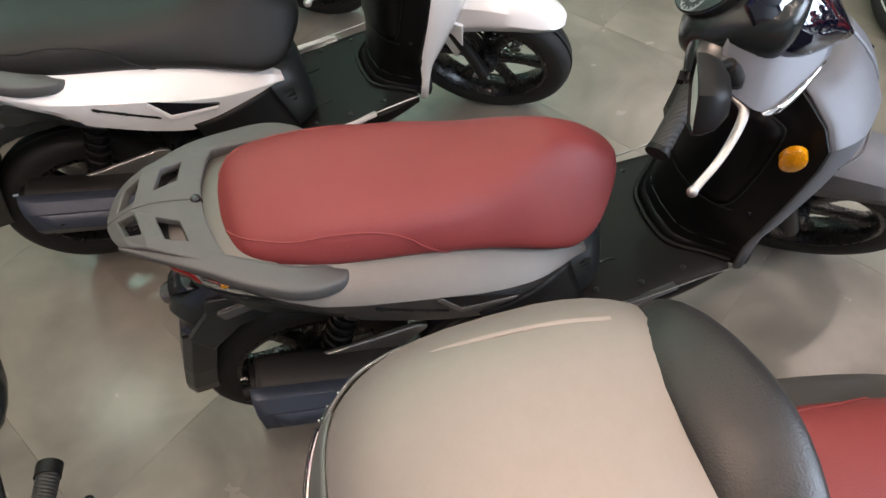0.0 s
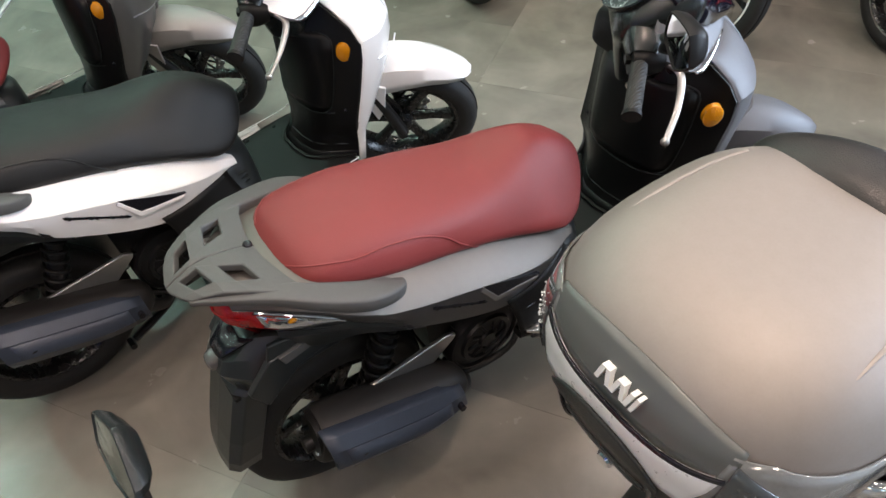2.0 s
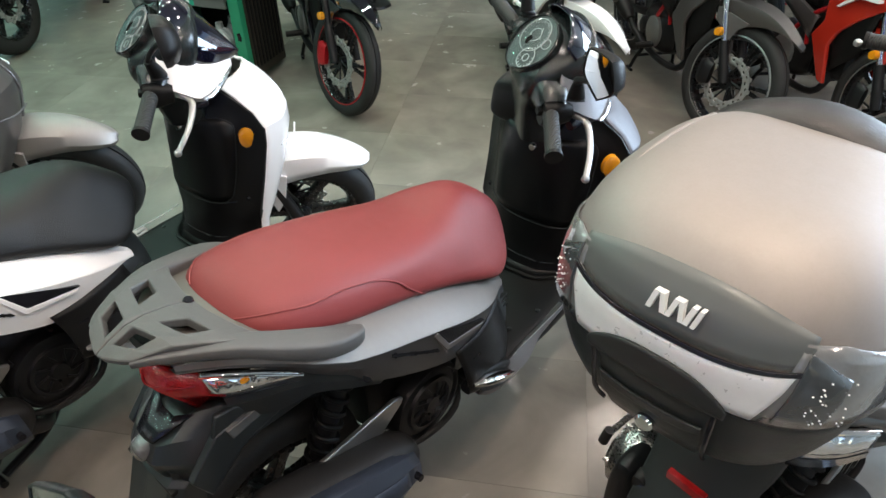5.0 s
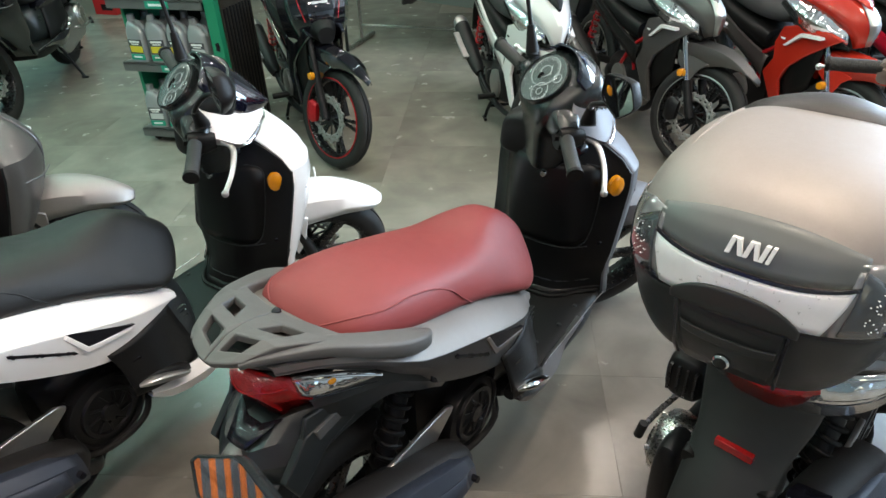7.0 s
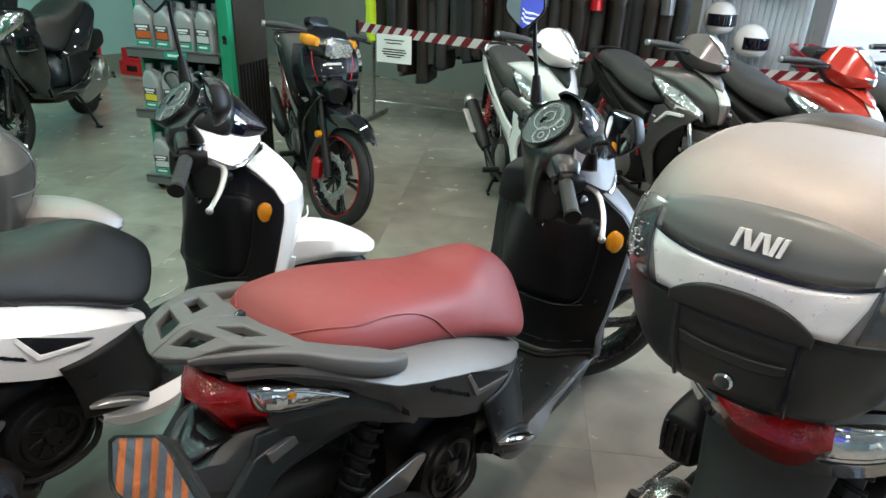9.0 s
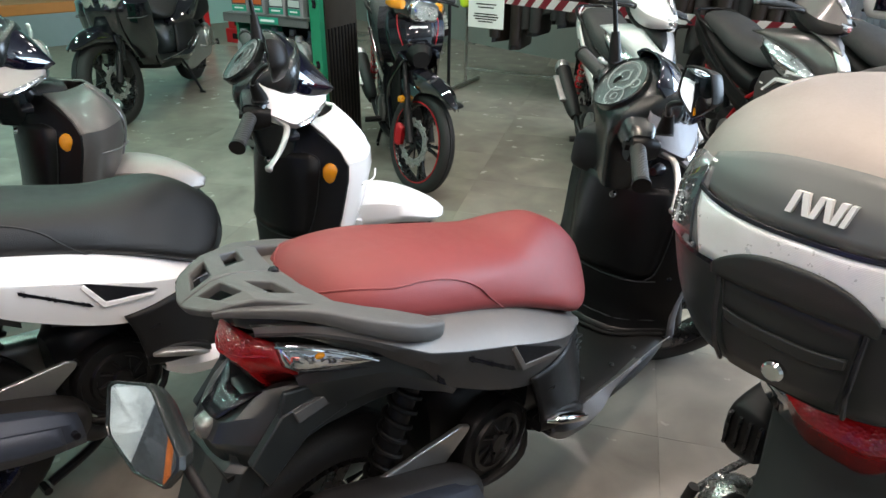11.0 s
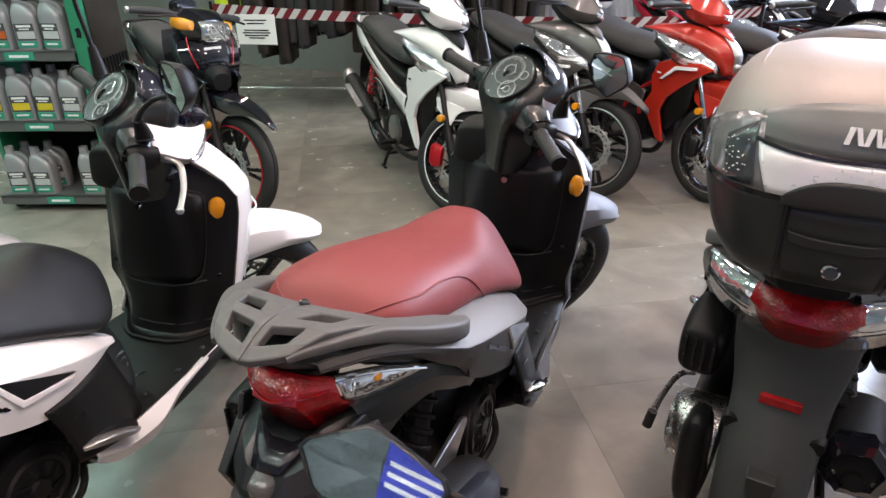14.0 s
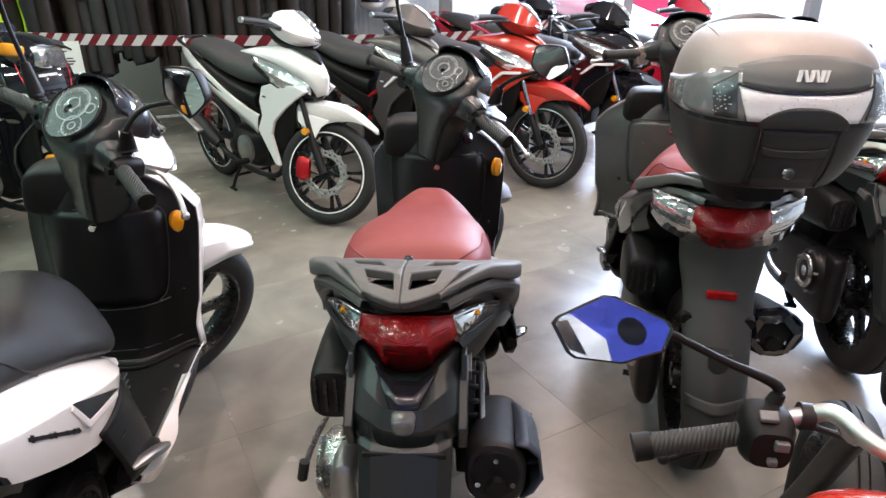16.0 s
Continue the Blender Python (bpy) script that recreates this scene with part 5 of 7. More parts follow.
# ---------------------------------------------------------------- room
def stone_floor():
    m = bpy.data.materials.new("porcelain_tile")
    m.use_nodes = True
    N, L = m.node_tree.nodes, m.node_tree.links
    b = N["Principled BSDF"]
    tc = N.new("ShaderNodeTexCoord")
    big = N.new("ShaderNodeTexNoise")
    big.inputs["Scale"].default_value, big.inputs["Detail"].default_value, big.inputs["Distortion"].default_value = 2.6, 8, 0.8
    fine = N.new("ShaderNodeTexNoise")
    fine.inputs["Scale"].default_value, fine.inputs["Detail"].default_value = 9, 5
    ramp = N.new("ShaderNodeValToRGB")
    ramp.color_ramp.elements[0].position, ramp.color_ramp.elements[0].color = 0.28, (0.178, 0.166, 0.141, 1)
    ramp.color_ramp.elements[1].position, ramp.color_ramp.elements[1].color = 0.72, (0.310, 0.288, 0.246, 1)
    info = N.new("ShaderNodeObjectInfo")
    mix = N.new("ShaderNodeMix")
    mix.data_type, mix.blend_type = "RGBA", "MULTIPLY"
    mix.inputs["Factor"].default_value = 0.28
    shift = N.new("ShaderNodeVectorMath")
    shift.operation = "MULTIPLY_ADD"
    shift.inputs[1].default_value = (37.0, 23.0, 11.0)
    L.new(info.outputs["Random"], shift.inputs[0])
    L.new(tc.outputs["Object"], shift.inputs[2])
    L.new(shift.outputs["Vector"], big.inputs["Vector"])
    L.new(shift.outputs["Vector"], fine.inputs["Vector"])
    L.new(big.outputs["Fac"], ramp.inputs["Fac"])
    L.new(ramp.outputs["Color"], mix.inputs["A"])
    L.new(fine.outputs["Fac"], mix.inputs["B"])
    L.new(mix.outputs["Result"], b.inputs["Base Color"])
    mr = N.new("ShaderNodeMapRange")
    mr.inputs["To Min"].default_value, mr.inputs["To Max"].default_value = 0.17, 0.32
    L.new(fine.outputs["Fac"], mr.inputs["Value"])
    L.new(mr.outputs["Result"], b.inputs["Roughness"])
    bp = N.new("ShaderNodeBump")
    bp.inputs["Strength"].default_value, bp.inputs["Distance"].default_value = 0.08, 0.002
    L.new(fine.outputs["Fac"], bp.inputs["Height"])
    L.new(bp.outputs["Normal"], b.inputs["Normal"])
    return m


TILE = stone_floor()
JOINT = material("tile_joint", (0.215, 0.20, 0.17), 0.8, var=0.2)
floor = put("floor", Geo().box((-0.5, 1.0, -0.052), (16.0, 12.0, 0.1)), JOINT, label="", smooth=False)
tagged(floor, "cloudy beige-grey porcelain floor tiles", "floor", kind="structure")

# ---------------------------------------------------------------- light motorcycles
def underbone(name, label, at, paint, accent, stripe, seat_mat=GREYSEAT, steer=0.0, lamp="nose", tip=ALLOY, spring=REDMETAL, caliper=REDMETAL, group="light motorcycles in a slanted row"):
    root = thing(name, label, "motorcycle", group, at)
    S = turned((0, 0.40, 0.90), (0, -0.42, 0.907), steer)
    hub = (0, 0.625, 0.285)
    wheel("rear_wheel", root, (0, -0.625, 0.285), 0.285, 0.085, 0.222, Matrix(), (WHEELBLACK, RUBBER), spokes=5, double=True, disc_r=0.085, stripe=stripe)
    wheel("front_wheel", root, hub, 0.285, 0.078, 0.222, S, (WHEELBLACK, RUBBER), spokes=5, double=True, disc_r=0.126, stripe=stripe)
    for sx in (-1, 1):
        g = Geo()
        g.tube([(sx * 0.070, 0.625, 0.285), (sx * 0.070, 0.56, 0.43), (sx * 0.070, 0.545, 0.465)], [0.024, 0.022, 0.022], N=12, n=2)
        leg = put("fork_leg", g.xf(S), ENGINE, root)
        put("fork_tube", Geo().tube([(sx * 0.070, 0.55, 0.455), (sx * 0.070, 0.41, 0.80)], 0.015, N=12, n=1).xf(S), CHROME if lamp == "nose" and paint is not WHITE else ENGINE, leg)
        put("reflector", Geo().lathe([(0.0, 0.110), (0.018, 0.108), (0.021, 0.098), (0.021, 0.085)], (0, 0.515, 0.50), axis="x", N=18).xf(S @ (Matrix.Diagonal((sx, 1, 1, 1)))), AMBER, leg, "round amber reflector")
    put("brake_caliper", Geo().body([(0.465, 0.25, 0.35, 0.012, 0, 3, 0.066), (0.495, 0.235, 0.365, 0.022, 0, 3, 0.066), (0.54, 0.25, 0.35, 0.014, 0, 3, 0.066)], N=14).xf(S), caliper, root)
    rows = [[(-w, y, zl), (-w * 0.94, y, zt - 0.018), (0, y, zt + 0.006), (w * 0.94, y, zt - 0.018), (w, y, zl)] for y, zt, zl, w in ((0.415, 0.625, 0.575, 0.030), (0.465, 0.662, 0.560, 0.052), (0.58, 0.664, 0.545, 0.060), (0.70, 0.652, 0.575, 0.060), (0.80, 0.612, 0.575, 0.046), (0.895, 0.545, 0.535, 0.010))]
    fender = put("front_mudguard", Geo().strake(rows, 3).xf(S), paint, root, solid=0.006, sharp=25)
    for sx in (-1, 1):
        put("mudguard_ear", Geo().prism([(0.445, 0.60), (0.455, 0.545), (0.560, 0.468), (0.590, 0.530), (0.64, 0.57)], sx * 0.058, sx * 0.066).xf(S), paint, fender, bevel=0.002)
    # seat, tail
    put("seat", Geo().body([(-0.70, 0.850, 0.885, 0.05, 0.1, 2.6), (-0.66, 0.830, 0.908, 0.10, 0.1, 2.8), (-0.45, 0.785, 0.898, 0.120, 0.1, 2.8), (-0.25, 0.735, 0.855, 0.124, 0.12, 2.8), (-0.08, 0.705, 0.840, 0.118, 0.15, 2.7), (0.05, 0.70, 0.818, 0.092, 0.2, 2.6), (0.13, 0.71, 0.775, 0.05, 0.1, 2.4)], N=30), seat_mat, root, "black stepped vinyl seat", sharp=75)
    g = Geo()
    g.body([(-0.80, 0.78, 0.83, 0.025, 0, 2.6), (-0.74, 0.75, 0.85, 0.085, 0, 2.8), (-0.55, 0.69, 0.815, 0.118, 0, 3), (-0.30, 0.62, 0.745, 0.128, 0, 3), (-0.05, 0.56, 0.69, 0.122, 0, 3), (0.05, 0.55, 0.66, 0.10, 0, 3)], N=26)
    tail = put("tail_cover", g, PLASTIC, root)
    for sx in (-1, 1):
        rows = [[(sx * (w - 0.012), y, zt + 0.004), (sx * w, y, zt), (sx * (w + 0.004), y - 0.01, zt * 0.5 + zb * 0.5), (sx * w, y - 0.02, zb)] for y, zt, zb, w in ((-0.80, 0.900, 0.862, 0.075), (-0.70, 0.850, 0.790, 0.118), (-0.50, 0.755, 0.685, 0.134), (-0.25, 0.655, 0.585, 0.142), (-0.02, 0.582, 0.505, 0.143), (0.14, 0.545, 0.440, 0.138))]
        band = put("side_strip", Geo().strake(rows, 4), accent, tail, solid=0.004, sharp=25)
        put("strip_line", Geo().prism([(-0.52, 0.738), (-0.16, 0.600), (-0.16, 0.588), (-0.47, 0.705)], sx * 0.136, sx * 0.1465), DARKLETTER if accent is not GUNMETAL else ALLOY, band)
        put("grab_rail", Geo().tube([(sx * 0.09, -0.50, 0.80), (sx * 0.135, -0.62, 0.86), (sx * 0.11, -0.78, 0.895), (0, -0.82, 0.90)], 0.012, N=10, n=4, flat=0.8), accent if accent is not paint else ENGINE, root)
    put("tail_lamp", Geo().body([(-0.835, 0.785, 0.825, 0.02, 0, 2.6), (-0.81, 0.775, 0.84, 0.06, 0, 2.8), (-0.78, 0.77, 0.84, 0.07, 0, 3)], N=18), REDLENS, root)
    put("rear_mudguard", Geo().patch([[(-0.06, -0.70, 0.72), (0, -0.71, 0.73), (0.06, -0.70, 0.72)], [(-0.06, -0.86, 0.60), (0, -0.87, 0.60), (0.06, -0.86, 0.60)], [(-0.05, -0.95, 0.42), (0, -0.96, 0.42), (0.05, -0.95, 0.42)]], 4), PLASTIC, root, solid=0.006)
    # frame, engine
    put("frame_tunnel", Geo().body([(-0.10, 0.44, 0.60, 0.07, 0, 3), (0.08, 0.44, 0.64, 0.075, 0, 3), (0.22, 0.50, 0.74, 0.07, 0, 3), (0.34, 0.60, 0.86, 0.065, 0, 3), (0.42, 0.72, 0.90, 0.05, 0, 2.6)], N=22), PLASTIC, root)
    eng = put("engine", Geo().body([(-0.26, 0.24, 0.40, 0.08, 0, 3), (-0.20, 0.20, 0.43, 0.125, 0, 3.2), (0.0, 0.19, 0.43, 0.13, 0, 3.2), (0.10, 0.24, 0.44, 0.085, 0, 3), (0.26, 0.27, 0.43, 0.075, 0, 3.4), (0.32, 0.29, 0.41, 0.05, 0, 3)], N=24), ENGINE, root)
    for sx, y, r in ((1, -0.06, 0.085), (1, -0.18, 0.05), (-1, -0.05, 0.08)):
        put("crankcase_cover", Geo().lathe([(0.02, 0.155), (r * 0.7, 0.152), (r, 0.14), (r, 0.11)], (0, y, 0.31), N=24).xf(Matrix.Diagonal((sx, 1, 1, 1))), ALLOY if sx > 0 and r > 0.06 else ENGINE, eng)
    for k in range(6):
        put("cylinder_fin", Geo().box((0, 0.14 + 0.026 * k, 0.355), (0.20, 0.006, 0.17)), ENGINE, eng)
    g = Geo()
    for sx in (-1, 1):
        g.tube([(sx * 0.09, -0.22, 0.36), (sx * 0.075, -0.62, 0.285)], 0.018, N=8, n=2, flat=1.3, e=3)
    put("swing_arm", g, ENGINE, root)
    for sx in (-1, 1):
        top, bot = np.array((sx * 0.115, -0.42, 0.66)), np.array((sx * 0.115, -0.56, 0.34))
        hel = [tuple(top + (bot - top) * t + 0.022 * (math.cos(t * 50) * np.array((1, 0, 0)) + math.sin(t * 50) * np.array((0, 0.91, -0.41)))) for t in np.linspace(0.12, 0.80, 70)]
        sp = put("shock_absorber", Geo().tube(hel, 0.005, N=6, n=1), spring, root)
        put("damper_rod", Geo().tube([top, bot], 0.011, N=10, n=1), STEEL, sp)
    g = Geo()
    g.tube([(0.05, 0.26, 0.30), (0.10, 0.22, 0.20), (0.13, 0.0, 0.19), (0.145, -0.25, 0.24), (0.15, -0.36, 0.30)], 0.018, N=12, n=4)
    put("exhaust_pipe", g, ENGINE, root)
    g = Geo()
    g.tube([(0.155, -0.34, 0.29), (0.16, -0.40, 0.325), (0.168, -0.55, 0.40), (0.175, -0.74, 0.50)], [0.028, 0.044, 0.052, 0.050], N=20, n=4)
    muf = put("muffler", g, MUFFLER, root, "black upswept muffler")
    put("muffler_tip", Geo().tube([(0.175, -0.735, 0.497), (0.177, -0.775, 0.519), (0.178, -0.80, 0.532)], [0.051, 0.047, 0.034], N=20, n=3), tip, muf)
    put("heat_guard", Geo().tube([(0.212, -0.44, 0.37), (0.222, -0.66, 0.475)], [0.03, 0.032], N=10, n=2, flat=0.3, e=3), ALLOY, muf)
    # leg shields, nose, handlebar
    for sx in (-1, 1):
        g = Geo()
        g.prism([(0.585, 0.735), (0.50, 0.755), (0.31, 0.750), (0.225, 0.725), (0.185, 0.640), (0.200, 0.560), (0.140, 0.470), (0.285, 0.290), (0.325, 0.285), (0.275, 0.460), (0.315, 0.540), (0.40, 0.615), (0.50, 0.685)], sx * 0.128, sx * 0.150)
        for i, v in enumerate(g.v):
            g.v[i] = (v[0] - sx * 0.052 * max(0.0, v[1] - 0.30) / 0.285, v[1], v[2])
        sh = put("leg_shield", g, paint, root, bevel=0.006)
        put("shield_mark", Geo().box((sx * 0.151, 0.245, 0.672), (0.004, 0.030, 0.008)), DARKLETTER if paint is WHITE else LETTER, sh)
        put("shield_inner", Geo().patch([[(sx * 0.10, 0.50, 0.74), (sx * 0.12, 0.36, 0.72), (sx * 0.12, 0.22, 0.62)], [(sx * 0.10, 0.47, 0.60), (sx * 0.12, 0.36, 0.55), (sx * 0.12, 0.25, 0.48)], [(sx * 0.08, 0.42, 0.45), (sx * 0.10, 0.36, 0.40), (sx * 0.11, 0.29, 0.33)]], 3), PLASTIC, root, solid=0.006)
    put("nose_core", Geo().body([(0.26, 0.74, 0.89, 0.06, 0.1, 2.6), (0.36, 0.70, 0.880, 0.105, 0.1, 2.6), (0.46, 0.685, 0.840, 0.085, 0.05, 2.5), (0.56, 0.68, 0.765, 0.045, 0.0, 2.4)], N=24), PLASTIC, root)
    both = lambda a: [(-x, y, z) for x, y, z in a[:-1]] + [a[-1]] + [(x, y, z) for x, y, z in a[-2::-1]]
    if lamp == "nose":
        ridge = (((0.178, 0.10, 0.905), (0.120, 0.18, 0.925), (0.062, 0.27, 0.938), (0, 0.28, 0.942)), ((0.158, 0.26, 0.888), (0.115, 0.33, 0.908), (0.055, 0.40, 0.925), (0, 0.41, 0.930)), ((0.114, 0.43, 0.840), (0.085, 0.48, 0.860), (0.035, 0.545, 0.875), (0, 0.555, 0.882)),
                 ((0.066, 0.555, 0.772), (0.048, 0.590, 0.790), (0.016, 0.630, 0.800), (0, 0.640, 0.805)), ((0.028, 0.580, 0.695), (0.02, 0.605, 0.705), (0.008, 0.622, 0.712), (0, 0.625, 0.712)))
    else:
        ridge = (((0.178, 0.30, 0.965), (0.130, 0.37, 0.975), (0.060, 0.41, 0.980), (0, 0.42, 0.980)), ((0.196, 0.33, 0.880), (0.150, 0.42, 0.890), (0.070, 0.475, 0.895), (0, 0.485, 0.895)), ((0.190, 0.35, 0.780), (0.140, 0.45, 0.785), (0.065, 0.505, 0.790), (0, 0.515, 0.790)),
                 ((0.165, 0.34, 0.690), (0.110, 0.44, 0.690), (0.050, 0.485, 0.690), (0, 0.495, 0.690)), ((0.120, 0.33, 0.640), (0.080, 0.40, 0.635), (0.040, 0.44, 0.630), (0, 0.45, 0.630)))
    nose = put("nose", Geo().strake([both(r) for r in ridge], 3), paint, root, solid=0.008, sharp=20)
    if lamp == "nose":
        rows = [[(-w, y - 0.006, z), (0, y, z + 0.005), (w, y - 0.006, z)] for w, y, z in ((0.060, 0.275, 0.954), (0.056, 0.415, 0.946), (0.034, 0.545, 0.902), (0.005, 0.600, 0.862))]
        put("nose_panel", Geo().strake(rows, 3), PLASTIC if paint is WHITE else paint, nose, solid=0.006, sharp=20)
    else:
        for k in range(3):
            put("front_slot", Geo().box((0, 0.514 - 0.004 * k, 0.815 - 0.022 * k), (0.075, 0.012, 0.008)), DARKLETTER, nose, smooth=False)
        put("front_script", Geo().box((0, 0.492, 0.882), (0.085, 0.008, 0.012)), LETTER, nose, smooth=False)
        for sx in (-1, 1):
            put("pinstripe", Geo().tube([(sx * 0.108, 0.440, 0.955), (sx * 0.112, 0.474, 0.880), (sx * 0.090, 0.500, 0.790)], 0.0025, N=6, n=3), REDMETAL, nose)
    if paint is not WHITE and lamp == "nose":
        rows = [[(-w, y - 0.003, z), (0, y + 0.004, z + 0.004), (w, y - 0.003, z)] for w, y, z in ((0.004, 0.46, 0.922), (0.024, 0.556, 0.888), (0.030, 0.642, 0.810), (0.014, 0.632, 0.712))]
        put("nose_blade", Geo().strake(rows, 3), ALLOY, nose, "bright nose blade", solid=0.004, sharp=20)
    put("nose_emblem", Geo().lathe([(0.0, 0.006), (0.012, 0.006), (0.014, 0.0)], axis="z", N=18).xf(Matrix.Translation((0, 0.42, 0.938 if lamp == "nose" else 0.905)) @ Matrix.Rotation(radians(-12 if lamp == "nose" else -50), 4, "X")), LETTER, nose)
    if lamp == "nose":
        for sx in (-1, 1):
            put("headlamp", Geo().strake([[(sx * 0.166, 0.19, 0.892), (sx * 0.170, 0.205, 0.870), (sx * 0.160, 0.20, 0.846)], [(sx * 0.144, 0.30, 0.874), (sx * 0.158, 0.335, 0.815), (sx * 0.142, 0.33, 0.762)], [(sx * 0.106, 0.445, 0.832), (sx * 0.118, 0.470, 0.770), (sx * 0.100, 0.465, 0.718)], [(sx * 0.062, 0.560, 0.766), (sx * 0.064, 0.575, 0.730), (sx * 0.052, 0.565, 0.700)]], 4), CLEARLENS, nose, "slanted clear headlamp", solid=0.010, sharp=25)
            put("mouth_edge", Geo().tube([(sx * 0.156, 0.19, 0.838), (sx * 0.132, 0.330, 0.752), (sx * 0.090, 0.460, 0.708), (sx * 0.04, 0.575, 0.690)], 0.012, N=8, n=4), PLASTIC, nose)
    for sx in (-1, 1):
        if lamp == "nose" and paint is not WHITE:
            put("frame_tube", Geo().tube([(sx * 0.125, 0.20, 0.62), (sx * 0.128, 0.06, 0.53), (sx * 0.125, -0.06, 0.40)], 0.012, N=8, n=3).tube([(sx * 0.128, 0.06, 0.53), (sx * 0.126, 0.10, 0.40)], 0.010, N=8, n=1), REDMETAL, root, "red tubular frame brace")
            put("side_decal", Geo().prism([(0.50, 0.735), (0.36, 0.722), (0.255, 0.640), (0.275, 0.640), (0.37, 0.708), (0.50, 0.722)], sx * 0.128, sx * 0.1535), LETTER, root, "white decal line")
    put("steering_head", Geo().tube([(0, 0.50, 0.60), (0, 0.37, 0.93), (0, 0.34, 1.0)], [0.03, 0.032, 0.03], N=14, n=2).xf(S), ENGINE, root)
    rows = [both(((b, y, zb), (c, y, zc), (t, y, zt), (0, y, z0))) for y, b, zb, c, zc, t, zt, z0 in ((0.25, 0.060, 1.020, 0.072, 1.050, 0.040, 1.086, 1.092), (0.31, 0.074, 0.975, 0.094, 1.030, 0.046, 1.108, 1.116), (0.38, 0.074, 0.945, 0.096, 1.005, 0.044, 1.104, 1.114), (0.44, 0.062, 0.938, 0.080, 0.990, 0.034, 1.066, 1.076), (0.49, 0.036, 0.948, 0.044, 0.985, 0.020, 1.022, 1.028), (0.515, 0.012, 0.960, 0.014, 0.980, 0.008, 0.996, 1.000))] if lamp == "nose" else \
        [both(((b, y, zb), (c, y, zc), (t, y, zt), (0, y, z0))) for y, b, zb, c, zc, t, zt, z0 in ((0.26, 0.075, 0.965, 0.090, 1.00, 0.060, 1.03, 1.035), (0.32, 0.125, 0.940, 0.140, 0.995, 0.090, 1.052, 1.06), (0.38, 0.130, 0.915, 0.145, 0.985, 0.090, 1.048, 1.055), (0.43, 0.100, 0.910, 0.110, 0.970, 0.070, 1.025, 1.03), (0.465, 0.085, 0.915, 0.090, 0.960, 0.060, 1.005, 1.008))]
    bar = put("handlebar_cowl", Geo().strake(rows, 3).xf(S), paint, root, sharp=24, solid=0.008)
    put("bar_core", Geo().body([(0.22, 0.985, 1.03, 0.05, 0, 2.6), (0.30, 0.93, 1.05, 0.075, 0, 2.8), (0.40, 0.92, 1.03, 0.065, 0, 2.8), (0.47, 0.94, 0.99, 0.03, 0, 2.6)], N=20).xf(S), PLASTIC, bar)
    if lamp == "nose":
        put("wind_screen", Geo().strake([[(-0.036, 0.385, 1.114), (0, 0.388, 1.124), (0.036, 0.385, 1.114)], [(-0.028, 0.446, 1.074), (0, 0.452, 1.084), (0.028, 0.446, 1.074)], [(-0.012, 0.505, 1.018), (0, 0.510, 1.024), (0.012, 0.505, 1.018)]], 3).xf(S), CLEARLENS, bar, solid=0.004)
    put("bar_lamp" if lamp != "nose" else "position_lamp", Geo().body([(0.44, 0.905, 1.01, 0.088, 0, 5), (0.485, 0.905, 1.005, 0.082, 0, 5), (0.505, 0.92, 0.99, 0.066, 0, 4)] if lamp != "nose" else [(0.43, 0.955, 1.03, 0.076, 0, 2.6), (0.49, 0.955, 1.01, 0.045, 0, 2.6), (0.522, 0.962, 0.99, 0.015, 0, 2.4)], N=20).xf(S), CLEARLENS, bar)
    put("instrument", Geo().body([(0.185, 1.03, 1.075, 0.05, 0, 3), (0.21, 1.04, 1.092, 0.065, 0, 3), (0.26, 1.05, 1.10, 0.06, 0, 3)], N=20).xf(S), DARKLETTER, bar)
    for sx in (-1, 1):
        if lamp != "nose":
            put("front_indicator", Geo().body([(0.35, 0.955, 1.01, 0.03, 0, 2.8, sx * 0.145), (0.40, 0.95, 1.01, 0.035, 0, 2.8, sx * 0.14), (0.44, 0.955, 1.0, 0.015, 0, 2.6, sx * 0.12)], N=14).xf(S), AMBER, bar)
        gr = put("grip", Geo().tube([(sx * 0.10, 0.335, 1.015), (sx * 0.20, 0.310, 1.028), (sx * 0.335, 0.262, 1.022)], [0.014, 0.0175, 0.0175], N=14, n=3).xf(S), GRIP, root)
        put("bar_end", Geo().tube([(sx * 0.332, 0.263, 1.022), (sx * 0.350, 0.257, 1.021)], 0.015, N=12, n=1).xf(S), ALLOY, gr)
        put("brake_lever", Geo().tube([(sx * 0.15, 0.37, 1.015), (sx * 0.20, 0.385, 1.015), (sx * 0.33, 0.325, 1.000)], 0.006, N=8, n=4).xf(S), ENGINE, root)
    # foot rests, stand
    g = Geo()
    g.tube([(-0.20, -0.02, 0.25), (0.20, -0.02, 0.25)], 0.012, N=10, n=1)
    g.tube([(0.15, -0.02, 0.25), (0.25, -0.02, 0.25)], 0.018, N=10, n=1)
    g.tube([(-0.25, -0.02, 0.25), (-0.15, -0.02, 0.25)], 0.018, N=10, n=1)
    put("foot_rest", g, PLASTIC, root)
    g = Geo()
    for sx in (-1, 1):
        g.tube([(sx * 0.08, -0.18, 0.22), (sx * 0.12, -0.24, 0.10), (sx * 0.14, -0.27, 0.010)], 0.011, N=8, n=3)
        g.tube([(sx * 0.14, -0.30, 0.010), (sx * 0.145, -0.23, 0.010)], 0.010, N=8, n=1)
    g.tube([(-0.12, -0.24, 0.10), (0.12, -0.24, 0.10)], 0.010, N=8, n=1)
    put("centre_stand", g, ENGINE, root)
    return root


def placed(front_x, front_y, heading, front=0.625):
    """The pose of a machine by its front axle and its heading in degrees from +y, to the left."""
    h = radians(heading)
    return pose(front_x + front * math.sin(h), front_y - front * math.cos(h), 0, 0, 0, heading)

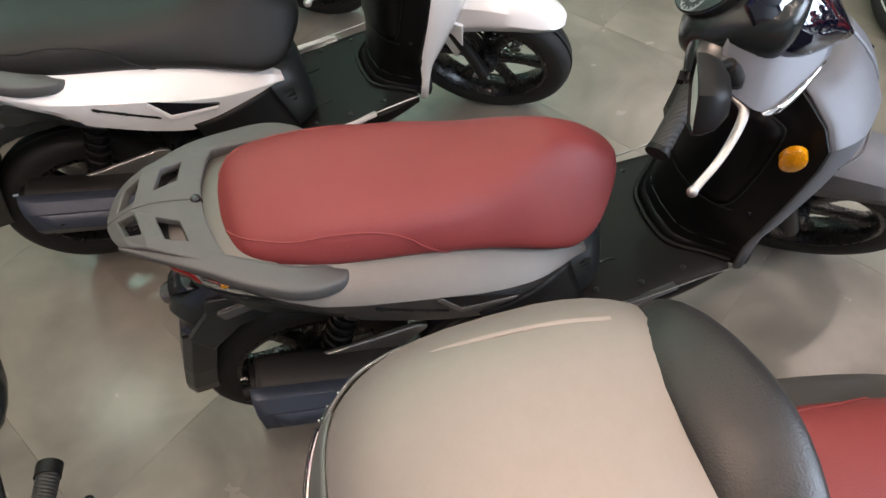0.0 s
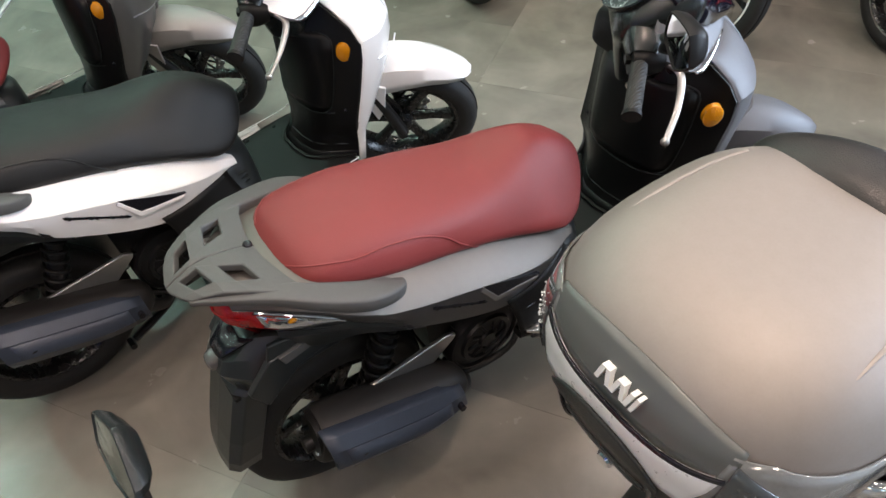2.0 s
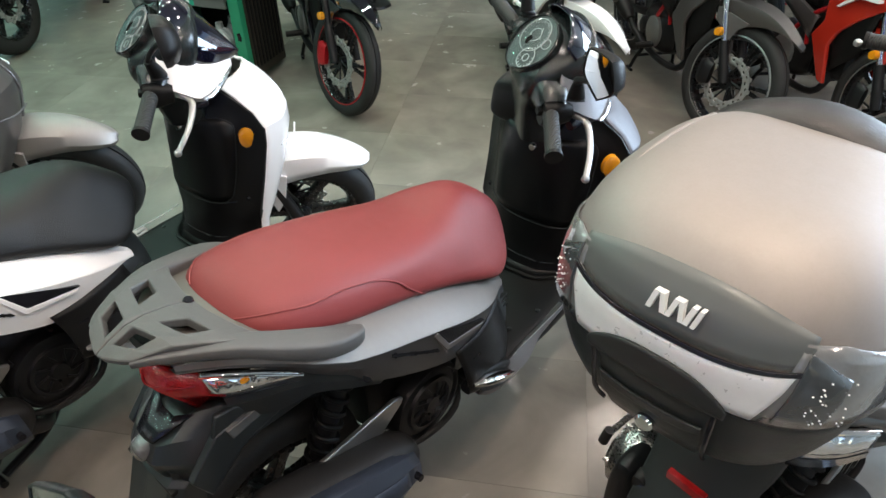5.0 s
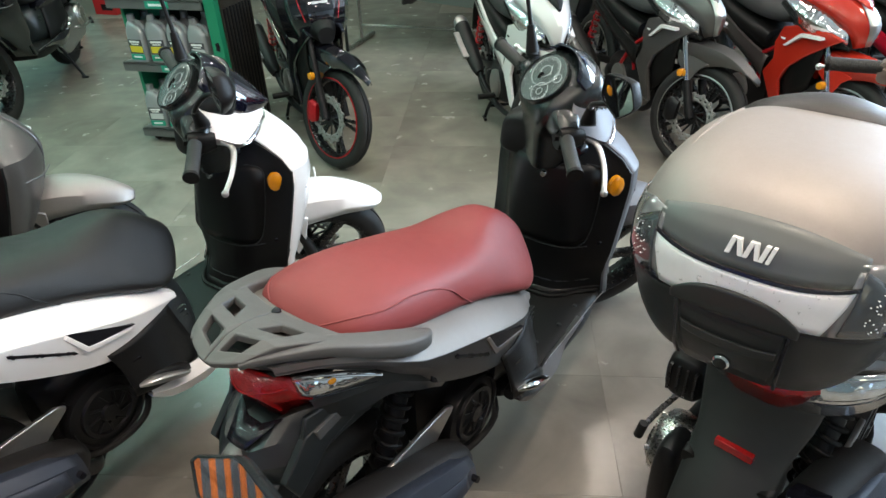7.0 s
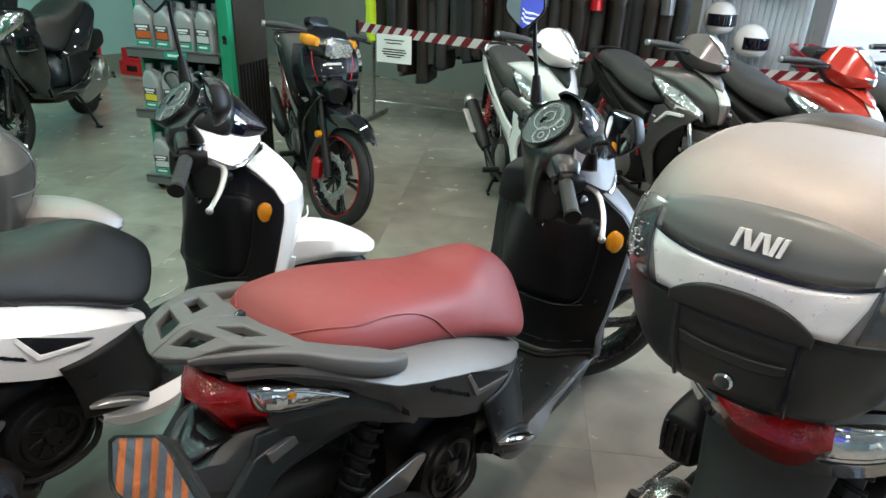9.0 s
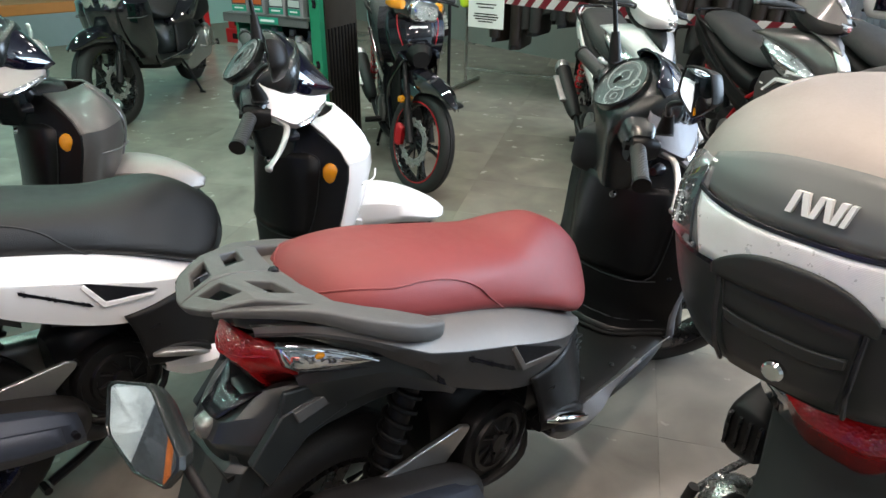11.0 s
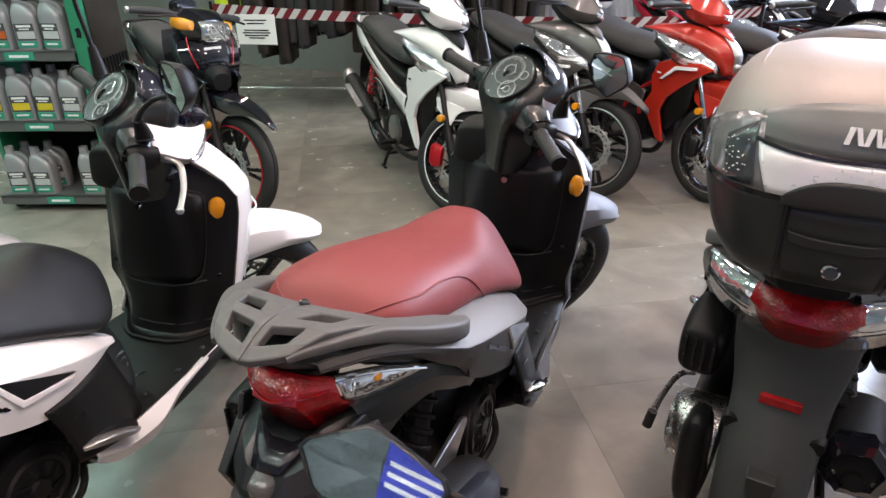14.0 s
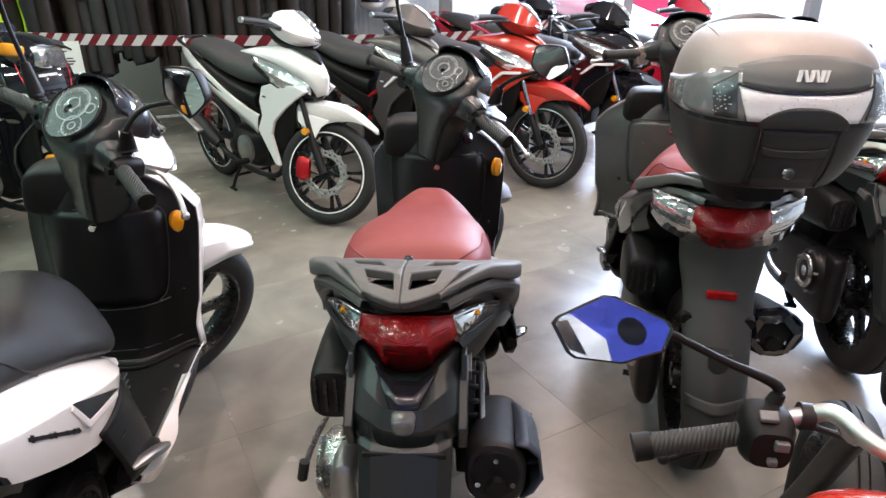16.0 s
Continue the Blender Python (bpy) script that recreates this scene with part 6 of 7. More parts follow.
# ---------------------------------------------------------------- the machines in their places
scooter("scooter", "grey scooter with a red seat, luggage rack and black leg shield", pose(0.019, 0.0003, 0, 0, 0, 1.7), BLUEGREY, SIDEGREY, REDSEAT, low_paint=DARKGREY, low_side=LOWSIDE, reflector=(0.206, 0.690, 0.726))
scooter("scooter", "white scooter with a black seat and dark visor", pose(-0.7665, -0.5835, 0, 0, 0, 7.5), WHITE, WHITE, BLACKSEAT, steer=-41, mirror_at=(0.352, 0.425, 1.128), mirror_to=(-0.50, -0.85, -0.08), mirror_size=(0.060, 0.052), bar_shift=0.032)
scooter("scooter", "gunmetal scooter with a red seat and clear front screen", pose(-1.600, -1.100, 0, 0, 0, 6.0), GREY, GUNMETAL, REDSEAT, steer=-41, badge=LETTER, mirrors=False, apron_paint=GUNMETAL)
scooter("scooter", "dark grey scooter with a red seat carrying a top case", pose(0.827, 0.5465, 0, 0, 0, -6.5), GUNMETAL, GUNMETAL, REDSEAT, steer=0.0, badge=LETTER, mirrors=False, tail="hex", inner=INNERGREY, reflector=(0.254, 0.712, 0.722))
top_case(pose(0.751, -0.026, 0, 0, 0, -1.2))
scooter("scooter", "cream white scooter on its stand by the window", pose(1.52, 1.06, 0, 0, 0, -2), CREAM, CREAM, BLACKSEAT, steer=10, mirrors=False)
scooter("scooter", "black gloss maxi scooter beside the oil shelf", pose(-4.98, 1.25, 0, 0, 0, -132) @ Matrix.Scale(1.12, 4), BLACKGLOSS, BLACKGLOSS, BLACKSEAT, steer=-14, rack=False, mirrors=False, group="", wide_lamps=True)

underbone("light_motorcycle", "white light motorcycle with red brake caliper in front of the jackets", placed(-0.695, 1.97, -130), WHITE, WHITE, LETTER, steer=30)
underbone("light_motorcycle", "gunmetal light motorcycle with a black seat and chrome nose stripe", placed(-0.11, 2.50, -128), GUNMETAL, PLASTIC, ALLOY, caliper=ENGINE, steer=24)
underbone("light_motorcycle", "red light motorcycle with black five-spoke wheels", placed(0.535, 2.66, -130), REDPAINT, GUNMETAL, ALLOY, caliper=ENGINE, steer=12)
underbone("light_motorcycle", "black and crimson light motorcycle behind the red one", placed(1.16, 3.05, -130), BLACKGLOSS, CRIMSON, REDMETAL, caliper=ENGINE)
underbone("light_motorcycle", "gloss black light motorcycle with amber indicators and red rim stripes", placed(-1.76, 1.42, -118), BLACKGLOSS, BLACKGLOSS, REDMETAL, steer=24, lamp="bar", group="")
underbone("light_motorcycle", "crimson light motorcycle close to the shop window", placed(1.85, 3.60, -130), CRIMSON, GUNMETAL, ALLOY, caliper=ENGINE)
underbone("light_motorcycle", "dark light motorcycle with crimson sides by the window", placed(0.75, 4.05, -130), BLACKGLOSS, CRIMSON, ALLOY, caliper=ENGINE)

# ---------------------------------------------------------------- walls and ceiling
WALLDARK = material("grey_wall_paint", (0.19, 0.215, 0.20), 0.7, var=0.12, scale=3)
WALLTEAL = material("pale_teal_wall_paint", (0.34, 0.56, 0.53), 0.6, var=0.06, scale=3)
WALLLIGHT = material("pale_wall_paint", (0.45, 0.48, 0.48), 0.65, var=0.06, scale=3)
# unseen rear wall; the mirrors' dark room is put into its colour
WALLSHADE = material("darkened_rear_wall", (0.10, 0.13, 0.125), 0.6, var=0.08, scale=3)
CEILING = material("ceiling_paint", (0.30, 0.295, 0.28), 0.8, var=0.08, scale=2)
FRAME = material("window_frame_metal", (0.30, 0.31, 0.32), 0.4, 0.5, var=0.08)
SLAT = material("slat_panel", (0.58, 0.66, 0.72), 0.5, 0.1, var=0.08)
PANE = glassy("window_pane", (0.97, 0.98, 0.98), 0.01)


def structure(name, geo, mat, label, category):
    return tagged(put(name, geo, mat, smooth=False), label, category, kind="structure")


structure("wall_north", Geo().box((-4.40, 5.10, 1.6), (8.2, 0.2, 3.2)), WALLDARK, "grey painted back wall behind the clothes rails", "wall")
structure("wall_west", Geo().box((-8.6, 1.0, 1.6), (0.2, 8.4, 3.2)), WALLTEAL, "pale teal painted side wall", "wall")
structure("wall_south", Geo().box((-1.0, -4.1, 1.6), (15.0, 0.2, 3.2)), WALLSHADE, "unseen rear wall coloured dark teal", "wall")
structure("wall_east", Geo().box((6.6, 1.0, 1.6), (0.2, 8.4, 3.2)), WALLLIGHT, "pale painted end wall", "wall")
structure("ceiling", Geo().box((-1.0, 0.5, 3.3), (15.4, 9.6, 0.2)), CEILING, "plain painted ceiling", "ceiling")
structure("window_lintel", Geo().box((3.10, 5.10, 3.05), (6.8, 0.2, 0.3)), FRAME, "metal lintel over the shop window", "wall")
structure("window_sill", Geo().box((3.10, 5.10, 0.06), (6.8, 0.2, 0.12)), FRAME, "low metal sill of the shop window", "sill")
win = thing("window_1", "tall shop window with metal mullions", "window", kind="structure")
for k in range(5):
    put("mullion", Geo().box((-0.255 + 1.675 * k, 5.10, 1.51), (0.09, 0.14, 2.78)), FRAME, win, smooth=False)
for k in range(4):
    pane = put("pane", Geo().box((0.5825 + 1.675 * k, 5.10, 1.51), (1.585, 0.012, 2.78)), PANE, win, smooth=False)
    pane.visible_shadow = False
panel = structure("slat_wall", Geo().box((-0.75, 4.985, 1.5), (0.84, 0.02, 2.2)), SLAT, "grey slatted display panel", "panel")
for k in range(18):
    put("slat", Geo().box((-1.155 + 0.0475 * k, 4.965, 1.5), (0.026, 0.022, 2.2)), SLAT, panel, smooth=False)
# street outside
PAVING = material("street_paving", (0.55, 0.56, 0.57), 0.8, var=0.15, scale=4)
structure("ground", Geo().box((3, 30.25, -0.08), (90, 50, 0.12)), PAVING, "bright street paving outside the window", "pavement")
FACADE = material("far_facade", (0.76, 0.79, 0.82), 0.8, var=0.1, scale=1)
structure("backdrop", Geo().box((3, 24.0, 4.0), (60, 0.4, 8.2)), FACADE, "pale facade across the street", "facade")

CARPINK = material("raspberry_car_paint", (0.62, 0.04, 0.14), 0.3, 0, var=0.05, coat=0.5)


def parked_car(at, paint):
    root = thing("car", "red car parked outside the shop window", "car", at=at)
    put("body", Geo().body([(-2.05, 0.45, 0.75, 0.55, 0, 3), (-1.95, 0.32, 0.92, 0.82, 0, 3.4), (-0.9, 0.28, 0.98, 0.88, 0, 3.6), (0.8, 0.28, 0.95, 0.88, 0, 3.6), (1.8, 0.30, 0.82, 0.84, 0, 3.4), (2.05, 0.40, 0.66, 0.6, 0, 3)], N=28), paint, root)
    put("cabin", Geo().body([(-1.75, 0.85, 1.05, 0.70, 0.1, 3.2), (-1.2, 0.85, 1.42, 0.72, 0.15, 3.4), (0.1, 0.85, 1.46, 0.72, 0.15, 3.4), (0.95, 0.85, 1.0, 0.70, 0.1, 3.2)], N=28), SMOKE, root)
    put("roof", Geo().body([(-1.25, 1.40, 1.45, 0.55, 0, 3), (-0.6, 1.42, 1.49, 0.60, 0, 3), (0.1, 1.41, 1.47, 0.56, 0, 3)], N=24), paint, root)
    for sx in (-1, 1):
        for y in (-1.25, 1.3):
            put("wheel", Geo().lathe([(0.05, 0.79), (0.20, 0.80), (0.30, 0.78), (0.31, 0.68), (0.05, 0.68)], (0, y, 0.31), N=24).xf(Matrix.Diagonal((sx, 1, 1, 1))), RUBBER, root)
        put("tail_lamp", Geo().body([(-2.03, 0.62, 0.78, 0.05, 0, 3, sx * 0.68), (-1.9, 0.60, 0.82, 0.10, 0, 3, sx * 0.70)], N=14), REDLENS, root)
    return root


parked_car(pose(2.35, 11.2, -0.02, 0, 0, 5), CARPINK)

# ceiling spots
SPOTGLOW = glowing("spot_glow", (1.0, 0.95, 0.86), 14.0)
SPOTBODY = material("spot_housing", (0.60, 0.60, 0.58), 0.4, 0.2)
for _x, _y in SPOTS:
    sp = thing("ceiling_spot", "small round recessed ceiling spot lamp", "lamp", "ceiling spots", pose(_x, _y, 3.19))
    put("housing", Geo().lathe([(0.115, 0.0), (0.128, -0.012), (0.112, -0.02), (0.104, -0.008)], axis="z", N=20, closed=True), SPOTBODY, sp)
    put("lens", Geo().lathe([(0.0, -0.010), (0.104, -0.010), (0.104, -0.004), (0.0, -0.004)], axis="z", N=20), SPOTGLOW, sp)

# ---------------------------------------------------------------- oil shelf
GREENMETAL = material("green_enamel", (0.015, 0.22, 0.115), 0.35, 0, var=0.08, coat=0.3)
SHELFGREY = material("grey_shelf_metal", (0.15, 0.15, 0.15), 0.4, 0.4, var=0.1)
GREENLABEL = material("green_label", (0.02, 0.30, 0.20), 0.4)
BOTTLE = material("silver_grey_bottle", (0.33, 0.34, 0.35), 0.35, 0.3, var=0.06)
LABELS = [material("dark_bottle_label", (0.06, 0.06, 0.07), 0.4), material("orange_bottle_label", (0.50, 0.10, 0.02), 0.4), material("yellow_bottle_label", (0.62, 0.50, 0.03), 0.4), material("pale_bottle_label", (0.50, 0.52, 0.52), 0.4)]

shelf_at = pose(-3.08, 0.93, 0, 0, 0, 23.4)
shelf = thing("oil_shelf", "green and grey metal shelf rack with oil bottles", "shelf", at=shelf_at)
W, D = 0.62, 0.50
for z in (0.085, 0.505, 0.87, 1.26):
    tray = put("tray", Geo().box((W / 2, D / 2, z), (W, D, 0.016)).box((W / 2, 0.008, z - 0.018), (W, 0.016, 0.052)), SHELFGREY, shelf, smooth=False, bevel=0.003)
    put("shelf_label", Geo().box((W * 0.55, -0.003, z - 0.018), (0.15, 0.006, 0.038)), GREENLABEL, tray, smooth=False)
    put("label_writing", Geo().box((W * 0.55, -0.0075, z - 0.018), (0.10, 0.003, 0.013)), LETTER, tray, smooth=False)
put("upright", Geo().box((W + 0.036, 0.05, 0.89), (0.07, 0.05, 1.74)), GREENMETAL, shelf, "green enamelled upright", smooth=False, bevel=0.003)
put("side_sheet", Geo().box((0.045, D * 0.56, 0.89), (0.02, D * 0.86, 1.74)), GREENMETAL, shelf, "green enamelled side sheet", smooth=False, bevel=0.003)
for z in (0.30, 0.62, 0.96, 1.28):
    put("panel_slot", Geo().tube([(W + 0.036, 0.024, z - 0.022), (W + 0.040, 0.024, z), (W + 0.034, 0.024, z + 0.022)], 0.013, N=10, n=3, flat=0.3, up=(0, 1, 0)), DARKLETTER, shelf)
put("back_panel", Geo().box((W / 2, D - 0.01, 0.88), (W - 0.05, 0.012, 1.70)), CHARCOAL, shelf, smooth=False)
gr = put("grille", Geo().box((W + 0.076, 0.235, 0.90), (0.010, 0.33, 1.70)), material("bronze_mesh_panel", (0.060, 0.052, 0.042), 0.4, 0.6, var=0.2), shelf, "dark slotted side grille", smooth=False)
for k in range(9):
    put("grille_bar", Geo().box((W + 0.084, 0.09 + 0.035 * k, 0.46), (0.008, 0.013, 0.72)), ENGINE, gr, smooth=False)
for fx in (0.06, W - 0.05):
    for fy in (0.06, D - 0.06):
        put("castor", Geo().lathe([(0.0, -0.012), (0.026, -0.012), (0.029, 0.0), (0.026, 0.012), (0.0, 0.012)], (fx, fy, 0.029), N=14).box((fx, fy, 0.064), (0.03, 0.03, 0.03)), RUBBER, shelf)


def bottle(at, label_mat, tall=0.27):
    root = thing("oil_bottle", "silver grey plastic oil bottle with a printed label", "bottle", "oil bottles on the shelf", at)
    h = tall
    put("jug", Geo().body([(0.0, -0.040, 0.040, 0.054, 0, 4.5), (0.006, -0.046, 0.046, 0.061, 0, 4.5), (h * 0.58, -0.046, 0.046, 0.061, 0, 4.5), (h * 0.74, -0.043, 0.043, 0.056, 0, 4, -0.003), (h * 0.88, -0.034, 0.034, 0.036, 0, 3, -0.014), (h * 0.95, -0.018, 0.018, 0.019, 0, 2.4, -0.022)], N=24, n=3, axis="z"), BOTTLE, root)
    put("handle", Geo().tube([(0.052, 0, h * 0.60), (0.056, 0, h * 0.76), (0.036, 0, h * 0.89), (-0.006, 0, h * 0.93)], [0.010, 0.011, 0.011, 0.010], N=10, n=4, e=3), BOTTLE, root)
    put("cap", Geo().lathe([(0.0, h + 0.022), (0.021, h + 0.020), (0.024, h - 0.014), (0.0, h - 0.014)], (-0.022, 0, 0), axis="z", N=18), BOTTLE, root)
    put("label", Geo().box((0, -0.0465, h * 0.36), (0.094, 0.003, h * 0.34)), LABELS[0], root, smooth=False)
    put("colour_field", Geo().box((0.004, -0.0488, h * 0.30), (0.086, 0.002, h * 0.15)), label_mat, root, smooth=False)
    put("label_foot", Geo().box((0, -0.0468, h * 0.11), (0.096, 0.003, h * 0.13)), GREENLABEL, root, smooth=False)
    for bw, bz, bh in ((0.070, h * 0.48, 0.011), (0.050, h * 0.42, 0.006), (0.060, h * 0.115, 0.009)):
        put("label_bar", Geo().box((0, -0.0492, bz), (bw, 0.002, bh)), LETTER, root, smooth=False)
    return root


for z, mats in ((0.094, (3, 3, 0, 3)), (0.514, (2, 2, 2, 3)), (0.879, (1, 1, 3, 3)), (1.269, (3, 1, 3, 3))):
    for k, mi in enumerate(mats):
        for d in (0, 1):
            if z < 0.1 and k == 2:
                continue
            bottle(shelf_at @ pose(0.105 + 0.138 * k + 0.006 * d, 0.075 + 0.12 * d, z, 0, 0, random.uniform(-9, 9)), LABELS[mi], random.uniform(0.232, 0.248))
can = thing("oil_can", "round black plastic can lying beside the bottles", "can", at=shelf_at @ pose(-0.005, 0.30, 0.514))
put("body", Geo().lathe([(0.0, 0.0), (0.078, 0.0), (0.085, 0.012), (0.085, 0.15), (0.070, 0.175), (0.030, 0.182), (0.028, 0.20), (0.0, 0.20)], (0.09, 0, 0), axis="z", N=28), PLASTIC, can)
put("grip", Geo().tube([(0.02, 0, 0.15), (-0.005, 0, 0.13), (-0.008, 0, 0.06), (0.012, 0, 0.03)], 0.010, N=10, n=4), PLASTIC, can)

# ---------------------------------------------------------------- clothes rail
CLOTH = [material("black_jacket_cloth", (0.012, 0.012, 0.013), 0.75, var=0.3, scale=8, bump=0.4, bscale=60), material("charcoal_jacket_cloth", (0.028, 0.027, 0.027), 0.7, var=0.3, scale=8, bump=0.4, bscale=60), material("brown_black_leather", (0.022, 0.016, 0.013), 0.45, var=0.3, scale=8, bump=0.4, bscale=40)]
HIVIS = material("yellow_high_visibility_cloth", (0.62, 0.80, 0.03), 0.6, var=0.08)
PAPERTAG = material("tag_card", (0.72, 0.71, 0.68), 0.7, var=0.05)
R0, R1 = Vector((-3.50, 3.38, 0)), Vector((-1.06, 4.30, 0))
along = (R1 - R0).normalized()
rail = thing("clothes_rail", "steel clothes rail hung with black motorcycle jackets", "clothes rail")
put("top_bar", Geo().tube([R0 + Vector((0, 0, 1.62)), R1 + Vector((0, 0, 1.62))], 0.016, N=10, n=1), STEEL, rail)
put("low_bar", Geo().tube([R0 + Vector((0, 0, 0.16)), R1 + Vector((0, 0, 0.16))], 0.012, N=10, n=1), STEEL, rail)
side = Vector((-along.y, along.x, 0))
for p in (R0, (R0 + R1) / 2, R1):
    put("upright", Geo().tube([p + Vector((0, 0, 0.03)), p + Vector((0, 0, 1.62))], 0.015, N=10, n=1), STEEL, rail)
    put("foot", Geo().tube([p - side * 0.28 + Vector((0, 0, 0.022)), p + side * 0.28 + Vector((0, 0, 0.022))], 0.02, N=10, n=1), STEEL, rail)


def jacket(at, mat, length, wide=0.25):
    root = thing("jacket", "black textile motorcycle jacket hanging on the rail", "jacket", "jackets on the rail", at)
    ph = random.uniform(0, 6)
    rows = []
    for i in range(10):
        f = i / 9
        z = 1.52 - length * f
        hx, hy = 0.035 + 0.035 * math.sin(min(1, f * 3) * math.pi / 2), wide * (0.45 + 0.55 * min(1, f * 4)) * (0.86 + 0.14 * f)
        row = []
        for k in range(22):
            a = 2 * math.pi * k / 22
            w = 1 + 0.10 * math.sin(5 * a + ph + 3 * f) * f + 0.05 * math.sin(9 * a - ph)
            row.append((hx * w * math.cos(a) + 0.01 * math.sin(7 * f + ph), hy * w * math.sin(a), z))
        rows.append(row)
    put("torso", Geo().grid(rows, True, True), mat, root, sharp=80)
    for sy in (-1, 1):
        put("sleeve", Geo().tube([(0, sy * wide * 0.75, 1.46), (0.02, sy * (wide + 0.03), 1.25), (0.03, sy * (wide + 0.02), 1.0), (0.02, sy * wide, 1.48 - length * 0.92)], [0.05, 0.062, 0.055, 0.045], N=12, n=3), mat, root, sharp=80)
    put("hanger", Geo().tube([(0, -0.15, 1.50), (0, 0, 1.555), (0, 0.15, 1.50)], 0.010, N=8, n=3).tube([(0, 0, 1.555), (0, 0, 1.60), (0.015, 0, 1.632), (0.0, 0, 1.642)], 0.004, N=6, n=3), ENGINE, root)
    return root


ang = math.degrees(math.atan2(along.y, along.x))
for k in range(28):
    p = R0 + (R1 - R0) * ((k + 0.6) / 28.4)
    j = jacket(pose(p.x, p.y, 0, 0, 0, ang + random.uniform(-10, 10)), HIVIS if k in (0, 2) else CLOTH[random.randrange(3)], random.uniform(0.78, 1.14) if k > 2 else 0.8, random.uniform(0.20, 0.30))
    if k % 4 == 3:
        put("price_tag", Geo().box((0.055, -0.235, 1.25 - 0.02 * k), (0.004, 0.05, 0.075), Matrix.Rotation(radians(14), 3, "X")), PAPERTAG, j, "white price tag", smooth=False)
    if k % 5 == 1:
        put("sleeve_stripe", Geo().tube([(0.025, -0.285, 1.22), (0.03, -0.285, 1.10)], [0.050, 0.050], N=10, n=2, flat=1.25), REDMETAL if k % 2 else DARKGREY, j)
    if k in (0, 2):
        tagged(j, "bright yellow high-visibility jacket hanging on the rail")

# ---------------------------------------------------------------- barrier tape and notice
TAPEWHITE = material("white_tape", (0.70, 0.69, 0.68), 0.45, var=0.05)
TAPERED = material("red_tape", (0.20, 0.02, 0.03), 0.45, var=0.08)
PAPER = material("white_paper", (0.82, 0.82, 0.80), 0.7, var=0.03)
tape = thing("barrier_tape", "red and white striped barrier tape stretched across", "tape")
tp = cr([(-3.05, 2.76, 0.90), (-2.2, 3.02, 0.855), (-0.9, 3.46, 0.82), (0.10, 3.78, 0.83), (0.62, 3.93, 0.90)], 18)
for k in range(len(tp) - 1):
    a, b = tp[k], tp[k + 1]
    g = Geo()
    sk = 0.03
    g.v = [(a[0] - sk, a[1], a[2] - 0.035), (b[0] - sk, b[1], b[2] - 0.035), (b[0] + sk, b[1], b[2] + 0.035), (a[0] + sk, a[1], a[2] + 0.035)]
    g.f = [(0, 1, 2, 3)]
    put("stripe", g, TAPEWHITE if k % 2 else TAPERED, tape, smooth=False, solid=0.001)
posts = thing("barrier_post", "slim dark post holding the tape", "post", "barrier posts", pose(-3.05, 2.76, 0))
put("pole", Geo().tube([(0, 0, 0.02), (0, 0, 0.95)], 0.014, N=10, n=1), ENGINE, posts)
put("base", Geo().lathe([(0.0, 0.022), (0.12, 0.018), (0.13, 0.0), (0.0, 0.0)], axis="z", N=24), ENGINE, posts)
copy_thing(posts, pose(0.62, 3.93, 0))
notice = thing("notice", "white paper notice hanging from the barrier tape", "sign", at=pose(-2.72, 2.835, 0, 0, 0, 17))
put("sheet", Geo().box((0, -0.006, 0.76), (0.30, 0.003, 0.21)), PAPER, notice, smooth=False)
for k, (w, z) in enumerate(((0.17, 0.825), (0.13, 0.802), (0.19, 0.755), (0.21, 0.737), (0.18, 0.719), (0.12, 0.701))):
    put("text_bar", Geo().box((0, -0.0085, z), (w, 0.002, 0.008)), DARKLETTER, notice, smooth=False)

# ---------------------------------------------------------------- helmets on the slat panel
def helmet(at, shell, mark):
    root = thing("helmet", "white and coloured motorcycle helmet on the slat wall", "helmet", "helmets on the slat wall", at)
    rows = []
    for i in range(1, 12):
        b = math.pi * i / 12 - math.pi / 2
        rows.append([(0.125 * math.cos(b) * math.cos(a), 0.150 * math.cos(b) * math.sin(a) + 0.02 * math.sin(b), max(-0.105, 0.138 * math.sin(b))) for a in (2 * math.pi * k / 24 for k in range(24))])
    put("shell", Geo().grid(rows, True, True), shell, root, sharp=75)
    put("visor", Geo().patch([[(0.128 * math.sin(radians(a)), -0.152 * math.cos(radians(a)), z) for a in (-62, -30, 0, 30, 62)] for z in (-0.045, 0.0, 0.045)], 4), SMOKE, root, "dark visor", solid=0.006)
    put("stripe", Geo().patch([[(0.127 * math.sin(radians(a)), -0.150 * math.cos(radians(a)), z) for a in (75, 100, 125, 150)] for z in (0.0, 0.035)], 4), mark, root, solid=0.005)
    put("hook", Geo().tube([(0, 0.05, -0.06), (0, 0.22, -0.08)], 0.012, N=8, n=1), ENGINE, root)
    return root


helmet(pose(-0.93, 4.74, 1.05, 0, 0, 30), WHITE, REDPAINT)
helmet(pose(-0.66, 4.74, 0.90, 0, 0, 50), WHITE, DARKLETTER)
helmet(pose(-0.92, 4.74, 1.36, 0, 0, 20), WHITE, CRIMSON)
helmet(pose(-0.52, 4.74, 1.38, 0, 0, 40), DARKGREY, LETTER)

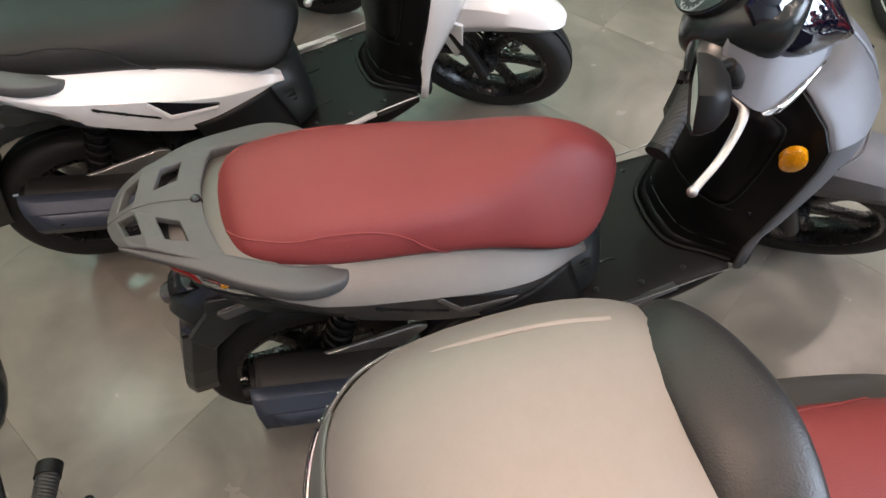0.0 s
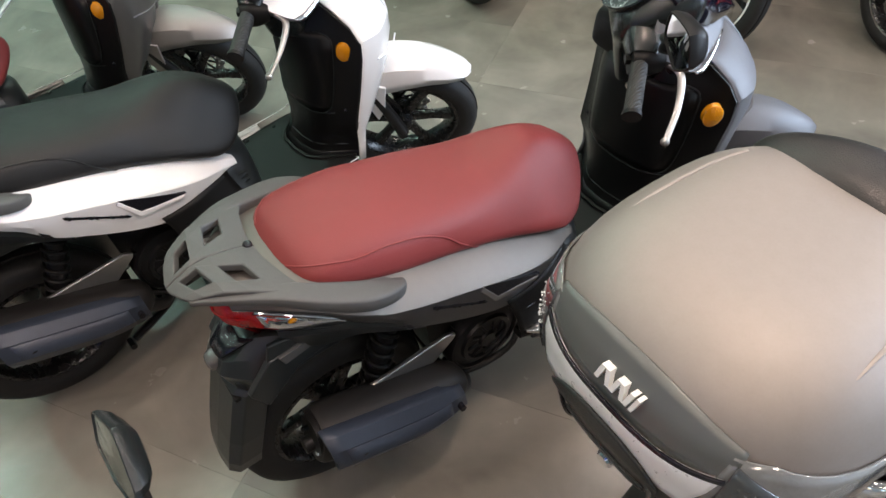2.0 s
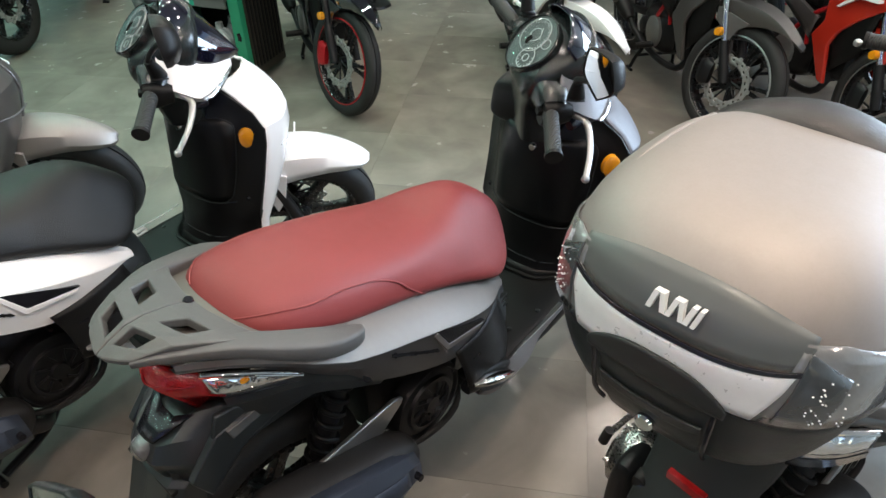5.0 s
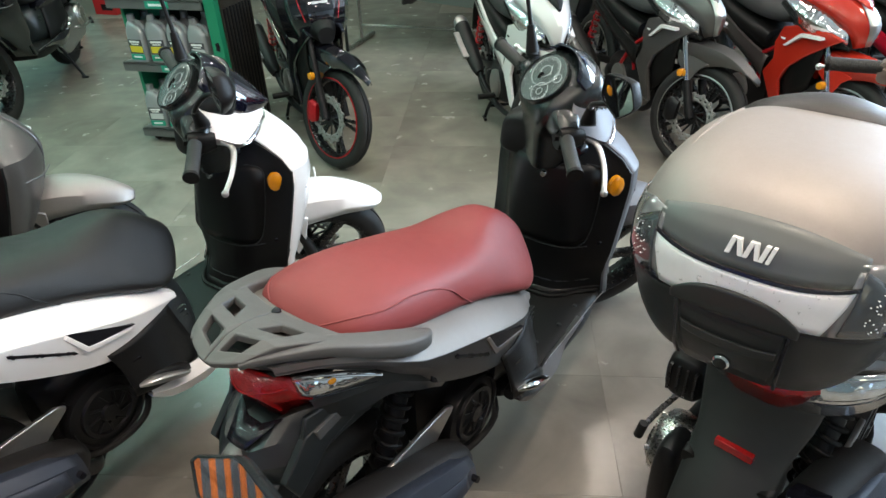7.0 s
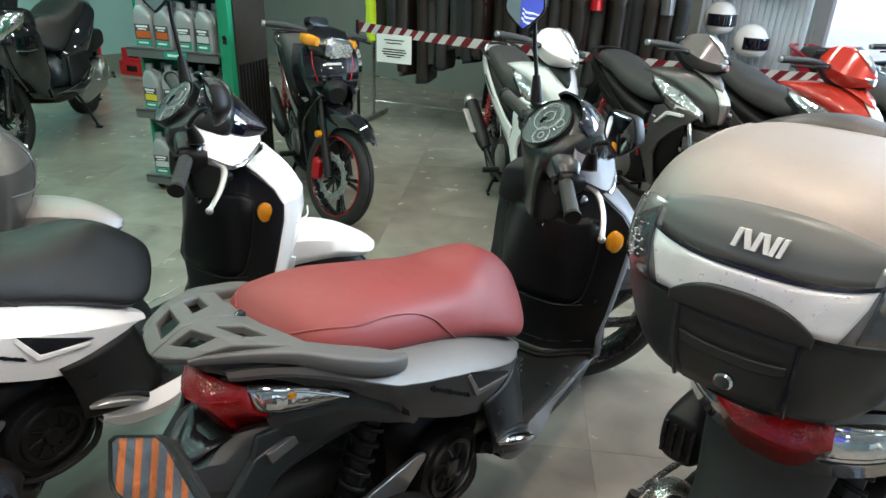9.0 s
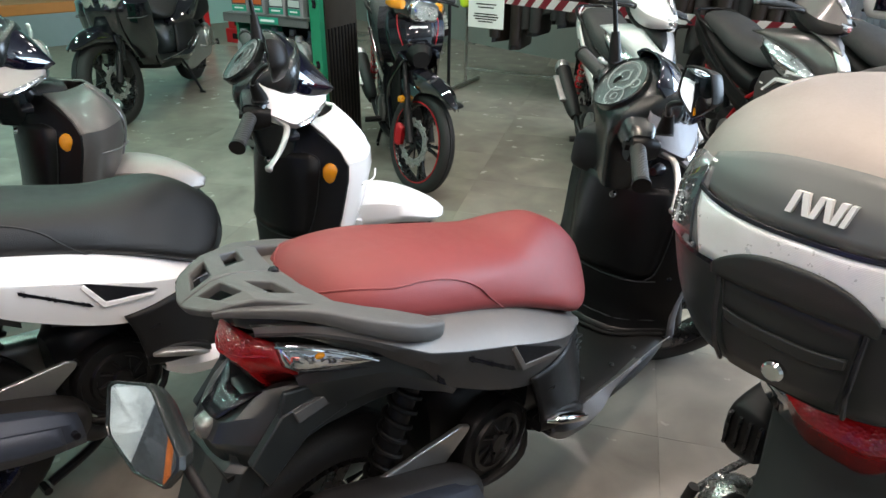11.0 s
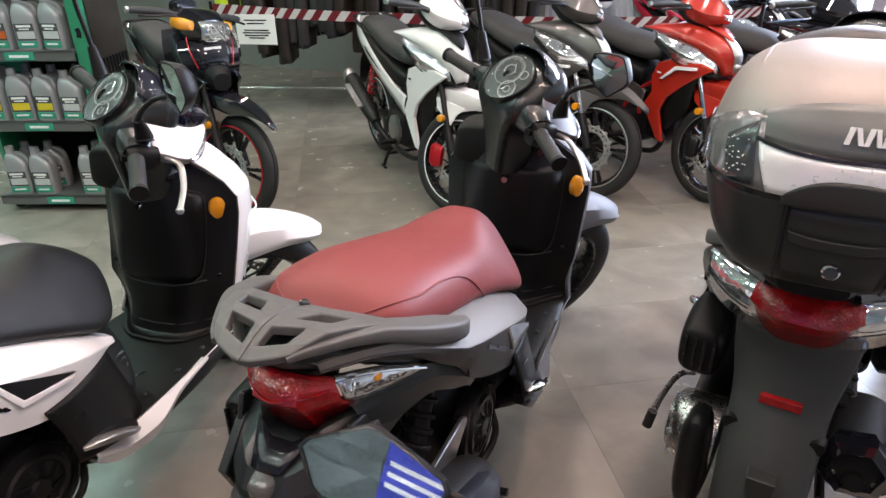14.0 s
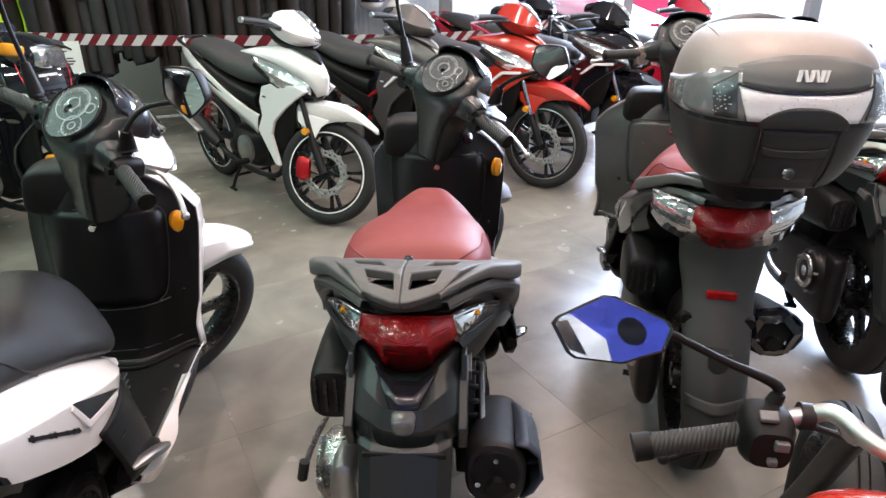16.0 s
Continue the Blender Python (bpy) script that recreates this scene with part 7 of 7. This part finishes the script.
# ---------------------------------------------------------------- red cartons by the far wall
CARTON = material("red_carton", (0.50, 0.015, 0.02), 0.5, var=0.08)
for x, y, s in ((-7.05, 2.42, (0.12, 0.10, 0.52)), (-6.90, 2.85, (0.3, 0.3, 0.16)), (-6.88, 2.87, (0.28, 0.28, 0.14))):
    z = s[2] / 2 if s[2] > 0.3 or x == -6.90 else 0.162 + s[2] / 2
    c = thing("carton", "red and dark printed cardboard carton on the floor", "box", "cartons", pose(x, y, 0, 0, 0, 20))
    put("box", Geo().box((0, 0, z), s), CARTON, c, smooth=False, bevel=0.004)
    put("print", Geo().box((0.03, -s[1] / 2 - 0.002, z), (s[0] * 0.5, 0.003, s[2] * 0.4)), DARKLETTER, c, smooth=False)

# ---------------------------------------------------------------- red naked motorcycle behind
def naked_motorcycle(at):
    root = thing("motorcycle", "red naked motorcycle with a silver handlebar and pentagonal mirrors", "motorcycle", at=at)
    S = Matrix.Translation((0.0, 0.0, -0.028)) @ Matrix.Rotation(radians(14), 4, "Z")
    bar = put("handlebar", Geo().tube([(-0.215, 0.015, 0.835), (-0.165, 0.02, 0.850), (-0.135, 0.005, 0.868), (-0.09, -0.045, 0.855), (0, -0.055, 0.845), (0.09, -0.045, 0.855), (0.135, 0.005, 0.868), (0.165, 0.02, 0.850), (0.215, 0.015, 0.835)], 0.0125, N=14, n=5).xf(S), ALLOY, root, "silver aluminium handlebar")
    for sx in (-1, 1):
        gr = put("grip", Geo().tube([(sx * 0.24, 0.012, 0.818), (sx * 0.25, 0.010, 0.815), (sx * 0.365, -0.005, 0.790)], [0.0195, 0.0165, 0.0175], N=18, n=3).xf(S), GRIP, root, "ribbed rubber grip")
        put("bar_end", Geo().tube([(sx * 0.362, -0.005, 0.791), (sx * 0.385, -0.008, 0.786)], 0.020, N=16, n=1).xf(S), PLASTIC, gr)
        sw = put("switch_block", Geo().body([(-0.028, 0.795, 0.850, 0.026, 0, 3.4, sx * 0.215), (-0.005, 0.785, 0.862, 0.034, 0, 3.4, sx * 0.215), (0.03, 0.79, 0.862, 0.033, 0, 3.4, sx * 0.215), (0.05, 0.80, 0.85, 0.024, 0, 3, sx * 0.215)], N=20).xf(S), PLASTIC, root)
        put("button", Geo().box((sx * 0.222, -0.012, 0.866), (0.024, 0.016, 0.008), Matrix.Rotation(radians(20), 3, "X")).xf(S), DARKGREY, sw, bevel=0.002)
        put("button", Geo().box((sx * 0.205, -0.031, 0.835), (0.018, 0.010, 0.014)).xf(S), DARKGREY, sw, bevel=0.002)
        put("button", Geo().box((sx * 0.212, -0.031, 0.808), (0.012, 0.010, 0.010)).xf(S), DARKGREY, sw, bevel=0.002)
        put("lever", Geo().tube([(sx * 0.185, 0.045, 0.800), (sx * 0.23, 0.058, 0.770), (sx * 0.33, 0.035, 0.735)], [0.008, 0.007, 0.006], N=10, n=4).ellipsoid((sx * 0.332, 0.035, 0.735), (0.009, 0.009, 0.009), 10, 8).xf(S), ENGINE, root)
        put("clamp", Geo().lathe([(0.0125, -0.008), (0.019, -0.008), (0.019, 0.008), (0.0125, 0.008)], (sx * 0.165, 0.019, 0.850), N=14, closed=True).xf(S), ENGINE, bar)
        put("cable", Geo().tube([(sx * 0.18, 0.045, 0.825), (sx * 0.12, 0.06, 0.800), (sx * 0.05, 0.03, 0.790), (sx * 0.02, 0.02, 0.70)], 0.005, N=8, n=5).xf(S), ENGINE, bar)
    # mirrors: flat pentagon heads on stems
    Q = at.inverted()
    for sx, c, n in ((-1, Q @ Vector((0.338, -0.717, 0.943)), Q.to_3x3() @ Vector((0.11, -0.85, 0.44))), (1, Vector((0.405, 0.068, 0.925)), Vector((-0.3, -0.9, 0.2)))):
        m = Matrix.Translation(c) @ n.normalized().to_track_quat("Z", "Y").to_matrix().to_4x4()
        out = [(-0.088, 0.014), (-0.080, 0.024), (-0.012, 0.052), (0.004, 0.050), (0.080, 0.012), (0.086, 0.0), (0.072, -0.030), (0.010, -0.046), (-0.058, -0.036), (-0.068, -0.028)]
        if sx > 0:
            out = [(-x, y) for x, y in out[::-1]]
        out = [(x * 0.92, y * 0.92) for x, y in out]
        rows = [[(x * f, y * f, h) for x, y in out] for f, h in ((0.25, -0.036), (0.62, -0.030), (0.88, -0.018), (1.0, -0.004), (1.0, 0.003), (0.95, 0.004), (0.94, 0.0015))]
        mir = put("mirror", Geo().grid(rows, True, True).xf(m), COWLBLACK, root, sharp=25)
        put("mirror_glass", Geo().grid([[(x * f, y * f, 0.002) for x, y in out] for f in (0.94, 0.02)], True, True).xf(m), MIRROR, mir, "flat silvered glass", sharp=25)
        b, e = S @ Vector((sx * 0.205, 0.03, 0.855)), m @ Vector((sx * -0.075, -0.006, -0.012))
        put("mirror_stem", Geo().tube([b, b + Vector((0, 0.004, 0.030)), b * 0.55 + e * 0.45 + Vector((0, 0.006, 0.014)), b * 0.2 + e * 0.8 + Vector((0, 0.003, 0.006)), e, m @ Vector((0, 0, -0.02))], [0.012, 0.008, 0.0058, 0.0055, 0.0055, 0.0055], N=12, n=5), PLASTIC, mir)
    inst = put("instrument", Geo().body([(0.06, 0.80, 0.87, 0.050, 0, 3.4), (0.085, 0.79, 0.885, 0.062, 0, 3.6), (0.13, 0.80, 0.875, 0.058, 0, 3.4)], N=22), PLASTIC, root)
    put("instrument_screen", Geo().box((0, 0.098, 0.888), (0.085, 0.05, 0.004)), DIAL, inst, bevel=0.001)
    put("tank", Geo().body([(-0.58, 0.68, 0.76, 0.07, 0, 2.6), (-0.50, 0.64, 0.84, 0.13, 0, 2.8), (-0.34, 0.62, 0.885, 0.175, 0, 3.0), (-0.22, 0.62, 0.870, 0.185, 0, 3.2), (-0.15, 0.64, 0.838, 0.175, 0, 3.2), (-0.115, 0.66, 0.80, 0.12, 0, 2.8)], N=32), REDPAINT, root, "red fuel tank", sharp=75)
    put("fuel_cap", Geo().lathe([(0.0, 0.898), (0.03, 0.896), (0.034, 0.87)], (0, -0.30, 0), axis="z", N=20), CHROME, root)
    put("seat", Geo().body([(-1.12, 0.74, 0.80, 0.07, 0, 2.6), (-1.0, 0.70, 0.79, 0.11, 0, 2.8), (-0.78, 0.66, 0.75, 0.125, 0, 2.8), (-0.56, 0.66, 0.74, 0.09, 0, 2.6)], N=24), BLACKSEAT, root)
    put("frame", Geo().tube([(0.0, 0.02, 0.76), (0, -0.15, 0.62), (0, -0.5, 0.58), (0, -1.05, 0.68)], 0.03, N=12, n=4).tube([(0.0, 0.05, 0.72), (0, -0.04, 0.42), (0, -0.3, 0.26), (0, -0.6, 0.30), (0, -0.62, 0.55)], 0.024, N=12, n=4), ENGINE, root)
    put("engine", Geo().body([(-0.62, 0.24, 0.42, 0.10, 0, 3), (-0.5, 0.20, 0.50, 0.14, 0, 3.2), (-0.25, 0.20, 0.55, 0.13, 0, 3.2), (-0.10, 0.28, 0.48, 0.08, 0, 3)], N=24), ENGINE, root)
    for sx in (-1, 1):
        put("fork_leg", Geo().tube([(sx * 0.09, 0.03, 0.78), (sx * 0.09, 0.20, 0.52), (sx * 0.09, 0.36, 0.29)], [0.02, 0.022, 0.026], N=12, n=2), ENGINE, root)
    wheel("front_wheel", root, (0, 0.36, 0.29), 0.28, 0.10, 0.20, Matrix(), (WHEELBLACK, RUBBER), spokes=5, disc_r=0.13)
    wheel("rear_wheel", root, (0, -1.02, 0.29), 0.28, 0.13, 0.20, Matrix(), (WHEELBLACK, RUBBER), spokes=5, disc_r=0.11)
    put("swing_arm", Geo().tube([(0.11, -0.58, 0.34), (0.11, -1.02, 0.29)], 0.022, N=10, n=1).tube([(-0.11, -0.58, 0.34), (-0.11, -1.02, 0.29)], 0.022, N=10, n=1), ENGINE, root)
    return root


naked_motorcycle(pose(0.768, -0.755, 0, 0, 0, -20))

# ---------------------------------------------------------------- made-up boards, added only for the mirrors to show
BANNERBLUE = material("blue_banner", (0.03, 0.05, 0.42), 0.5, var=0.08)
ORANGE = material("orange_board_stripe", (0.75, 0.17, 0.02), 0.5, var=0.06)
# made-up banner, out of view, that supplies the mirror's blue and white reflection
banner = thing("wall_banner", "made-up blue and white banner for the mirror reflection", "banner", at=pose(1.9, -3.98, 2.3))
for x, w, low, mat_, part_name in ((-1.70, 0.86, -1.55, BANNERBLUE, "cloth"), (-0.945, 0.65, -0.75, DARKLETTER, "dark_field"), (0.185, 1.61, -0.75, BANNERBLUE, "cloth")):
    put(part_name, Geo().box((x, 0, (0.75 + low) / 2), (w, 0.02, 0.75 - low)), mat_, banner, smooth=False)
for k in range(3):
    put("white_line", Geo().prism([(-2.10, -0.92 - 0.06 * k), (-1.30, -1.08 - 0.06 * k), (-1.30, -1.105 - 0.06 * k), (-2.10, -0.945 - 0.06 * k)], 0.011, 0.016, "y"), PAPER, banner, smooth=False)
for out in (((-0.64, 0.75), (-0.46, 0.75), (-0.43, 0.22), (-0.26, 0.16), (-0.04, -0.02), (-0.02, -0.30), (0.10, -0.75), (-0.62, -0.75), (-0.58, -0.20), (-0.68, 0.02)), ((0.44, 0.30), (0.99, 0.45), (0.99, -0.50), (0.50, -0.40)), ((-2.00, 0.10), (-1.72, 0.10), (-1.74, -0.20), (-1.94, -0.26))):
    put("white_field", Geo().prism(out, 0.011, 0.016, "y"), PAPER, banner, smooth=False)
for out in (((-0.44, 0.10), (-0.30, 0.12), (-0.20, -0.14), (-0.32, -0.10)), ((-0.64, -0.02), (-0.52, 0.06), (-0.50, -0.06), (-0.60, -0.14)), ((-0.40, -0.40), (-0.20, -0.34), (-0.24, -0.40), (-0.38, -0.46))):
    put("dark_patch", Geo().prism(out, 0.016, 0.021, "y"), DARKLETTER, banner, smooth=False)
for x, z in ((0.17, 0.05), (-1.46, -0.36)):
    put("round_mark", Geo().lathe([(0.0, 0.026), (0.10, 0.024), (0.11, 0.010)], (x, 0, z), axis="y", N=24), DARKLETTER, banner)
put("pink_field", Geo().prism([(0.02, -0.36), (0.40, -0.22), (0.50, -0.40), (0.10, -0.62)], 0.011, 0.017, "y"), material("pink_banner_field", (0.42, 0.16, 0.26), 0.5, var=0.08), banner, smooth=False)
# made-up board in place of striped clothing reflected in the mirror
board = thing("striped_board", "made-up board with orange slanted stripes, in place of reflected clothing", "board", at=pose(-1.25, -3.05, 0, 0, 0, -34))
put("panel", Geo().box((0.145, 0, 0.575), (1.73, 0.03, 0.85)), PAPER, board, smooth=False)
put("dark_field", Geo().prism([(-0.50, 0.985), (0.99, 0.985), (0.99, 0.165), (-0.26, 0.165)], 0.016, 0.020, "y"), DARKGREY, board, smooth=False)
for k in range(12):
    x = -0.47 + 0.085 * k
    put("stripe", Geo().prism([(x, 0.88), (x + 0.036, 0.88), (x + 0.036 + 0.36, 0.30), (x + 0.36, 0.30)], 0.021, 0.026, "y"), ORANGE, board, smooth=False)
for sx in (-0.3, 0.85):
    put("foot", Geo().box((sx, 0, 0.075), (0.05, 0.36, 0.15)), ENGINE, board, smooth=False, bevel=0.004)

# low bench by the side wall
bench = thing("low_bench", "low blue-grey bench with an orange padded top", "bench", at=pose(-8.2, 1.05, 0))
put("body", Geo().box((0, 0, 0.18), (0.55, 1.7, 0.36)), material("blue_grey_bench_board", (0.20, 0.25, 0.26), 0.5, var=0.08), bench, smooth=False, bevel=0.004)
put("orange_top", Geo().box((0, 0, 0.42), (0.57, 1.72, 0.12)), material("orange_bench_vinyl", (0.45, 0.16, 0.03), 0.5, var=0.08), bench, smooth=False, bevel=0.012)

# ---------------------------------------------------------------- floor tiles
TA = radians(33.5)
tn, td = Vector((math.cos(TA), math.sin(TA), 0)), Vector((math.sin(TA), -math.cos(TA), 0))
TW, TD, GAP = 1.004, 0.4925, 0.0005
tile_mesh = bpy.data.meshes.new("floor_tile")
_g = Geo()
_hx, _hy, _b = TW / 2 - GAP / 2, TD / 2 - GAP / 2, 0.0004
_g.v = [(-_hx, -_hy, -0.0045), (_hx, -_hy, -0.0045), (_hx, _hy, -0.0045), (-_hx, _hy, -0.0045), (-_hx, -_hy, -_b), (_hx, -_hy, -_b), (_hx, _hy, -_b), (-_hx, _hy, -_b),
        (-_hx + _b, -_hy + _b, 0), (_hx - _b, -_hy + _b, 0), (_hx - _b, _hy - _b, 0), (-_hx + _b, _hy - _b, 0)]
_g.f = [(8, 9, 10, 11), (4, 5, 9, 8), (5, 6, 10, 9), (6, 7, 11, 10), (7, 4, 8, 11), (0, 1, 5, 4), (1, 2, 6, 5), (2, 3, 7, 6), (3, 0, 4, 7)]
tile_mesh.from_pydata(_g.v, [], _g.f)
tile_mesh.materials.append(TILE)
for i in range(-14, 14):
    for j in range(-26, 28):
        c = tn * (0.574 + TW * (i + 0.5)) + td * (-0.435 + TD * (j + 0.5))
        if -6.4 < c.x < 4.6 and -3.6 < c.y < 5.0:
            o = new("tile", tile_mesh)
            o.parent = floor
            o.matrix_world = Matrix.Translation((c.x, c.y, 0)) @ Matrix.Rotation(TA, 4, "Z")
